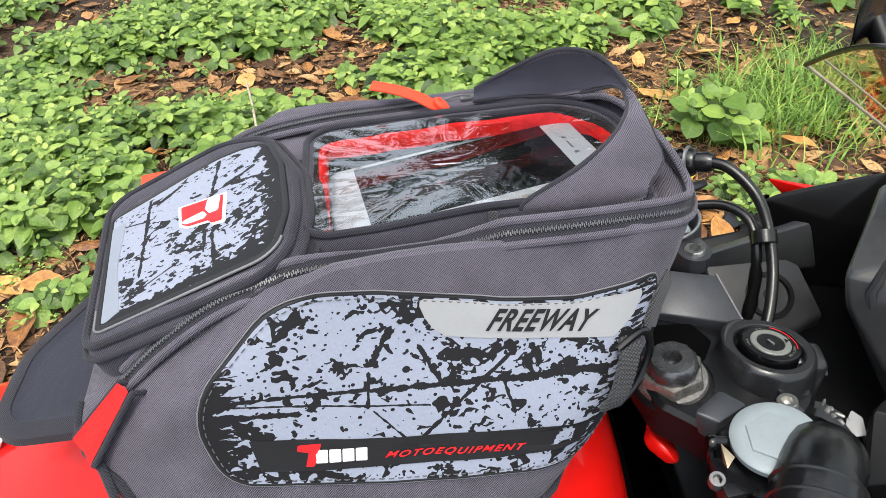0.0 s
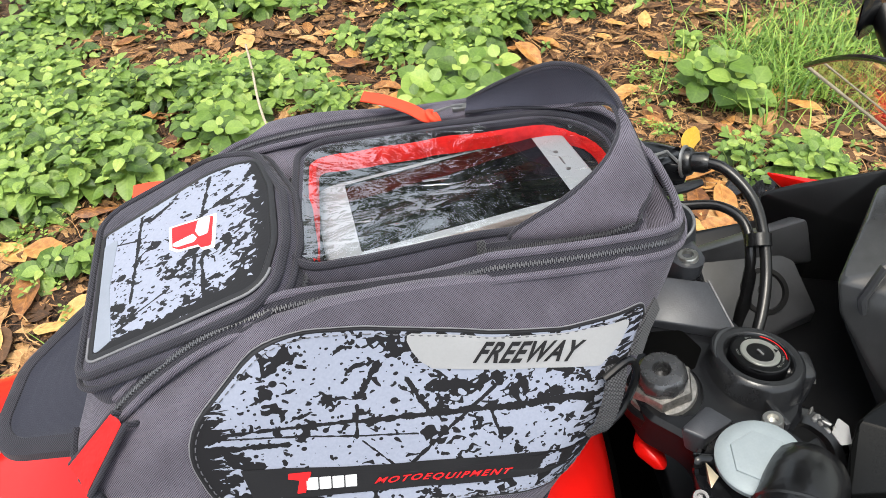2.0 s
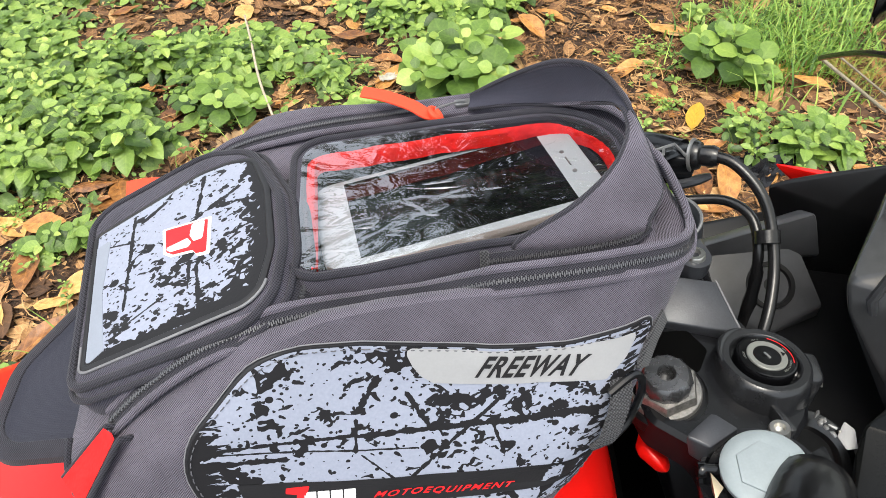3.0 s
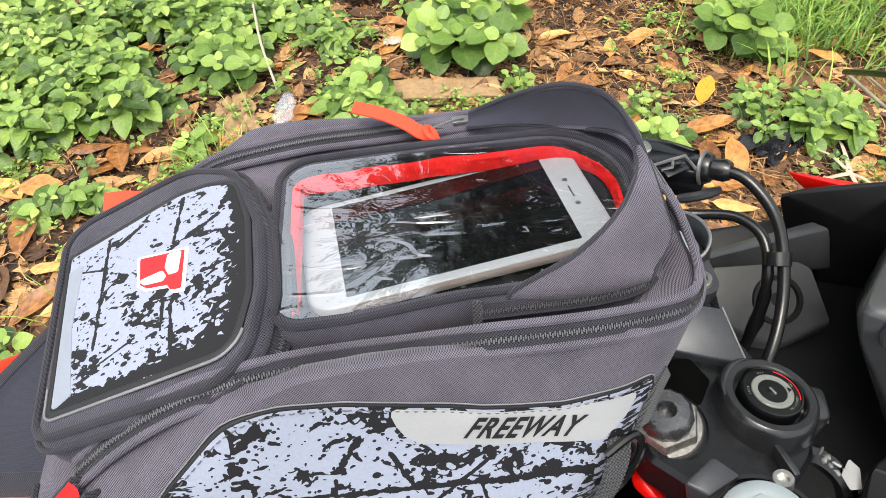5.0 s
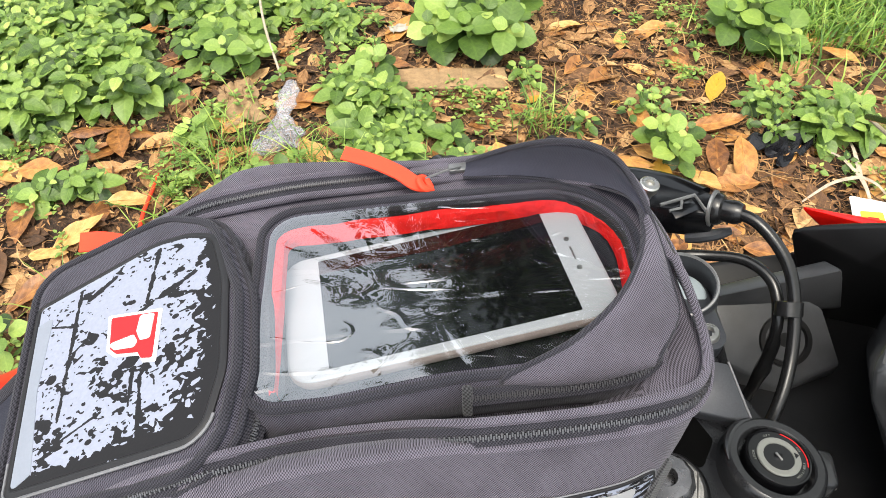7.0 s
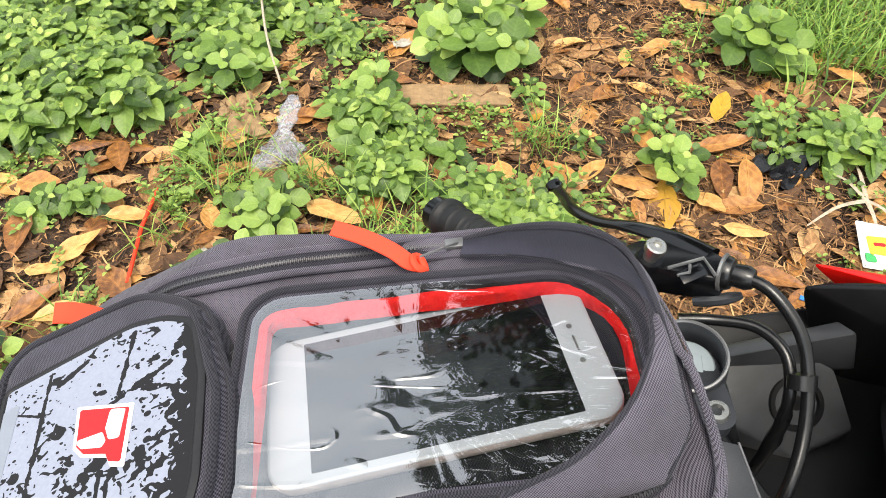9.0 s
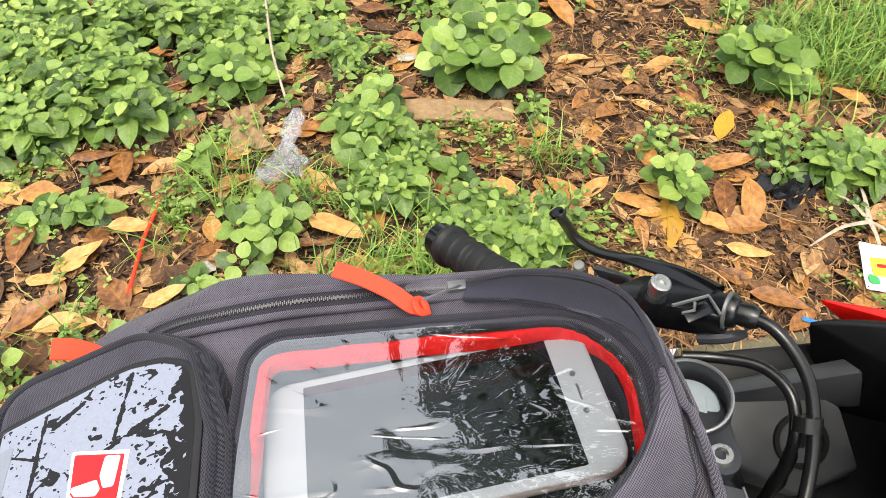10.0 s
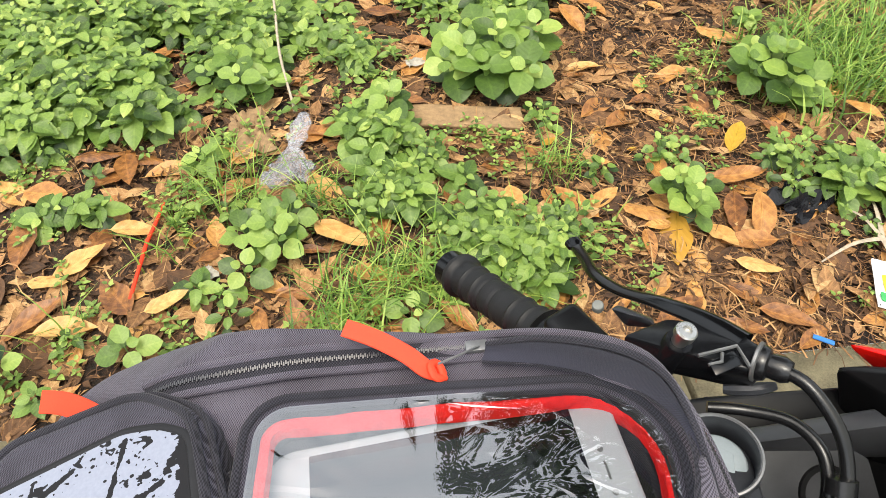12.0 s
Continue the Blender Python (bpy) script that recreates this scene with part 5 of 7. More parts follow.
def make_side_panel():
    shape = dense(rounded(PANEL, 7), 0.004)
    bm = bmesh.new()
    padded(bm, shape, ((0.0006, -0.001), (0.0006, 0.0013), (0.0008, 0.0017), (0.0012, 0.0018), (0.0017, 0.0016)), on_side, False, False)
    panel = part("side_panel", bm, RUBBER, bag, "black rubber panel rim")
    bm = bmesh.new()
    rings = [inset(shape, 0.0017)]
    c = sum(rings[0], Vector((0, 0))) / len(rings[0])
    for f in [1 - k / 16 for k in range(1, 16)]:
        rings.append([c + (p - c) * f for p in rings[0]])
    loft(bm, [[on_side(p.x, p.y, 0.0017) for p in r] for r in rings], True, False, True)
    part("splash_print", bm, PRINT_SIDE, panel, "pale grey splash print on black")
    bm = bmesh.new()
    tube(bm, [on_side(p.x, p.y, 0.0008) for p in inset(shape, 0.0002)], 0.00032, 6, True)
    part("panel_edge", bm, CUT_EDGE, panel, "fine pale cut edge")
    # label above, dark band below
    def patch(name, corners, h, mat, label, r=0.0004, step=0.003):
        o = dense(rounded([(u, v, r) for u, v in corners], 3), step)
        bm = bmesh.new()
        padded(bm, o, ((0, h - 0.0002), (0, h)), on_side)
        return part(name, bm, mat, panel, label)
    patch("label_field", ((-0.0275, 1.1850), (-0.0245, 1.1765), (-0.0215, 1.1715), (-0.0165, 1.1672), (0.0013, 1.1636), (0.0590, 1.1540), (0.0690, 1.1612), (0.0745, 1.1712), (0.042, 1.1722), (0.009, 1.1767)), 0.0022, GREY_LABEL, "pale grey label field", 0.002)
    patch("print_band", ((-0.103, 1.1390), (-0.100, 1.1245), (-0.0787, 1.1205), (0.0044, 1.1098), (0.0525, 1.1060), (0.0560, 1.1163), (0.0226, 1.1204), (-0.0417, 1.1283)), 0.0022, RUBBER, "black band across the print")
    # letters
    bm = lettering("FREEWAY", 0.0112, 0.0, 0.00034, space=1.12)
    w = max(v.co.x for v in bm.verts) - min(v.co.x for v in bm.verts)
    for v in bm.verts:
        u, h = v.co.x / w * 0.0450, v.co.y
        v.co = on_side(0.0008 + u + 0.80 * h, 1.1673 + h * 1.0 - 0.172 * u, 0.0027)
    part("label_letters", bm, BLACK_INK, panel, "black slanted label letters", smooth=False)
    bm = lettering("MOTOEQUIPMENT", 0.0039, 0.0, 0.00010, space=1.3)
    w = max(v.co.x for v in bm.verts) - min(v.co.x for v in bm.verts)
    for v in bm.verts:
        u, h = v.co.x / w * 0.0612, v.co.y
        v.co = on_side(-0.0476 + u + 0.9 * h, 1.1204 + h * 0.95 - 0.137 * u, 0.0027)
    part("band_letters", bm, RED_INK, panel, "small red slanted letters", smooth=False)
    # maker's mark as plain shapes
    patch("mark_red", ((-0.0835, 1.1330), (-0.0735, 1.1322), (-0.0745, 1.1300), (-0.0775, 1.1228), (-0.0812, 1.1230), (-0.0790, 1.1300), (-0.0840, 1.1304)), 0.0026, RED_INK, "red shape of the maker's mark")
    for k in range(4):
        u, v = -0.0762 + 0.0056 * k, -0.135 * 0.0056 * k
        patch("mark_white", ((u, 1.1297 + v), (u + 0.0050, 1.1290 + v), (u + 0.0044, 1.1232 + v), (u - 0.0006, 1.1239 + v)), 0.0026, WHITE_INK, "white block of the maker's mark")
    # stitches along the rim
    bm = bmesh.new()
    line = dense(inset(shape, 0.0030), 0.0005)
    for i in range(0, len(line) - 6, 7):
        a, b = line[i], line[i + 4]
        tube(bm, [on_side(a.x, a.y, 0.0019), on_side(*((a + b) / 2), 0.0023), on_side(b.x, b.y, 0.0019)], 0.00028, 5)
    tagged(part("rim_stitches", bm, STITCH, panel), kind="stuff")


def strap_piece(bm, pts, across, half, thick, ribs=0.0):
    """A flat band along pts, across giving its width direction."""
    n = len(pts)
    rings = []
    for i in range(n):
        d = (pts[min(n - 1, i + 1)] - pts[max(0, i - 1)]).normalized()
        s = (across - d * across.dot(d)).normalized()
        u = d.cross(s)
        t = thick * (1 + ribs * (1 if i % 2 else -1))
        rings.append([pts[i] + s * a * half + u * b * t / 2 for a, b in ((-1, -0.6), (-0.94, -1), (0.94, -1), (1, -0.6), (1, 0.6), (0.94, 1), (-0.94, 1), (-1, 0.6))])
    loft(bm, rings, True, True, True)


def make_side_strap():
    bm = bmesh.new()
    strap_piece(bm, spline([on_side(0.066, 1.151, 0.002), on_side(0.065, 1.149, 0.008), on_side(0.0625, 1.141, 0.0105), on_side(0.0590, 1.129, 0.0100), on_side(0.0570, 1.121, 0.006), on_side(0.057, 1.119, 0.001)], 60), Vector((1, 0.30, 0)), 0.0047, 0.0024, 0.22)
    strap = part("compression_strap", bm, WEBBING, bag, "black ribbed webbing loop")
    bm = bmesh.new()
    tube(bm, spline([on_side(0.059, 1.150, 0.007), on_side(0.072, 1.153, 0.007), on_side(0.076, 1.143, 0.009), on_side(0.070, 1.126, 0.010), on_side(0.060, 1.119, 0.007)], 24), 0.0019, 8)
    part("strap_ring", bm, GLOSS_BLACK, strap, "black plastic ring")
    bm = bmesh.new()
    strap_piece(bm, spline([on_side(0.078, 1.150, 0.003), on_side(0.083, 1.160, 0.003), on_side(0.090, 1.166, 0.001)], 10), Vector((0.6, 0.5, -0.6)), 0.006, 0.002)
    part("strap_tail", bm, WEBBING, strap, "grey ribbed webbing tail")


def lid_z(x, y):
    return 1.1965 + (0.03 if x < 0 else -0.01) * x - 0.060 * (y - 0.25)


def on_lid(u, v, h):
    return Vector((u, v, lid_z(u, v) + h))


LID = [(-0.0765, 0.2420, 0.018), (-0.042, 0.2435, 0.06), (0.010, 0.2520, 0.08), (0.0915, 0.2565, 0.026), (0.098, 0.366, 0.040), (-0.0805, 0.354, 0.020)]


def make_lid():
    shape = dense(rounded(LID, 9), 0.005)
    bm = bmesh.new()
    padded(bm, shape, ((0.004, -0.034), (-0.001, -0.022), (-0.0035, -0.010), (-0.0010, -0.001), (0.0015, 0.0012), (0.004, 0.0018), (0.0056, 0.0014), (0.0058, -0.0005), (0.0056, -0.0035), (0.0054, -0.0085), (0.0056, -0.016), (0.0060, -0.0245)), on_lid)
    for v in bm.verts:
        v.co += 0.0008 * noise.noise_vector(v.co * 40)
    lid = part("phone_pocket", bm, POCKET_CLOTH, bag, "black cloth phone pocket with a clear window")
    # second sheet just within the wall, darker than the pocket's cloth
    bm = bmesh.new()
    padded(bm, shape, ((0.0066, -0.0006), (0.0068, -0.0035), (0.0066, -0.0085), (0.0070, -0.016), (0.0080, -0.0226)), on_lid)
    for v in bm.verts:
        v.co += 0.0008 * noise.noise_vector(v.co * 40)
    part("pocket_lining", bm, INSIDE, lid, "darker cloth sheet over the pocket's inner wall")
    bm = bmesh.new()
    tube(bm, [on_lid(p.x, p.y, 0.0022) for p in inset(shape, 0.0015)], 0.0019, 8, True)
    part("pocket_piping", bm, PIPING, lid, "black corded pocket edge")
    bm = bmesh.new()
    inner = inset(shape, 0.0055)
    rows = []
    c = sum(inner, Vector((0, 0))) / len(inner)
    for f in (1, 0.97, 0.92, 0.84, 0.74, 0.62, 0.5, 0.38, 0.26, 0.14, 0.05):
        rows.append([on_lid(*(c + (p - c) * f), 0.0020 - 0.0012 * (1 - f * f) + 0.0016 * (1 - f) * noise.noise(Vector((p.x * 30 * f, p.y * 45 * f, 1.7))) + 0.0012 * f ** 6 * (1 - f) * 12 * noise.noise(Vector((p.x * 150, p.y * 150, 0.4)))) for p in inner])
    loft(bm, rows, True, False, True)
    pane = part("clear_window", bm, VINYL, lid, "creased clear vinyl window")
    pane.visible_shadow = False
    # red lining round the inside
    lining = dense(rounded([(-0.0685, 0.2505, 0.008), (0.010, 0.2590, 0.05), (0.0865, 0.263, 0.024), (0.0938, 0.3608, 0.032), (-0.0735, 0.3462, 0.010)], 9), 0.004)
    rows = []
    for d, h in ((0.0, -0.0110), (0.0004, -0.0035), (0.0022, -0.0026), (0.0042, -0.0050), (0.0046, -0.0125)):
        rows.append([on_lid(p.x, p.y, h + 0.0012 * noise.noise(Vector((p.x * 70, p.y * 70, d * 300)))) for p in [q if q.x < 0.05 else o + (q - o) * 0.9 for o, q in zip(lining, inset(lining, d))]])
    first = max(range(len(rows[0])), key=lambda k: (rows[0][k].y < 0.268) * (1 + rows[0][k].x))
    rows = [r[first:] + r[:first] for r in rows]
    keep = [k for k in range(len(rows[0])) if rows[0][k].y > 0.268 or rows[0][k].x < -0.066]
    rows = [[r[k] for k in keep] for r in rows]
    bm = bmesh.new()
    loft(bm, rows, False)
    part("red_lining", bm, RED_CLOTH, lid, "gathered red satin lining band")
    # short zip on the near wall with its fabric stop
    n = 60
    pts = spline([(0.012, 0.2476, 1.1932), (0.030, 0.2488, 1.1930), (0.050, 0.2500, 1.1928), (0.068, 0.2520, 1.1928), (0.080, 0.2552, 1.1930), (0.0885, 0.2615, 1.1932)], n)
    ups = []
    for i in range(n):
        d = (pts[min(n - 1, i + 1)] - pts[max(0, i - 1)]).normalized()
        ups.append((d.cross(Vector((0, 0, 1))) + Vector((0, 0, 0.8))).normalized())
    bt, bz = bmesh.new(), bmesh.new()
    zip_line(bt, bz, pts, ups, 0.007)
    part("pocket_zip_tape", bt, PIPING, lid, "black zip tape")
    tagged(part("pocket_zip_teeth", bz, TEETH, lid), kind="stuff")
    bm = bmesh.new()
    block(bm, (0.004, 0.003, 0.013), Matrix.Translation((0.0110, 0.2470, 1.1920)) @ pose(0, 0, 0, -28), 0.001)
    part("zip_stop", bm, WEBBING, lid, "stitched zip end tab")


def make_main_zip():
    """The long zip that runs round the top edge of the bag, from the near side over the front to the far rear."""
    run = [(-0.155, 0.2110, 1.1530), (-0.136, 0.2165, 1.1675), (-0.110, 0.2210, 1.1830), (-0.080, 0.2250, 1.1920), (-0.050, 0.2275, 1.1965), (-0.017, 0.2290, 1.1978), (0.0116, 0.2303, 1.1976), (0.0435, 0.2322, 1.1968), (0.069, 0.2354, 1.1955), (0.0905, 0.2418, 1.1925), (0.1042, 0.2535, 1.1900), (0.1092, 0.2740, 1.1898), (0.1068, 0.310, 1.1920), (0.0990, 0.347, 1.1920), (0.081, 0.3710, 1.1910),
           (0.050, 0.3815, 1.1875), (0.010, 0.3800, 1.1868), (-0.030, 0.3765, 1.1862), (-0.065, 0.3730, 1.1862), (-0.096, 0.3680, 1.1845), (-0.116, 0.3655, 1.1805), (-0.130, 0.3640, 1.1730)]
    pts = spline(run, 200)
    mid = Vector((0.0, 0.311, 1.10))

    def outward(p):
        q = p - mid
        side = Vector((max(0.0, abs(q.x) - 0.075) * math.copysign(1, q.x) * 2, q.y, 0))
        return (side.normalized() * ((0.95 if q.y < 0 else -0.35) + 1.6 * max(0.0, min(1.0, (q.x - 0.085) / 0.015))) + Vector((0, 0, 1))).normalized()
    ups = [outward(p) for p in pts]
    rise = lambda p: max(0.0, min(1.0, (p.x + 0.006) / 0.02, (0.1075 - p.x) / 0.012)) if p.y < 0.30 else 0.0
    lift = lambda p: max(0.0, min(1.0, (-0.070 - p.x) / 0.03)) if p.y < 0.30 else 0.0
    pts = [p + Vector((0, -0.0012, 0.0022)) * lift(p) + u * (0.0012 if p.y < 0.3 else 0.0008) + Vector((0, -0.0024, 0.0036)) * rise(p) for p, u in zip(pts, ups)]
    bt, bz = bmesh.new(), bmesh.new()
    hid = lambda p: max(0.0, min(1.0, (p.x + 0.075) / 0.03, (0.012 - p.x) / 0.03)) if p.y < 0.30 else 0.0
    sunk = [p + Vector((0, 0.003, -0.0055)) * hid(p) for p in pts]
    zip_line(bt, bz, sunk, ups, 0.0085)
    tape = part("main_zip_tape", bt, PIPING, bag, "black main zip tape")
    tagged(part("main_zip_teeth", bz, TEETH, tape), kind="stuff")
    for w, low in ((-0.0052, 1.0), (0.0052, 0.0)):
        bm = bmesh.new()
        line = []
        for k, p in enumerate(sunk):
            d = (sunk[min(199, k + 1)] - sunk[max(0, k - 1)]).normalized()
            line.append(p + d.cross(ups[k]).normalized() * w + Vector((0, 0.004, -0.006)) * low * hid(p))
        tube(bm, line, 0.0019, 8)
        part("zip_welt", bm, CLOTH, tape, "folded black cloth welt")
    bm = bmesh.new()
    block(bm, (0.010, 0.006, 0.0028), Matrix.Translation((0.016, 0.3795, 1.1890)) @ pose(0, 0, 0, 0, 0, 6), 0.001)
    tube(bm, spline([(-0.001, 0.3665, 1.1955), (0.009, 0.3720, 1.1945), (0.017, 0.3785, 1.1910)], 8), 0.0006, 6)
    slider = part("zip_slider", bm, CLAMP_GREY, tape, "dark metal zip slider")
    bm = bmesh.new()
    strap_piece(bm, spline([(0.000, 0.3645, 1.1925), (-0.006, 0.3655, 1.1935), (-0.014, 0.3705, 1.1965), (-0.027, 0.3765, 1.1995), (-0.041, 0.3815, 1.2010)], 20), Vector((0.35, 1, 0.25)), 0.0040, 0.0012)
    tube(bm, spline([(0.0015, 0.3615, 1.1925), (-0.0025, 0.3610, 1.195), (-0.004, 0.3655, 1.196), (-0.001, 0.3675, 1.194)], 12, True), 0.0019, 8, True)
    part("pull_tab", bm, ORANGE, slider, "orange-red knotted cloth pull tab")
    bm = bmesh.new()
    strap_piece(bm, spline([(-0.150, 0.358, 1.164), (-0.163, 0.366, 1.159), (-0.176, 0.372, 1.155), (-0.188, 0.3745, 1.152)], 14), Vector((0.2, 1, 0.6)), 0.0054, 0.0014)
    part("rear_pull_tab", bm, ORANGE, tape, "orange-red cloth pull tab")


def make_handle():
    inner = spline([(0.018, 0.371, 1.1905), (0.042, 0.368, 1.1930), (0.066, 0.360, 1.1960), (0.082, 0.345, 1.2050), (0.0890, 0.3245, 1.2160), (0.0870, 0.3025, 1.2165), (0.0740, 0.2780, 1.2160), (0.0525, 0.2605, 1.2105), (0.0265, 0.2525, 1.1995), (0.0262, 0.2528, 1.1930)], 44)
    outer = spline([(0.020, 0.376, 1.1960), (0.040, 0.370, 1.2095), (0.062, 0.356, 1.2250), (0.080, 0.3445, 1.2265), (0.0890, 0.3260, 1.2225), (0.0935, 0.3050, 1.2150), (0.0958, 0.2870, 1.2085), (0.0970, 0.2750, 1.2010), (0.0862, 0.2585, 1.1975), (0.0858, 0.2590, 1.1910)], 44)
    rings = []
    m = 12
    for a, b in zip(inner, outer):
        w = b - a
        rings.append([a + w * (k / m) for k in range(m + 1)])
    out, back = [], []
    for i, r in enumerate(rings):
        d = rings[min(len(rings) - 1, i + 1)][m // 2] - rings[max(0, i - 1)][m // 2]
        nrm = (r[-1] - r[0]).cross(d).normalized()
        if nrm.dot(r[m // 2] - Vector((0.03, 0.312, 1.17))) < 0:
            nrm = -nrm
        out.append([p + nrm * (0.0010 + 0.0035 * math.sin(math.pi * k / m)) for k, p in enumerate(r)])
        back.append([p - nrm * (0.0010 - 0.0025 * math.sin(math.pi * k / m)) for k, p in enumerate(r)])
    bm = bmesh.new()
    loft(bm, [o + b[::-1] for o, b in zip(out, back)], True, True, True)
    for v in bm.verts:
        v.co += 0.0007 * noise.noise_vector(v.co * 45)
    handle = part("carry_handle", bm, CLOTH, bag, "wide arched charcoal cloth carry handle")
    bm = bmesh.new()
    loft(bm, [[p + (p - o) * 0.4 for p, o in zip(b, q)][1:-1] for b, q in zip(back[:30], out[:30])], False)
    part("handle_lining", bm, LINING, handle, "smooth dark lining inside the handle")
    bm = bmesh.new()
    tube(bm, inner, 0.0013, 8)
    tube(bm, outer, 0.0013, 8)
    part("handle_binding", bm, PIPING, handle, "corded handle edge")


POCKET = [(-0.1995, 0.3480, 0.018), (-0.1735, 0.2180, 0.012), (-0.0785, 0.2205, 0.030), (-0.0750, 0.262, 0.05), (-0.0800, 0.300, 0.05), (-0.1000, 0.3480, 0.03), (-0.130, 0.3630, 0.03)]
POCKET_N = Vector((-0.3457, 0.0015, 0.9383))


def on_pocket(u, v, h):
    z = 1.1775 + 0.3684 * (u + 0.1386)
    return Vector((u, v, z)) + POCKET_N * h


def make_small_pocket():
    shape = dense(rounded(POCKET, 9), 0.005)
    bm = bmesh.new()
    padded(bm, shape, ((0.004, -0.042), (-0.001, -0.030), (-0.003, -0.014), (-0.002, -0.006), (0.0, -0.002), (0.0025, 0.0005), (0.006, 0.0012), (0.012, 0.0004)), on_pocket)
    for v in bm.verts:
        v.co += 0.0010 * noise.noise_vector(v.co * 35)
    pocket = part("rear_pocket", bm, POCKET_CLOTH, bag, "small black cloth pocket with a splash-print lid")
    for d, h, r in ((0.0015, 0.0005, 0.0021), (-0.0025, -0.0045, 0.0014)):
        bm = bmesh.new()
        tube(bm, [on_pocket(p.x, p.y, h) for p in inset(shape, d)], r, 8, True)
        part("pocket_piping", bm, PIPING, pocket, "black corded pocket edge")
    # zip round the near and front walls
    ring = inset(dense(rounded(POCKET, 9), 0.002), -0.0042)
    pts = [on_pocket(p.x, p.y, -0.0100) for p in ring]
    near = [i for i, p in enumerate(ring) if p.x > -0.13 and p.y < 0.33]
    run = spline([pts[i] for i in near[::4]], 60)
    ups = []
    for i in range(60):
        d = (run[min(59, i + 1)] - run[max(0, i - 1)]).normalized()
        ups.append((d.cross(POCKET_N) + POCKET_N * 0.5).normalized())
    bt, bz = bmesh.new(), bmesh.new()
    zip_line(bt, bz, run, ups, 0.009)
    tape = part("pocket_zip_tape", bt, PIPING, pocket, "black zip tape")
    tagged(part("pocket_zip_teeth", bz, TEETH, tape), kind="stuff")
    # printed lid panel and its clear rim
    face = dense(rounded([(-0.1895, 0.3245, 0.005), (-0.1680, 0.2280, 0.004), (-0.0850, 0.2340, 0.012), (-0.0810, 0.262, 0.04), (-0.0875, 0.3073, 0.05), (-0.0975, 0.3370, 0.015), (-0.1130, 0.3430, 0.02), (-0.1300, 0.3440, 0.03)], 7), 0.004)
    bm = bmesh.new()
    padded(bm, face, ((-0.001, 0.0), (-0.001, 0.0018), (0.0002, 0.0026), (0.0016, 0.0026), (0.0022, 0.0021)), on_pocket, False, False)
    panel = part("lid_panel", bm, RUBBER, pocket, "black rubber panel rim")
    bm = bmesh.new()
    rows = [inset(face, 0.0022)]
    c = sum(rows[0], Vector((0, 0))) / len(rows[0])
    rows += [[c + (p - c) * f for p in rows[0]] for f in (0.85, 0.65, 0.4, 0.2, 0.08)]
    loft(bm, [[on_pocket(p.x, p.y, 0.0021) for p in r] for r in rows], True, False, True)
    part("splash_print", bm, PRINT_TOP, panel, "pale grey splash print on black")
    bm = bmesh.new()
    low = [p for p in inset(face, -0.0015) if p.y < 0.245]
    tube(bm, [on_pocket(p.x, p.y, 0.0018) for p in sorted(low, key=lambda p: p.x)], 0.0007, 6)
    part("panel_edge", bm, CUT_EDGE, panel, "fine pale cut edge")

    def patch(name, corners, h, mat, label, r=0.0008):
        o = dense(rounded([(u, v, r) for u, v in corners], 4), 0.003)
        bm = bmesh.new()
        padded(bm, o, ((0, h - 0.0003), (0.0001, h)), on_pocket)
        return part(name, bm, mat, panel, label)
    patch("grey_field", ((-0.1865, 0.312), (-0.1665, 0.2300), (-0.159, 0.2360), (-0.171, 0.275), (-0.1775, 0.316)), 0.0023, GREY_FIELD, "pale grey corner field", 0.002)
    # emblem: a red shield with a white rim and mark
    a, b, c2, d = Vector((-0.1450, 0.3075)), Vector((-0.1165, 0.3015)), Vector((-0.1128, 0.2745)), Vector((-0.1405, 0.2830))
    spot = lambda s, t: (a + (b - a) * s) * (1 - t) + (d + (c2 - d) * s) * t
    shield = ((0, 0.06), (1, 0), (0.98, 1.04), (0.74, 1.06), (0.66, 0.93), (0.2, 0.98), (0.04, 0.86))
    patch("emblem_rim", [spot(*p) for p in shield], 0.0025, WHITE_INK, "white emblem rim")
    patch("emblem_red", [spot(0.5 + (p[0] - 0.5) * 0.86, 0.52 + (p[1] - 0.52) * 0.86) for p in shield], 0.0028, RED_INK, "red emblem shield")
    patch("emblem_mark", [spot(*p) for p in ((0.62, 0.12), (0.88, 0.10), (0.84, 0.60), (0.66, 0.64), (0.58, 0.46))], 0.0031, WHITE_INK, "white emblem mark", 0.0012)
    patch("emblem_mark", [spot(*p) for p in ((0.12, 0.70), (0.54, 0.52), (0.62, 0.66), (0.56, 0.78), (0.20, 0.84), (0.12, 0.78))], 0.0031, WHITE_INK, "white emblem mark", 0.0012)


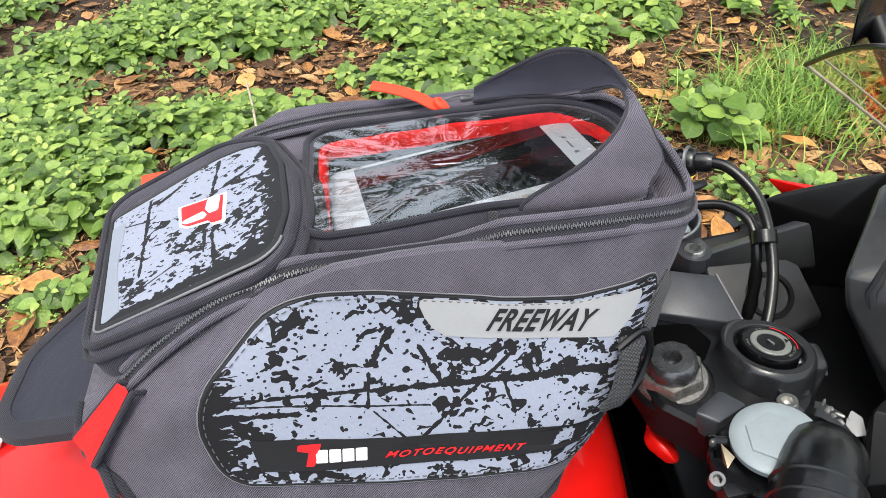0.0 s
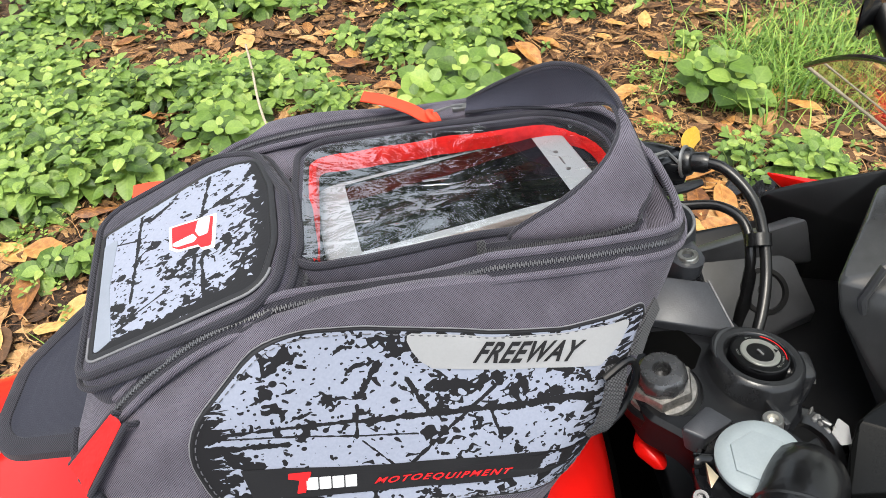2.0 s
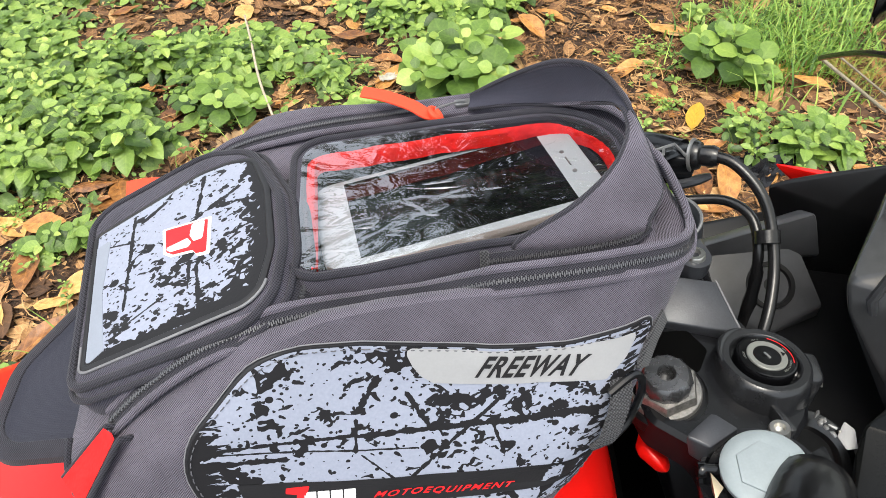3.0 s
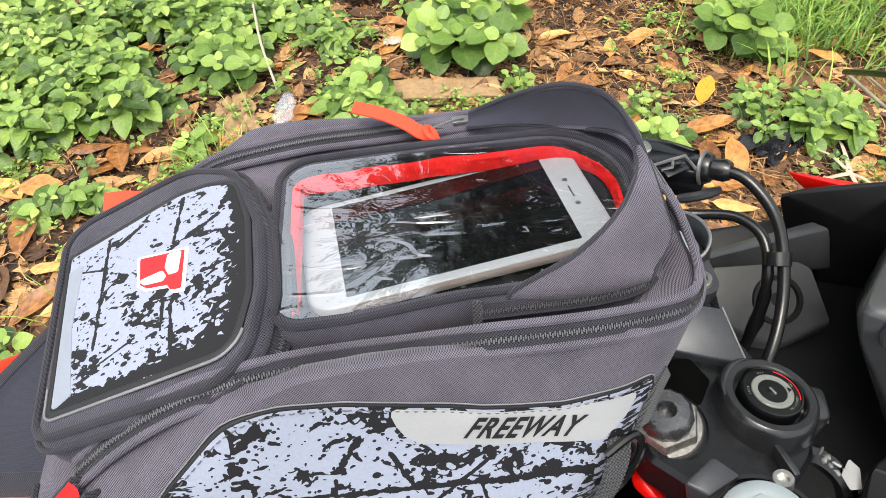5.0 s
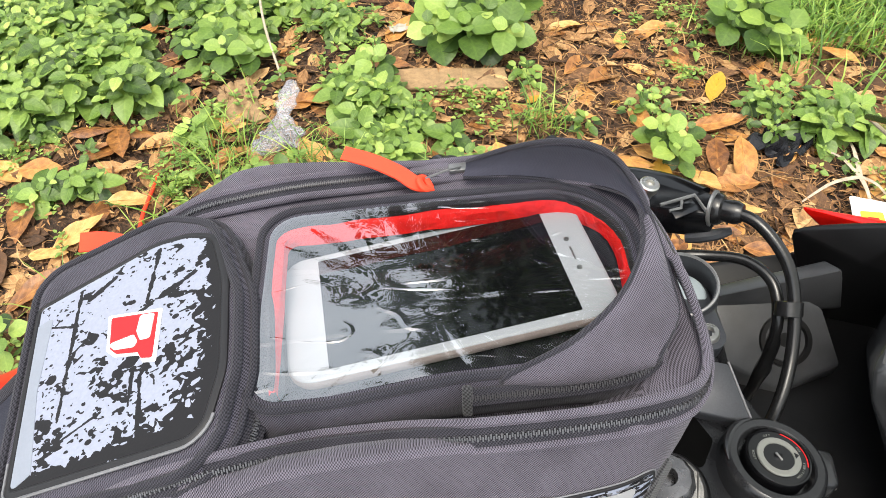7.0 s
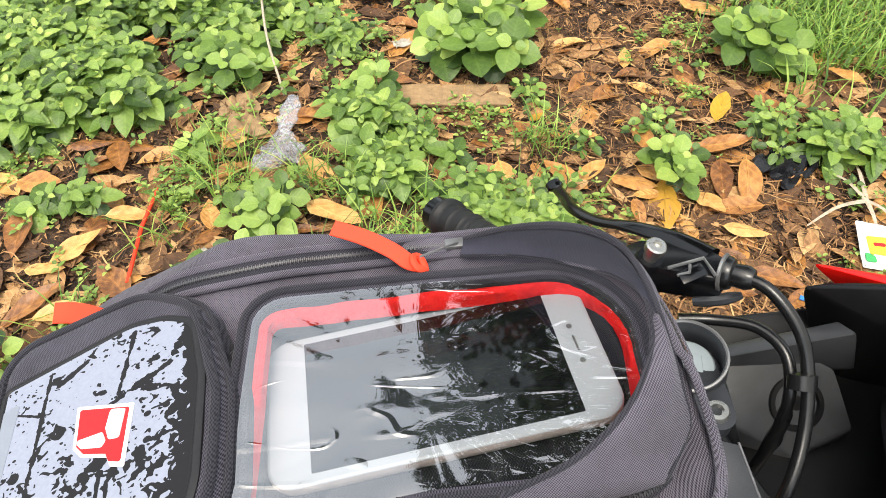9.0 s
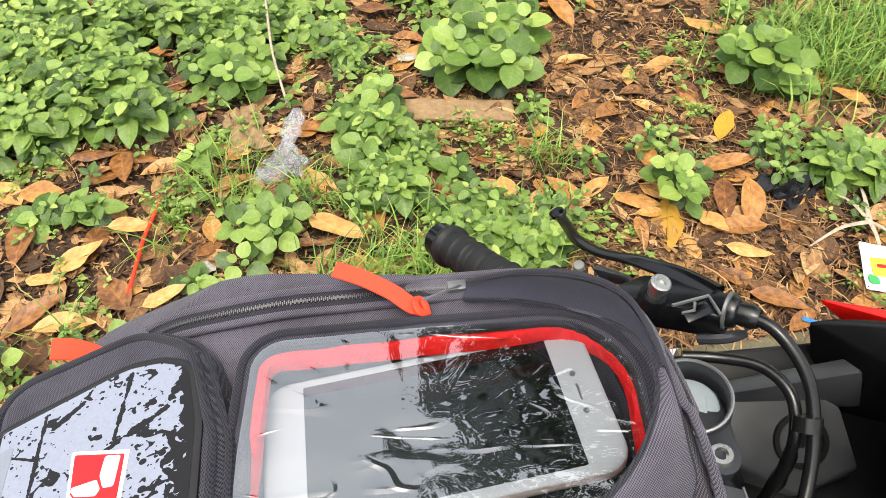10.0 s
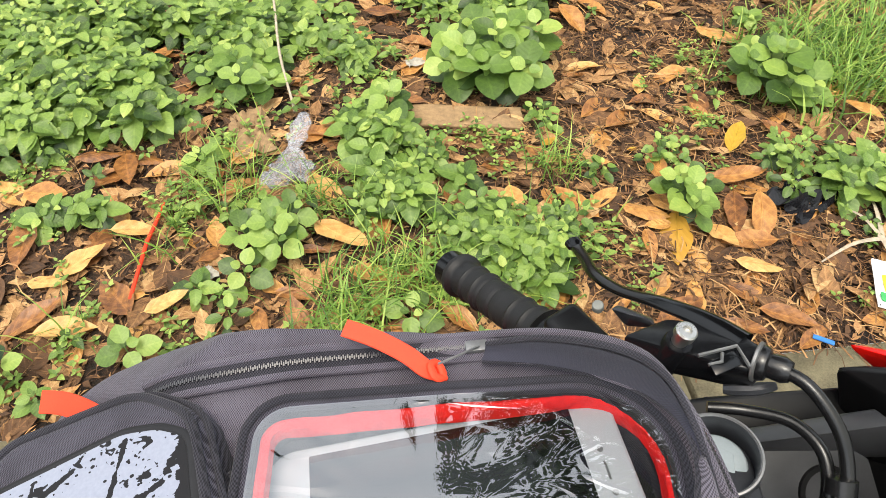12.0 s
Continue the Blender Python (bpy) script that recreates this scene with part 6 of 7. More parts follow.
def make_rear_parts():
    # magnet flap lying on the tank
    flap = dense(rounded([(-0.165, 0.350, 0.02), (-0.222, 0.334, 0.03), (-0.254, 0.294, 0.03), (-0.256, 0.238, 0.026), (-0.175, 0.226, 0.02)], 9), 0.006)
    put = lambda u, v, h: Vector((u, v, 1.100 + 0.22 * (u + 0.20) + 0.06 * (v - 0.25) + h))
    bm = bmesh.new()
    padded(bm, flap, ((0.001, -0.006), (-0.001, -0.002), (0.0, 0.0025), (0.004, 0.004), (0.009, 0.0035), (0.011, 0.0028)), put, True)
    wing = part("magnet_flap", bm, FLAP, bag, "smooth black magnetic side flap")
    bm = bmesh.new()
    o = inset(flap, 0.004)
    loft(bm, [[put(p.x, p.y, h) for p in inset(flap, d)] for d, h in ((-0.002, -0.002), (-0.0015, 0.003), (0.003, 0.0048), (0.0075, 0.0044), (0.0085, 0.003))], True)
    part("flap_binding", bm, PIPING, wing, "ribbed black edge tape")
    # rear gusset with its red lining and zip
    bm = bmesh.new()
    rows = []
    out = Vector((-0.6, -0.45, 0.66)) * 0.0038
    for k in range(20):
        f = 1.04 * k / 19
        le, ri = Vector((-0.1535, 0.2050, 1.1585)).lerp((-0.1765, 0.1965, 1.1370), f), Vector((-0.1470, 0.1985, 1.1595)).lerp((-0.1645, 0.1812, 1.1380), f)
        rows.append([le + out, le.lerp(ri, 0.5) + out * 0.7, ri + out])
    loft(bm, rows, False)
    part("red_gusset", bm, RED_CLOTH, bag, "red lining strip beside the rear zip")
    for side in (0, 2):
        bm = bmesh.new()
        tube(bm, [rows[0][side] - out * 2.0] + [r[side] - out * 0.35 + (r[side] - r[2 - side]).normalized() * 0.0010 for r in rows], 0.0014, 10)
        part("gusset_edge", bm, PIPING, bag, "ribbed black edge tape")
    bm = bmesh.new()
    tube(bm, spline([(-0.182, 0.214, 1.1385), (-0.1785, 0.1985, 1.1365), (-0.1655, 0.1815, 1.1362), on_side(-0.152, 1.1170, 0.001), on_side(-0.138, 1.0985, 0.001)], 30), 0.0019, 8)
    part("base_piping", bm, PIPING, bag, "black corded base edge")


make_bag_body()
make_side_panel()
make_side_strap()
make_lid()
make_main_zip()
make_handle()
make_small_pocket()
make_rear_parts()


# ---- phone in the pocket ----
def make_phone():
    n = Vector((-0.0955, 0.0823, 0.992)).normalized()
    u = Vector((0.1105, 0.0178, 0.0095))
    u = (u - n * u.dot(n)).normalized()
    v = n.cross(u)
    c = Vector((0.0045, 0.3138, 1.1785))
    put = lambda a, b, h: c + u * a + v * b + n * h
    phone = thing("phone", c - n * 0.007, "white smartphone with a dark screen behind a clear pocket window", "phone")
    shape = dense(rounded([(-0.0735, -0.0375, 0.012), (0.0735, -0.0375, 0.012), (0.0735, 0.0375, 0.012), (-0.0735, 0.0375, 0.012)], 9), 0.01)
    bm = bmesh.new()
    padded(bm, shape, ((0.0025, -0.0072), (0.0006, -0.0065), (0, -0.0045), (0, -0.0025), (0.0006, -0.0008)), put, True)
    part("case_edge", bm, PHONE_EDGE, phone, "pinkish metal phone edge")
    bm = bmesh.new()
    padded(bm, shape, ((0.0004, -0.0009), (0.0012, -0.0001), (0.002, 0.0)), put)
    part("front_glass", bm, PHONE_WHITE, phone, "white front glass")
    bm = bmesh.new()
    scr = dense(rounded([(-0.0555, -0.0325, 0.0005), (0.0555, -0.0325, 0.0005), (0.0555, 0.0325, 0.0005), (-0.0555, 0.0325, 0.0005)], 3), 0.02)
    padded(bm, scr, ((0, 0.0), (0, 0.0003)), put)
    part("screen", bm, SCREEN, phone, "dark glossy screen", smooth=False)
    for a, b, r in ((0.0625, 0.0105, 0.0013), (0.0625, -0.0085, 0.0013)):
        bm = bmesh.new()
        lathe(bm, ((r, 0.0), (r, 0.0003), (0.0, 0.0003)), Matrix.Translation(put(a, b, 0)) @ n.to_track_quat("Z", "Y").to_matrix().to_4x4(), 16)
        part("camera_hole", bm, CLAMP_GREY, phone)
    bm = bmesh.new()
    tube(bm, [put(0.0625, 0.005, 0.0001), put(0.0625, -0.003, 0.0001)], 0.0005, 6)
    part("earpiece", bm, CLAMP_GREY, phone)


make_phone()


# ---- plants and litter on the verge ----
def leaf_mesh(name, length, width, cup, droop, material, tip=0.62, seg=6, curl=0.0, seed=0, blunt=0.85, age=0.0):
    """A leaf blade from its stalk at the origin along +y, folded at the midrib."""
    rnd = random.Random(seed)
    bm = bmesh.new()
    rows = []
    for i in range(seg + 1):
        f = i / seg
        w = width / 2 * (math.sin(math.pi * f ** tip) ** blunt) if 0 < f < 1 else 0.0
        y, z = length * f, -droop * length * f * f
        k = curl * math.sin(f * 7 + seed)
        j = 1 + rnd.uniform(-0.08, 0.08)
        if w == 0:
            rows.append([Vector((0, y, z))])
        else:
            rows.append([Vector((-w * j, y, z + cup * w + k * w)), Vector((-w * 0.5 * j, y, z + cup * w * 0.35)), Vector((0, y, z)), Vector((w * 0.5 * j, y, z + cup * w * 0.35)), Vector((w * j, y, z + cup * w - k * w))])
    vs = [[bm.verts.new(p) for p in r] for r in rows]
    for a, b in zip(vs, vs[1:]):
        if len(a) == 1:
            for q in range(4):
                bm.faces.new((a[0], b[q], b[q + 1])) if len(b) > 1 else None
        elif len(b) == 1:
            for q in range(4):
                bm.faces.new((a[q], b[0], a[q + 1]))
        else:
            for q in range(4):
                bm.faces.new((a[q], b[q], b[q + 1], a[q + 1]))
    me = bpy.data.meshes.new(name)
    bm.to_mesh(me)
    bm.free()
    me.materials.append(material)
    me.shade_smooth()
    mark_blades(me, [c for v in me.vertices for c in (v.co.x / width, v.co.y / length, age)])
    return me


def mark_blades(me, flat):
    """Keep each point's place across and along its own blade, for the veins."""
    at = me.attributes.new("blade", "FLOAT_VECTOR", "POINT")
    at.data.foreach_set("vector", flat)


def leaf_data(me):
    at = me.attributes["blade"].data if "blade" in me.attributes else None
    return [v.co.copy() for v in me.vertices], [tuple(p.vertices) for p in me.polygons], [c for k in range(len(me.vertices)) for c in (at[k].vector if at else (0.3, 0.0, 0.0))]


def scatter_mesh(name, blades, material):
    """Many blades in one mesh: blades are (points, faces, matrix)."""
    verts, faces, marks = [], [], []
    for co, fc, m, *own in blades:
        k = len(verts)
        marks += own[0] if own else [0.3, 0.04, 0.0] * len(co)
        verts += [m @ p for p in co]
        faces += [tuple(i + k for i in f) for f in fc]
    me = bpy.data.meshes.new(name)
    me.from_pydata(verts, [], faces)
    mark_blades(me, marks)
    me.materials.append(material)
    me.shade_smooth()
    return new(name, me)


# lighter young leaves at the tip of a stem, darker old ones below
AGES = (0.13, 0.05, -0.05, -0.13)
BROAD = [[leaf_mesh("broad_leaf", 0.070, 0.062, 0.14, 0.10, GREEN, 0.86, 8, 0.06, k, 0.72, a) for k in range(3)] for a in AGES]
OVAL = [[leaf_mesh("oval_leaf", 0.060, 0.040, 0.22, 0.16, GREEN, 0.85, 7, 0.05, k, 0.7, a) for k in range(3)] for a in AGES]
SMALL = [leaf_mesh("small_leaf", 0.034, 0.021, 0.3, 0.2, GREEN_MAT, 0.7, 4, 0.0, k) for k in range(2)]
MATL = [leaf_mesh("mat_leaf", 0.060, 0.043, 0.22, 0.22, GREEN_MAT, 0.76, 6, 0.05, k, 0.8) for k in range(3)]


LOWLEAF = [leaf_mesh("far_leaf", 0.060, 0.043, 0.22, 0.22, GREEN_MAT, 0.76, 3, 0.05, k, 0.8) for k in range(3)]


def weed(x, y, spread, tall, leaves, scale, rnd, label):
    """A broad-leaved weed: upright stems, each with crossed pairs of leaves and a small bright tip."""
    base = Vector((x, y, lie(x, y)))
    plant = thing("weed_plant", base, label, "weed", "weeds on the verge")
    bm = bmesh.new()
    kinds = BROAD if scale > 0.8 else OVAL
    stems = max(1, leaves // 8)
    for i in range(stems):
        a, r = 2.39996 * i + rnd.uniform(-0.3, 0.3), spread * 0.85 * math.sqrt(i / stems)
        high = tall * (1 - 0.45 * (r / spread) ** 2) * rnd.uniform(0.8, 1.08)
        top, root = Vector((r * math.cos(a), r * math.sin(a), high)), Vector((0.35 * r * math.cos(a), 0.35 * r * math.sin(a), 0))
        tube(bm, [base + root, base + root.lerp(top, 0.55) + Vector((0, 0, high * 0.08)), base + top], [0.0028, 0.0022, 0.0013], 5)
        turn = rnd.uniform(0, 180)
        lean = pose(0, 0, 0, 16 + rnd.uniform(-10, 10), rnd.uniform(-10, 10), 0)
        for tier, (up, size) in enumerate(((1.0, 0.42), (0.90, 0.80), (0.72, 1.0), (0.52, 0.92))):
            for side in (0, 180):
                lf = new("leaf", rnd.choice(kinds[tier]))
                lf.parent = plant
                at = root.lerp(top, up) + Vector((0, 0, high * 0.08 * (1 - up)))
                s = scale * size * rnd.uniform(0.82, 1.12)
                m = Matrix.Translation(at) @ lean @ pose(0, 0, 0, 0, 0, turn + 90 * tier + side + rnd.uniform(-14, 14)) @ pose(0, 0.006 + 0.006 * tier, 0, (22, 8, 2, -5)[tier] + rnd.uniform(-8, 8), rnd.uniform(-12, 12), 0)
                lf.matrix_basis = m @ Matrix.Diagonal((s, s, s, 1))
    part("stem", bm, STEM, plant)
    return plant


def make_weeds():
    rnd = random.Random(5)
    tall_ones = ((0.21, 2.34, 0.25, 0.18, 104, 1.70), (1.16, 2.21, 0.16, 0.18, 56, 1.50), (-0.15, 2.06, 0.09, 0.12, 18, 1.10), (-0.66, 2.25, 0.18, 0.12, 56, 1.20),
                 (-0.44, 1.51, 0.12, 0.13, 40, 1.0), (0.72, 1.63, 0.10, 0.14, 32, 1.0), (-0.50, 1.38, 0.08, 0.08, 9, 0.95), (-0.72, 1.12, 0.09, 0.10, 10, 1.0),
                 (-0.06, 1.24, 0.09, 0.08, 12, 0.9), (-0.30, 2.50, 0.14, 0.12, 24, 0.75), (-0.51, 1.24, 0.07, 0.09, 10, 0.75), (-1.02, 1.08, 0.10, 0.09, 14, 0.85))
    for x, y, r, h, n, s in tall_ones:
        weed(x, y, r, h, n, s, rnd, "low broad-leaved green weed rooted in leaf litter")
    low_ones = ((-0.14, 1.66, 0.14, 0.12, 34, 0.75), (0.35, 1.52, 0.11, 0.12, 26, 0.62), (0.71, 1.83, 0.10, 0.09, 22, 0.65), (1.07, 1.80, 0.15, 0.12, 36, 0.65), (0.50, 1.77, 0.05, 0.06, 10, 0.7),
                (0.35, 2.04, 0.07, 0.08, 12, 0.7), (-0.02, 1.86, 0.10, 0.10, 20, 0.65), (-0.17, 1.90, 0.07, 0.09, 12, 0.7))
    for x, y, r, h, n, s in low_ones:
        weed(x, y, r, h, int(n * 2.0), s, rnd, "small-leaved light green weed in leaf litter")


# where low weeds grow thickly: middle, reach along and across, thickness
PATCHES = ((-1.40, 2.45, 0.50, 0.42, 1.1), (-1.40, 1.92, 0.28, 0.20, 0.9), (-0.97, 2.08, 0.16, 0.14, 0.7), (-0.27, 2.43, 0.16, 0.12, 0.5), (-0.13, 1.84, 0.12, 0.14, 0.45), (-0.13, 1.66, 0.12, 0.09, 0.5),
           (0.27, 1.71, 0.07, 0.05, 0.5), (1.29, 1.66, 0.14, 0.12, 0.2), (1.08, 1.85, 0.16, 0.12, 0.15), (-0.53, 1.24, 0.10, 0.05, 0.5), (0.42, 1.42, 0.14, 0.10, 0.1), (0.13, 1.60, 0.10, 0.06, 0.05), (-0.72, 1.85, 0.10, 0.08, 0.3), (-0.60, 2.75, 0.4, 0.2, 0.3), (-0.45, 1.86, 0.16, 0.20, -0.9), (-1.0, 2.42, 0.11, 0.07, -1.2), (-1.05, 2.74, 0.14, 0.07, -0.8), (-0.79, 2.20, 0.13, 0.06, -1.1), (-0.50, 2.31, 0.09, 0.12, -1.0), (-0.73, 2.50, 0.15, 0.12, 0.6), (-1.12, 2.02, 0.16, 0.10, 0.6), (-0.86, 1.93, 0.12, 0.07, 0.5), (-1.2, 1.58, 0.22, 0.10, 0.28), (-0.92, 1.62, 0.16, 0.06, 0.3), (-0.65, 1.45, 0.25, 0.10, -0.4), (0.45, 2.25, 0.25, 0.3, -0.4))


def green_cover(x, y):
    """How thickly low weeds cover the verge here, 0 to 1."""
    n = noise.fractal(Vector((x * 1.5 + 4.0, y * 1.5, 2.0)), 1.0, 2.0, 3)
    far = 1 / (1 + math.exp(-(y - 2.70) * 7))
    bare = math.exp(-((x - 0.75) / 0.45) ** 2) * math.exp(-((y - 2.3) / 0.6) ** 2)
    patches = sum(a * math.exp(-((x - cx) / rx) ** 2 - ((y - cy) / ry) ** 2) for cx, cy, rx, ry, a in PATCHES)
    return max(0.0, min(1.0, 0.15 + patches + 0.44 * far + 1.0 * n - 0.5 * bare))


# large fallen leaves that nothing grows over
CLEAR = ((0.96, 1.95), (0.67, 1.53), (-0.99, 2.40), (-0.26, 1.51), (-1.01, 1.23), (0.67, 1.48), (0.87, 1.40), (-0.93, 1.48), (-1.13, 1.67), (1.42, 2.06), (-0.83, 1.54))


def covered(x, y):
    return any((x - a) ** 2 + (y - b) ** 2 < 0.0072 for a, b in CLEAR)


def make_cover():
    rnd = random.Random(8)
    big, small, low = [leaf_data(m) for m in MATL], [leaf_data(m) for m in SMALL], [leaf_data(m) for m in LOWLEAF]
    aged = {id(own): [[v if k % 3 < 2 else a for k, v in enumerate(own)] for a in AGES] for kind in (big, small, low) for _, _, own in kind}
    blades = []
    tries = 0
    while len(blades) < 76000 and tries < 21000:
        tries += 1
        y = 0.5 + 6.0 * rnd.random() ** 1.2
        x = rnd.uniform(-4.5, 4.5) if tries % 2 else rnd.uniform(-1.8, 2.0)
        if y < edge(x) + 0.03 or covered(x, y):
            continue
        g = green_cover(x, y)
        if rnd.random() > g * g:
            continue
        tall = 0.03 + 0.13 * g * rnd.uniform(0.35, 1.0)
        lush = g > 0.55 or rnd.random() < 0.25
        turn, lean = rnd.uniform(0, 360), pose(0, 0, 0, 14 + rnd.uniform(-14, 14), rnd.uniform(-14, 14), 0)
        grow = rnd.uniform(0.75, 1.55) * (1.2 if y > 2.7 else 1.0)
        for k in range(8 if lush else 6):
            tier = k // 2
            s = grow * (0.34, 0.66, 0.95, 1.05)[tier] * rnd.uniform(0.85, 1.12)
            co, fc, own = rnd.choice(low if lush and (y > 2.7 or abs(x) > 2.0) else big if lush else small)
            h = lie(x, y) + tall * (1.0, 0.93, 0.76, 0.55)[tier]
            m = Matrix.Translation((x, y, h)) @ lean @ pose(0, 0, 0, 0, 0, turn + 90 * tier + 180 * (k % 2) + rnd.uniform(-16, 16)) @ pose(0, 0.006, 0, (26, 8, -2, -10)[tier] + rnd.uniform(-10, 10), rnd.uniform(-14, 14), 0) @ Matrix.Scale(s, 4)
            blades.append((co, fc, m, aged[id(own)][tier]))
    tagged(scatter_mesh("low_weeds", blades, GREEN_MAT), "dense mat of low green weeds over soil", "weeds", kind="stuff")


def make_grass():
    rnd = random.Random(11)
    blades = []
    clumps = [(1.46, 2.34, 0.34, 1000), (1.80, 2.6, 0.45, 700), (-0.06, 1.39, 0.15, 170), (-0.20, 1.28, 0.15, 190), (-0.32, 1.66, 0.14, 110), (-0.62, 1.78, 0.14, 90), (0.24, 1.47, 0.15, 130), (-0.95, 1.20, 0.08, 50), (-0.79, 1.53, 0.12, 70), (0.36, 1.80, 0.09, 60), (-0.57, 1.65, 0.11, 60), (0.05, 1.35, 0.1, 60)]
    for cx, cy, r, n in clumps:
        for _ in range(n):
            x, y = rnd.gauss(cx, r * 0.5), rnd.gauss(cy, r * 0.5)
            if covered(x, y):
                continue
            ln, a, lean = rnd.uniform(0.07, 0.19), rnd.uniform(0, 2 * math.pi), rnd.uniform(0.4, 1.1)
            w = rnd.uniform(0.0014, 0.0030) * (1.5 if cx > 1.2 else 1.0)
            d, s = Vector((math.cos(a), math.sin(a), 0)), Vector((-math.sin(a), math.cos(a), 0))
            pts = [Vector((x, y, lie(x, y))) + d * ln * lean * f * f + Vector((0, 0, ln * (f - 0.45 * lean * f * f))) for f in (0, 0.35, 0.7, 1.0)]
            co = [q + s * w * e for q, t in zip(pts, (1, 0.9, 0.6, 0.1)) for e in (-t, t)]
            blades.append((co, [(2 * k, 2 * k + 1, 2 * k + 3, 2 * k + 2) for k in range(3)], Matrix()))
    tagged(scatter_mesh("grass", blades, GRASS), "thin green and straw grass tufts", "grass", kind="stuff")


def make_sprigs():
    """Tiny yellow-green seedlings between the fallen leaves."""
    rnd = random.Random(29)
    data = [leaf_data(m) for m in SMALL]
    aged = [[v if k % 3 < 2 else 0.10 for k, v in enumerate(own)] for _, _, own in data]
    blades = []
    while len(blades) < 5200:
        cx, cy = rnd.uniform(-1.6, 1.5), 1.02 + 1.5 * rnd.random() ** 1.3
        if cy < edge(cx) + 0.08 or noise.noise(Vector((cx * 3.1, cy * 3.1, 9.0))) < -0.05 + 0.25 * (cx > 0.4):
            continue
        for _ in range(rnd.randint(3, 9)):
            x, y = rnd.gauss(cx, 0.035), rnd.gauss(cy, 0.035)
            if covered(x, y) or y < edge(x) + 0.04:
                continue
            lift, turn, s = rnd.uniform(0.012, 0.045), rnd.uniform(0, 360), rnd.uniform(0.32, 0.80)
            for k in range(4):
                co, fc, _ = data[k % 2]
                m = Matrix.Translation((x, y, lie(x, y) + lift * (1 if k < 2 else 0.7))) @ pose(0, 0, 0, 12, 0, turn + 180 * k + 90 * (k // 2)) @ pose(0, 0.002, 0, rnd.uniform(-6, 24), rnd.uniform(-12, 12), 0) @ Matrix.Scale(s * (0.75 if k < 2 else 1.0), 4)
                blades.append((co, fc, m, aged[k % 2]))
    tagged(scatter_mesh("seedlings", blades, GREEN_MAT), "tiny yellow-green seedlings among dead leaves", "weeds", kind="stuff")


def dry_leaf_mesh(seed, long=0.16):
    me = leaf_mesh("dry_leaf", long, long * (0.36 + 0.05 * (seed % 3)), (0.5, 0.2, -0.3, 0.35)[seed % 4], (0.15, -0.12, 0.1, 0.0)[seed % 4], DRY, 0.85, 9, 0.14, seed)
    bm = bmesh.new()
    bm.from_mesh(me)
    bmesh.ops.translate(bm, verts=bm.verts, vec=(0, -long / 2, 0))
    tube(bm, [(0, -long / 2 - 0.012, 0.003), (0, -long / 2, 0.001), (0, -long * 0.2, 0.0012), (0, long * 0.3, 0.0008)], [0.0011, 0.0012, 0.0010, 0.0004], 4)
    for v in bm.verts:
        v.co.z += 0.004 * noise.noise(v.co * 40 + Vector((seed, 0, 0)))
    bm.to_mesh(me)
    bm.free()
    me.shade_smooth()
    return me


DRY_LEAVES = [dry_leaf_mesh(k) for k in range(8)]


def drop_leaf(x, y, ln, turn, k, rnd, colour=None, up=0.0):
    ob = new("fallen_leaf", DRY_LEAVES[k % 8])
    ob.matrix_basis = Matrix.Translation((x, y, lie(x, y) + 0.008 + up + rnd.uniform(0, 0.012))) @ pose(0, 0, 0, rnd.uniform(-9, 9), rnd.uniform(-9, 9), turn - 90) @ Matrix.Scale(ln / 0.16, 4)
    if colour:
        ob.data = ob.data.copy()
        ob.data.materials[0] = colour
    return tagged(ob, "yellow fallen leaf on brown litter" if colour else "dry tan fallen leaf on brown litter", "leaf", "fallen leaves")


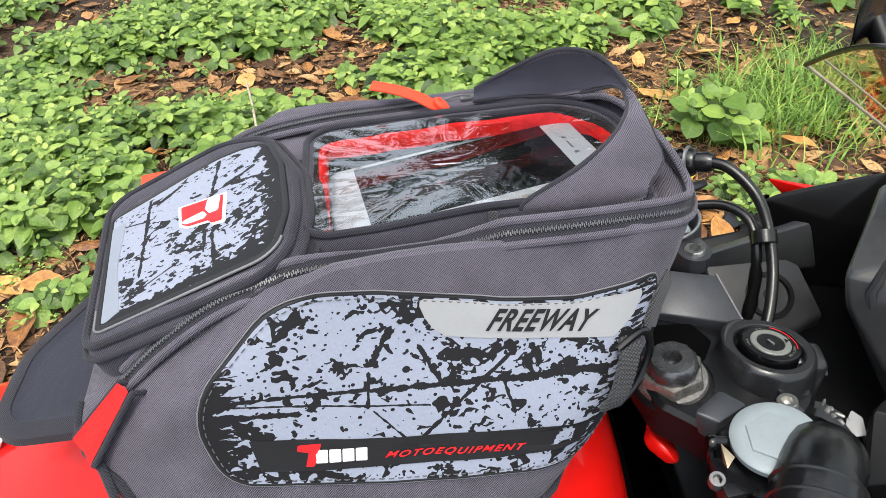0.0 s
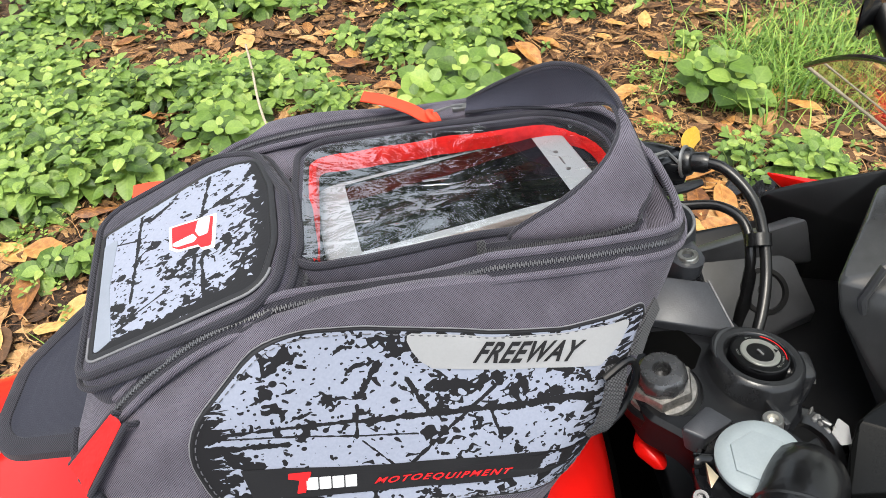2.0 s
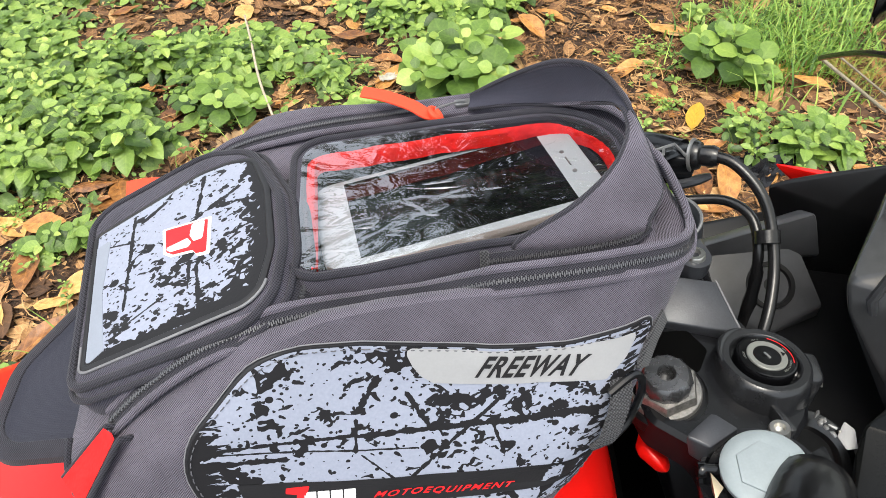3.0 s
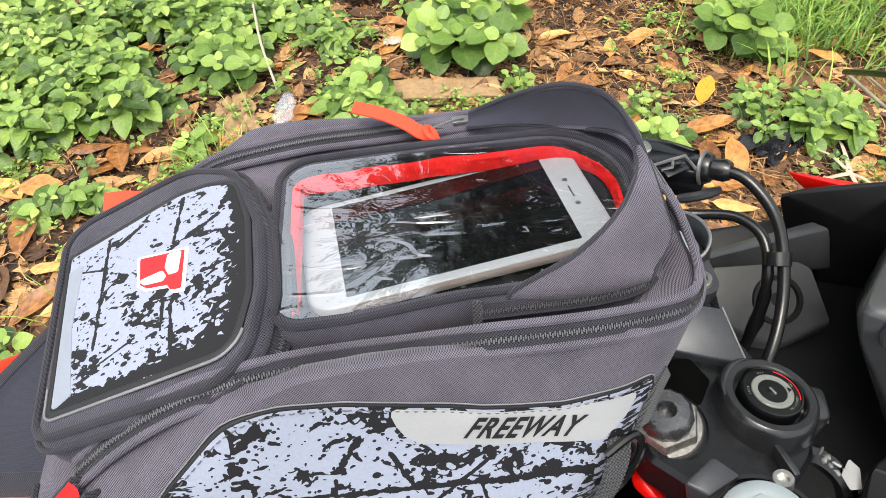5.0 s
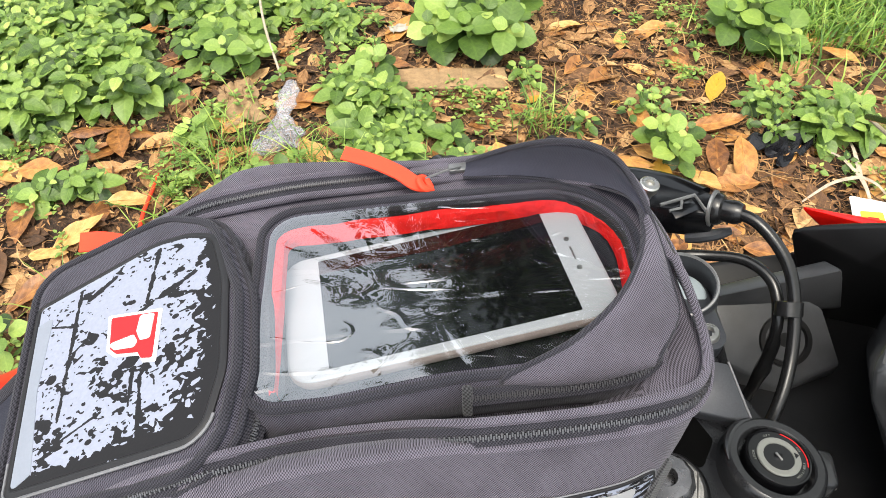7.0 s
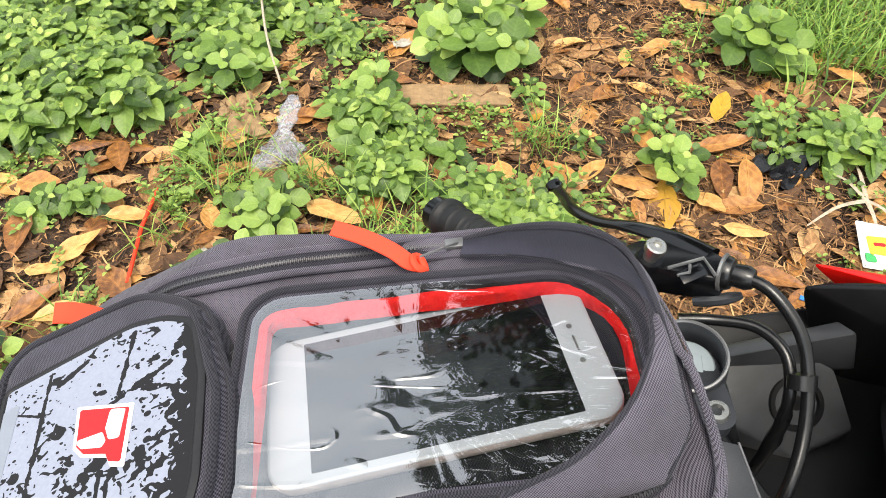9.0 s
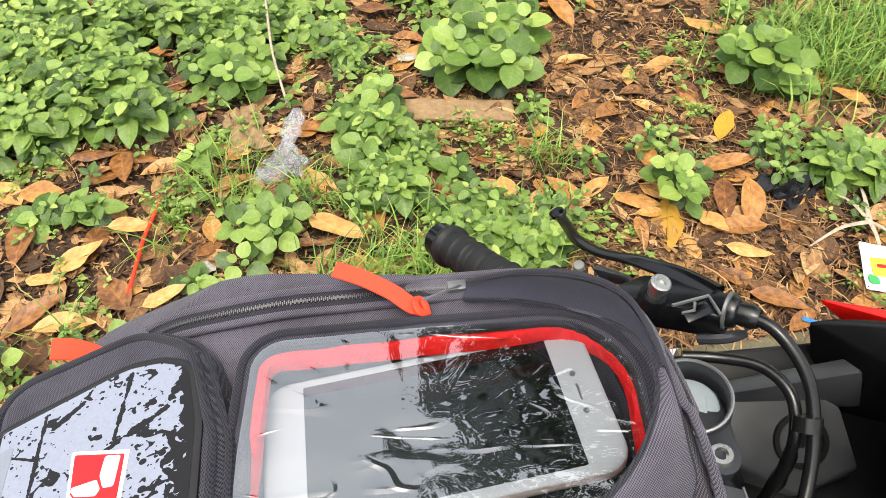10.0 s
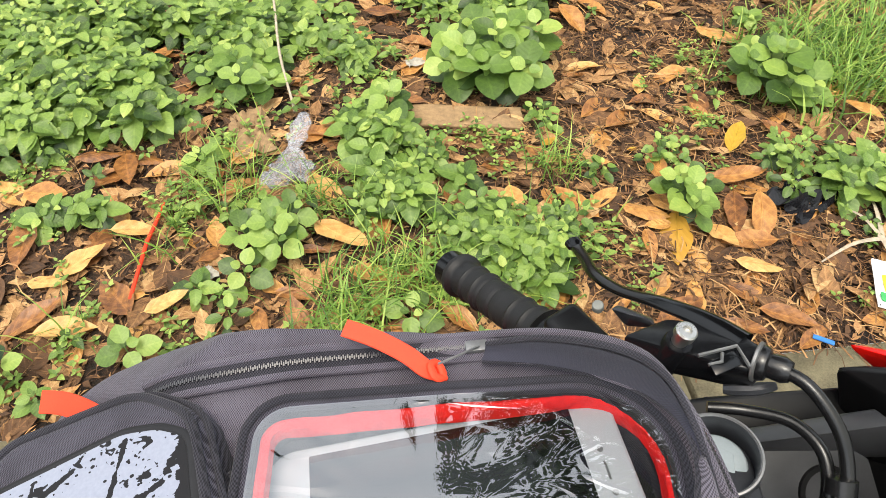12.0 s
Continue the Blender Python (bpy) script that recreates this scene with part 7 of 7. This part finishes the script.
def make_fallen_leaves():
    rnd = random.Random(3)
    first = ((-0.99, 2.41, 0.16, 37), (-0.26, 1.52, 0.21, -37), (-0.93, 1.50, 0.17, 88), (-1.01, 1.25, 0.18, 44), (-0.92, 1.22, 0.15, 13), (-1.13, 1.69, 0.16, -13), (-1.03, 1.86, 0.14, 8), (-0.93, 1.80, 0.17, -68),
             (-0.83, 1.55, 0.14, 7), (-0.68, 1.29, 0.12, 27), (0.60, 1.61, 0.14, -22), (0.86, 1.61, 0.18, -103), (0.93, 1.59, 0.18, -101), (0.80, 1.52, 0.13, -71), (0.87, 1.41, 0.14, -7), (0.89, 1.24, 0.15, -21),
             (0.67, 1.78, 0.17, -80), (0.91, 1.76, 0.16, 0), (1.08, 2.58, 0.18, -9), (1.42, 2.08, 0.15, -57), (0.53, 2.66, 0.18, -63), (-0.20, 2.73, 0.17, -10))
    second = ((-0.31, 1.93, 0.13, -35), (-0.37, 1.33, 0.11, -13), (0.26, 1.49, 0.17, -72), (0.31, 1.35, 0.14, -80), (1.04, 1.54, 0.14, 45), (-0.44, 1.24, 0.12, -66), (0.62, 2.05, 0.18, 38), (0.20, 1.84, 0.12, 8),
              (-0.60, 1.50, 0.15, 61), (-0.34, 1.49, 0.08, 0), (0.59, 1.49, 0.11, -86), (0.78, 1.22, 0.11, -27), (0.72, 1.44, 0.12, -80), (0.94, 1.19, 0.12, 36))
    for k, (x, y, ln, a) in enumerate(first + second):
        drop_leaf(x, y, ln, a, k, rnd, None, 0.016 if k < 22 else 0.0)
    for k, (x, y, ln, a) in enumerate(((0.67, 1.52, 0.19, -100), (0.96, 1.95, 0.17, 62), (1.17, 1.62, 0.07, -60), (0.36, 1.93, 0.06, 30), (0.41, 1.97, 0.05, -40), (0.62, 1.90, 0.04, 20), (0.30, 1.78, 0.05, 10))):
        drop_leaf(x, y, ln, a, k + 2, rnd, YELLOW, 0.016 if ln > 0.1 else 0.0)
    n = 0
    while n < 255:
        y = 0.95 + 3.6 * rnd.random() ** 1.4
        x = rnd.uniform(-1, 1) * (1.35 + 0.5 * (y - 1.1))
        if y < edge(x) + 0.05 or rnd.random() < 0.85 * green_cover(x, y):
            continue
        n += 1
        drop_leaf(x, y, rnd.uniform(0.08, 0.19), rnd.uniform(0, 360), rnd.randrange(8), rnd)


def make_leaf_litter():
    """Smaller and broken leaves between the large ones."""
    rnd = random.Random(17)
    data = [leaf_data(m) for m in DRY_LEAVES]
    bits = []
    while len(bits) < 4200:
        y = 0.6 + 4.6 * rnd.random() ** 1.3
        x = rnd.uniform(-3.5, 3.5) if len(bits) % 2 else rnd.uniform(-1.6, 1.8)
        if y < edge(x) + 0.03 or rnd.random() < 0.6 * green_cover(x, y):
            continue
        co, fc, own = rnd.choice(data)
        m = Matrix.Translation((x, y, lie(x, y) + rnd.uniform(0.003, 0.012))) @ pose(0, 0, 0, rnd.uniform(-14, 14), rnd.uniform(-14, 14), rnd.uniform(0, 360)) @ Matrix.Scale(rnd.uniform(0.22, 0.90), 4)
        bits.append((co, fc, m, own))
    tagged(scatter_mesh("leaf_litter", bits, DRY_BITS), "broken brown leaves strewn over soil", "litter", kind="stuff")


def make_crumbs():
    """Shreds of leaf, bark and twig that nobody could count."""
    rnd = random.Random(21)
    bits = []
    for k in range(52000):
        y = 0.6 + 4.2 * rnd.random() ** 1.4
        x = rnd.uniform(-3.5, 3.5) if k % 3 == 0 else rnd.uniform(-1.7, 1.9)
        if y < edge(x):
            continue
        ln = rnd.uniform(0.008, 0.042)
        w = ln * rnd.uniform(0.12, 0.6)
        co = [Vector((-ln / 2, 0, 0)), Vector((-ln * 0.1, -w / 2, 0.1 * ln)), Vector((ln / 2, rnd.uniform(-w, w) * 0.3, 0)), Vector((0.05 * ln, w / 2, 0.12 * ln))]
        m = Matrix.Translation((x, y, lie(x, y) + rnd.uniform(0.002, 0.012))) @ pose(0, 0, 0, rnd.uniform(-30, 30), rnd.uniform(-25, 25), rnd.uniform(0, 360))
        bits.append((co, [(0, 1, 2, 3)], m))
    for _ in range(8000):
        y = 1.15 + 2.6 * rnd.random() ** 1.3
        x = rnd.gauss(0.75, 0.45) if rnd.random() < 0.65 else rnd.uniform(-1.4, 1.6)
        ln, w, b = rnd.uniform(0.03, 0.13), rnd.uniform(0.0008, 0.0022), rnd.uniform(-0.02, 0.02)
        co = [Vector((f * ln, b * math.sin(f * 3) + e * w, 0.004 * math.sin(f * 5))) for f in (0, 0.33, 0.66, 1) for e in (-1, 1)]
        m = Matrix.Translation((x, y, lie(x, y) + rnd.uniform(0.004, 0.016))) @ pose(0, 0, 0, rnd.uniform(-40, 40), rnd.uniform(-8, 8), rnd.uniform(0, 360))
        bits.append((co, [(2 * k, 2 * k + 1, 2 * k + 3, 2 * k + 2) for k in range(3)], m))
    tagged(scatter_mesh("leaf_crumbs", bits, DRY_BITS), "brown shreds of leaf, bark and twig", "litter", kind="stuff")


def crumpled(name, size, m, material, amount, seed, label, category, n=14):
    """A crushed sheet of film."""
    bm = bmesh.new()
    rows = []
    for i in range(n + 1):
        row = []
        for j in range(n + 1):
            u, v = i / n - 0.5, j / n - 0.5
            p = Vector((u * size[0], v * size[1], 0))
            d = noise.noise_vector(Vector((u * 4 + seed, v * 4, seed)))
            row.append(m @ (p + Vector((d.x * amount, d.y * amount, abs(d.z) * amount * 1.6 + 0.004))))
        rows.append(row)
    loft(bm, rows, False)
    ob = part(name, bm, material)
    return tagged(ob, label, category)


def make_litter():
    sack = thing("plastic_bag", (-0.43, 1.80, 0.0), "crumpled clear plastic bag with a twisted neck on leaves", "plastic bag")
    for nm, spine in (("film_body", ((-0.49, 1.735, 0.016, 0.020, 0.010), (-0.470, 1.755, 0.025, 0.054, 0.018), (-0.44, 1.780, 0.030, 0.068, 0.024), (-0.425, 1.815, 0.036, 0.056, 0.024), (-0.432, 1.850, 0.050, 0.030, 0.018), (-0.432, 1.865, 0.052, 0.013, 0.010))),
                      ("twisted_neck", ((-0.432, 1.862, 0.052, 0.013, 0.010), (-0.428, 1.885, 0.060, 0.024, 0.014), (-0.424, 1.915, 0.070, 0.032, 0.018), (-0.418, 1.955, 0.082, 0.028, 0.016), (-0.410, 1.985, 0.090, 0.018, 0.006)))):
        mid = spline([p[:3] for p in spine], 26)
        wide = spline([(p[3], p[4], 0) for p in spine], 26)
        bm = bmesh.new()
        rings = []
        for k in range(26):
            ring = []
            for j in range(28):
                a = 2 * math.pi * j / 28
                q = mid[k] + Vector((math.cos(a) * wide[k].x, 0, math.sin(a) * wide[k].y))
                q += (0.25 * wide[k].x + 0.003) * noise.noise_vector(q * 38 + Vector((0, 0, 3)))
                ring.append(Vector((q.x, q.y, max(q.z, lie(q.x, q.y) + 0.004))))
            rings.append(ring)
        loft(bm, rings, True, True, True)
        film = part(nm, bm, FILM, sack)
        film.visible_shadow = False
    crumpled("paper_scrap", (0.13, 0.22), pose(-0.59, 1.98, 0.012, 0, 0, 15), BARK, 0.02, 1.1, "wet brown paper scrap among weeds", "paper scrap")
    bm = bmesh.new()
    block(bm, (0.37, 0.105, 0.014), pose(0.105, 2.07, 0.014, 2, 0, -3), 0.004, 2)
    bmesh.ops.subdivide_edges(bm, edges=bm.edges, cuts=5, use_grid_fill=True)
    for v in bm.verts:
        v.co += 0.010 * noise.noise_vector(v.co * 16) + 0.004 * noise.noise_vector(v.co * 55)
    tagged(part("wood_plank", bm, BARK), "short rotten wooden board lying in litter", "plank")
    bm = bmesh.new()
    tube(bm, [(-0.785, 1.66, 0.02), (-0.79, 1.50, 0.03), (-0.785, 1.31, 0.02)], 0.0055, 8)
    tagged(part("plastic_stick", bm, ORANGE), "thin orange plastic stick on soil", "stick")
    bm = bmesh.new()
    tube(bm, spline([(-0.64, 2.82, 0.10), (-0.58, 2.55, 0.13), (-0.53, 2.30, 0.10), (-0.46, 2.08, 0.03)], 24), 0.0045, 6)
    tagged(part("dry_stalk", bm, TWIG), "pale dry stalk leaning over weeds", "stalk")
    bm = bmesh.new()
    for a, ln in ((200, 0.20), (262, 0.16), (75, 0.20), (110, 0.15), (300, 0.12)):
        e = Vector((1.235 + ln * math.cos(radians(a)), 1.50 + ln * math.sin(radians(a)), 0.015))
        tube(bm, spline([(1.235, 1.50, 0.035), Vector((1.235, 1.50, 0.04)).lerp(e, 0.5) + Vector((0, 0.01, 0.012)), e], 10), [0.008 - 0.0006 * i for i in range(10)], 6, flat=0.4)
    tagged(part("dry_root", bm, TWIG), "pale forked dry root on litter", "root")
    crumpled("black_film_scrap", (0.20, 0.14), pose(1.10, 1.68, 0.012, 0, 0, 20), BLACK_FILM, 0.04, 8.1, "torn black plastic film among leaves", "plastic scrap", 16)
    # sweet wrapper
    pk = thing("sweet_wrapper", (1.19, 1.33, 0.01), "white yellow and green sweet wrapper on leaves", "wrapper")
    q = pose(1.195, 1.335, 0.03, 8, 6, -12)
    bm = bmesh.new()
    shape = dense(rounded([(-0.05, -0.075, 0.004), (0.05, -0.075, 0.004), (0.05, 0.075, 0.004), (-0.05, 0.075, 0.004)], 3), 0.012)
    padded(bm, shape, ((0, -0.002), (0, 0.0), (0.008, 0.003), (0.02, 0.006)), lambda u, v, h: q @ Vector((u, v, h + 0.003 * noise.noise(Vector((u * 40, v * 40, 0))))), True)
    wrap = part("film_sleeve", bm, WHITE_WRAP, pk, "white film sleeve")
    for nm, o, mat in (("yellow_print", [(-0.030, -0.035), (0.034, -0.030), (0.030, 0.030), (-0.034, 0.022)], YELLOW_WRAP), ("green_print", [(-0.044, -0.062), (-0.014, -0.060), (-0.016, -0.040), (-0.044, -0.030)], GREEN_WRAP), ("red_print", [(-0.018, -0.008), (0.016, -0.004), (0.016, 0.008), (-0.018, 0.004)], RED_INK)):
        bm = bmesh.new()
        h = 0.0105 if nm == "red_print" else 0.0092
        padded(bm, dense(rounded([(u, v, 0.006) for u, v in o], 4), 0.01), ((0, h - 0.001), (0.001, h)), lambda u, v, hh: q @ Vector((u, v, hh)))
        part(nm, bm, mat, pk)
    for x, y, ln, a in ((-0.80, 2.06, 0.08, 160), (0.955, 1.175, 0.05, 150)):
        bm = bmesh.new()
        block(bm, (ln, 0.014, 0.004), pose(x, y, 0.02, 5, 4, a), 0.001)
        tagged(part("plastic_chip", bm, BLUE), "small blue plastic chip on soil", "plastic scrap")
    crumpled("pale_scrap", (0.07, 0.05), pose(-0.07, 2.38, 0.015, 0, 0, 20), PALE_SCRAP, 0.012, 4.4, "small pale crumpled scrap on soil", "scrap", 8)
    crumpled("pale_scrap", (0.05, 0.03), pose(-0.60, 1.40, 0.015, 0, 0, -50), PALE_SCRAP, 0.012, 6.4, "small pale crumpled scrap on soil", "scrap", 8)


def make_tree(x, y, tall, crown, seed, label, sprays=200):
    """A roadside tree: tapered trunk, limbs, and a crown of leaf sprays with gaps."""
    rnd = random.Random(seed)
    tree = thing("tree", (x, y, lie(x, y) - 0.02), label, "tree", "trees along the verge")
    bm = bmesh.new()
    top = Vector((x + rnd.uniform(-0.3, 0.3), y + rnd.uniform(-0.3, 0.3), tall * 0.62))
    tube(bm, spline([(x, y, lie(x, y) - 0.02), (x + 0.05, y, tall * 0.25), top], 14), [0.24 - 0.010 * i for i in range(14)], 12)
    part("trunk", bm, TRUNK, tree)
    tips = []
    for k in range(9):
        a = 2 * math.pi * k / 9 + rnd.uniform(-0.3, 0.3)
        st = Vector((x, y, 0)).lerp(top, 0.0) + Vector((0.03, 0, tall * rnd.uniform(0.3, 0.6)))
        e = st + Vector((math.cos(a) * crown * rnd.uniform(0.5, 0.9), math.sin(a) * crown * rnd.uniform(0.5, 0.9), tall * rnd.uniform(0.08, 0.35)))
        bm = bmesh.new()
        line = spline([st, st.lerp(e, 0.5) + Vector((0, 0, 0.25)), e], 10)
        tube(bm, line, [0.09 - 0.008 * i for i in range(10)], 7)
        part("limb", bm, TRUNK, tree)
        tips += line[3:]
    tips += [top + Vector((0, 0, tall * 0.1 * k)) for k in range(3)]
    co, fc, own = leaf_data(LOWLEAF[0])
    blades = []
    for _ in range(sprays):
        c = rnd.choice(tips) + Vector((rnd.gauss(0, 0.5), rnd.gauss(0, 0.5), rnd.gauss(0, 0.4)))
        for _ in range(26):
            m = Matrix.Translation(c + Vector((rnd.gauss(0, 0.22), rnd.gauss(0, 0.22), rnd.gauss(0, 0.15)))) @ pose(0, 0, 0, rnd.uniform(-50, 30), rnd.uniform(-40, 40), rnd.uniform(0, 360)) @ Matrix.Scale(rnd.uniform(1.6, 2.6), 4)
            blades.append((co, fc, m, own))
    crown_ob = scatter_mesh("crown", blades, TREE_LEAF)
    crown_ob.parent, crown_ob.matrix_parent_inverse = tree, Matrix.Translation(-tree.location)


def make_trees():
    make_tree(1.9, 6.8, 12.0, 3.2, 1, "tall leafy roadside tree with a rough trunk", 900)
    make_tree(4.0, 8.4, 9.0, 3.1, 2, "tall leafy roadside tree with a rough trunk", 420)
    make_tree(8.0, 6.6, 7.0, 2.6, 4, "leafy roadside tree with a rough trunk")
    make_tree(-9.0, 7.6, 8.0, 2.8, 6, "tall leafy roadside tree with a rough trunk")
    make_tree(-2.2, 13.0, 11.5, 3.6, 7, "leafy tree behind the verge with a rough trunk")
    make_tree(-7.0, 13.5, 11.5, 3.6, 9, "leafy tree behind the verge with a rough trunk")
    make_tree(2.6, 14.0, 12.0, 3.6, 8, "leafy tree behind the verge with a rough trunk")


make_weeds()
make_trees()
make_cover()
make_grass()
make_sprigs()
make_fallen_leaves()
make_leaf_litter()
make_crumbs()
make_litter()
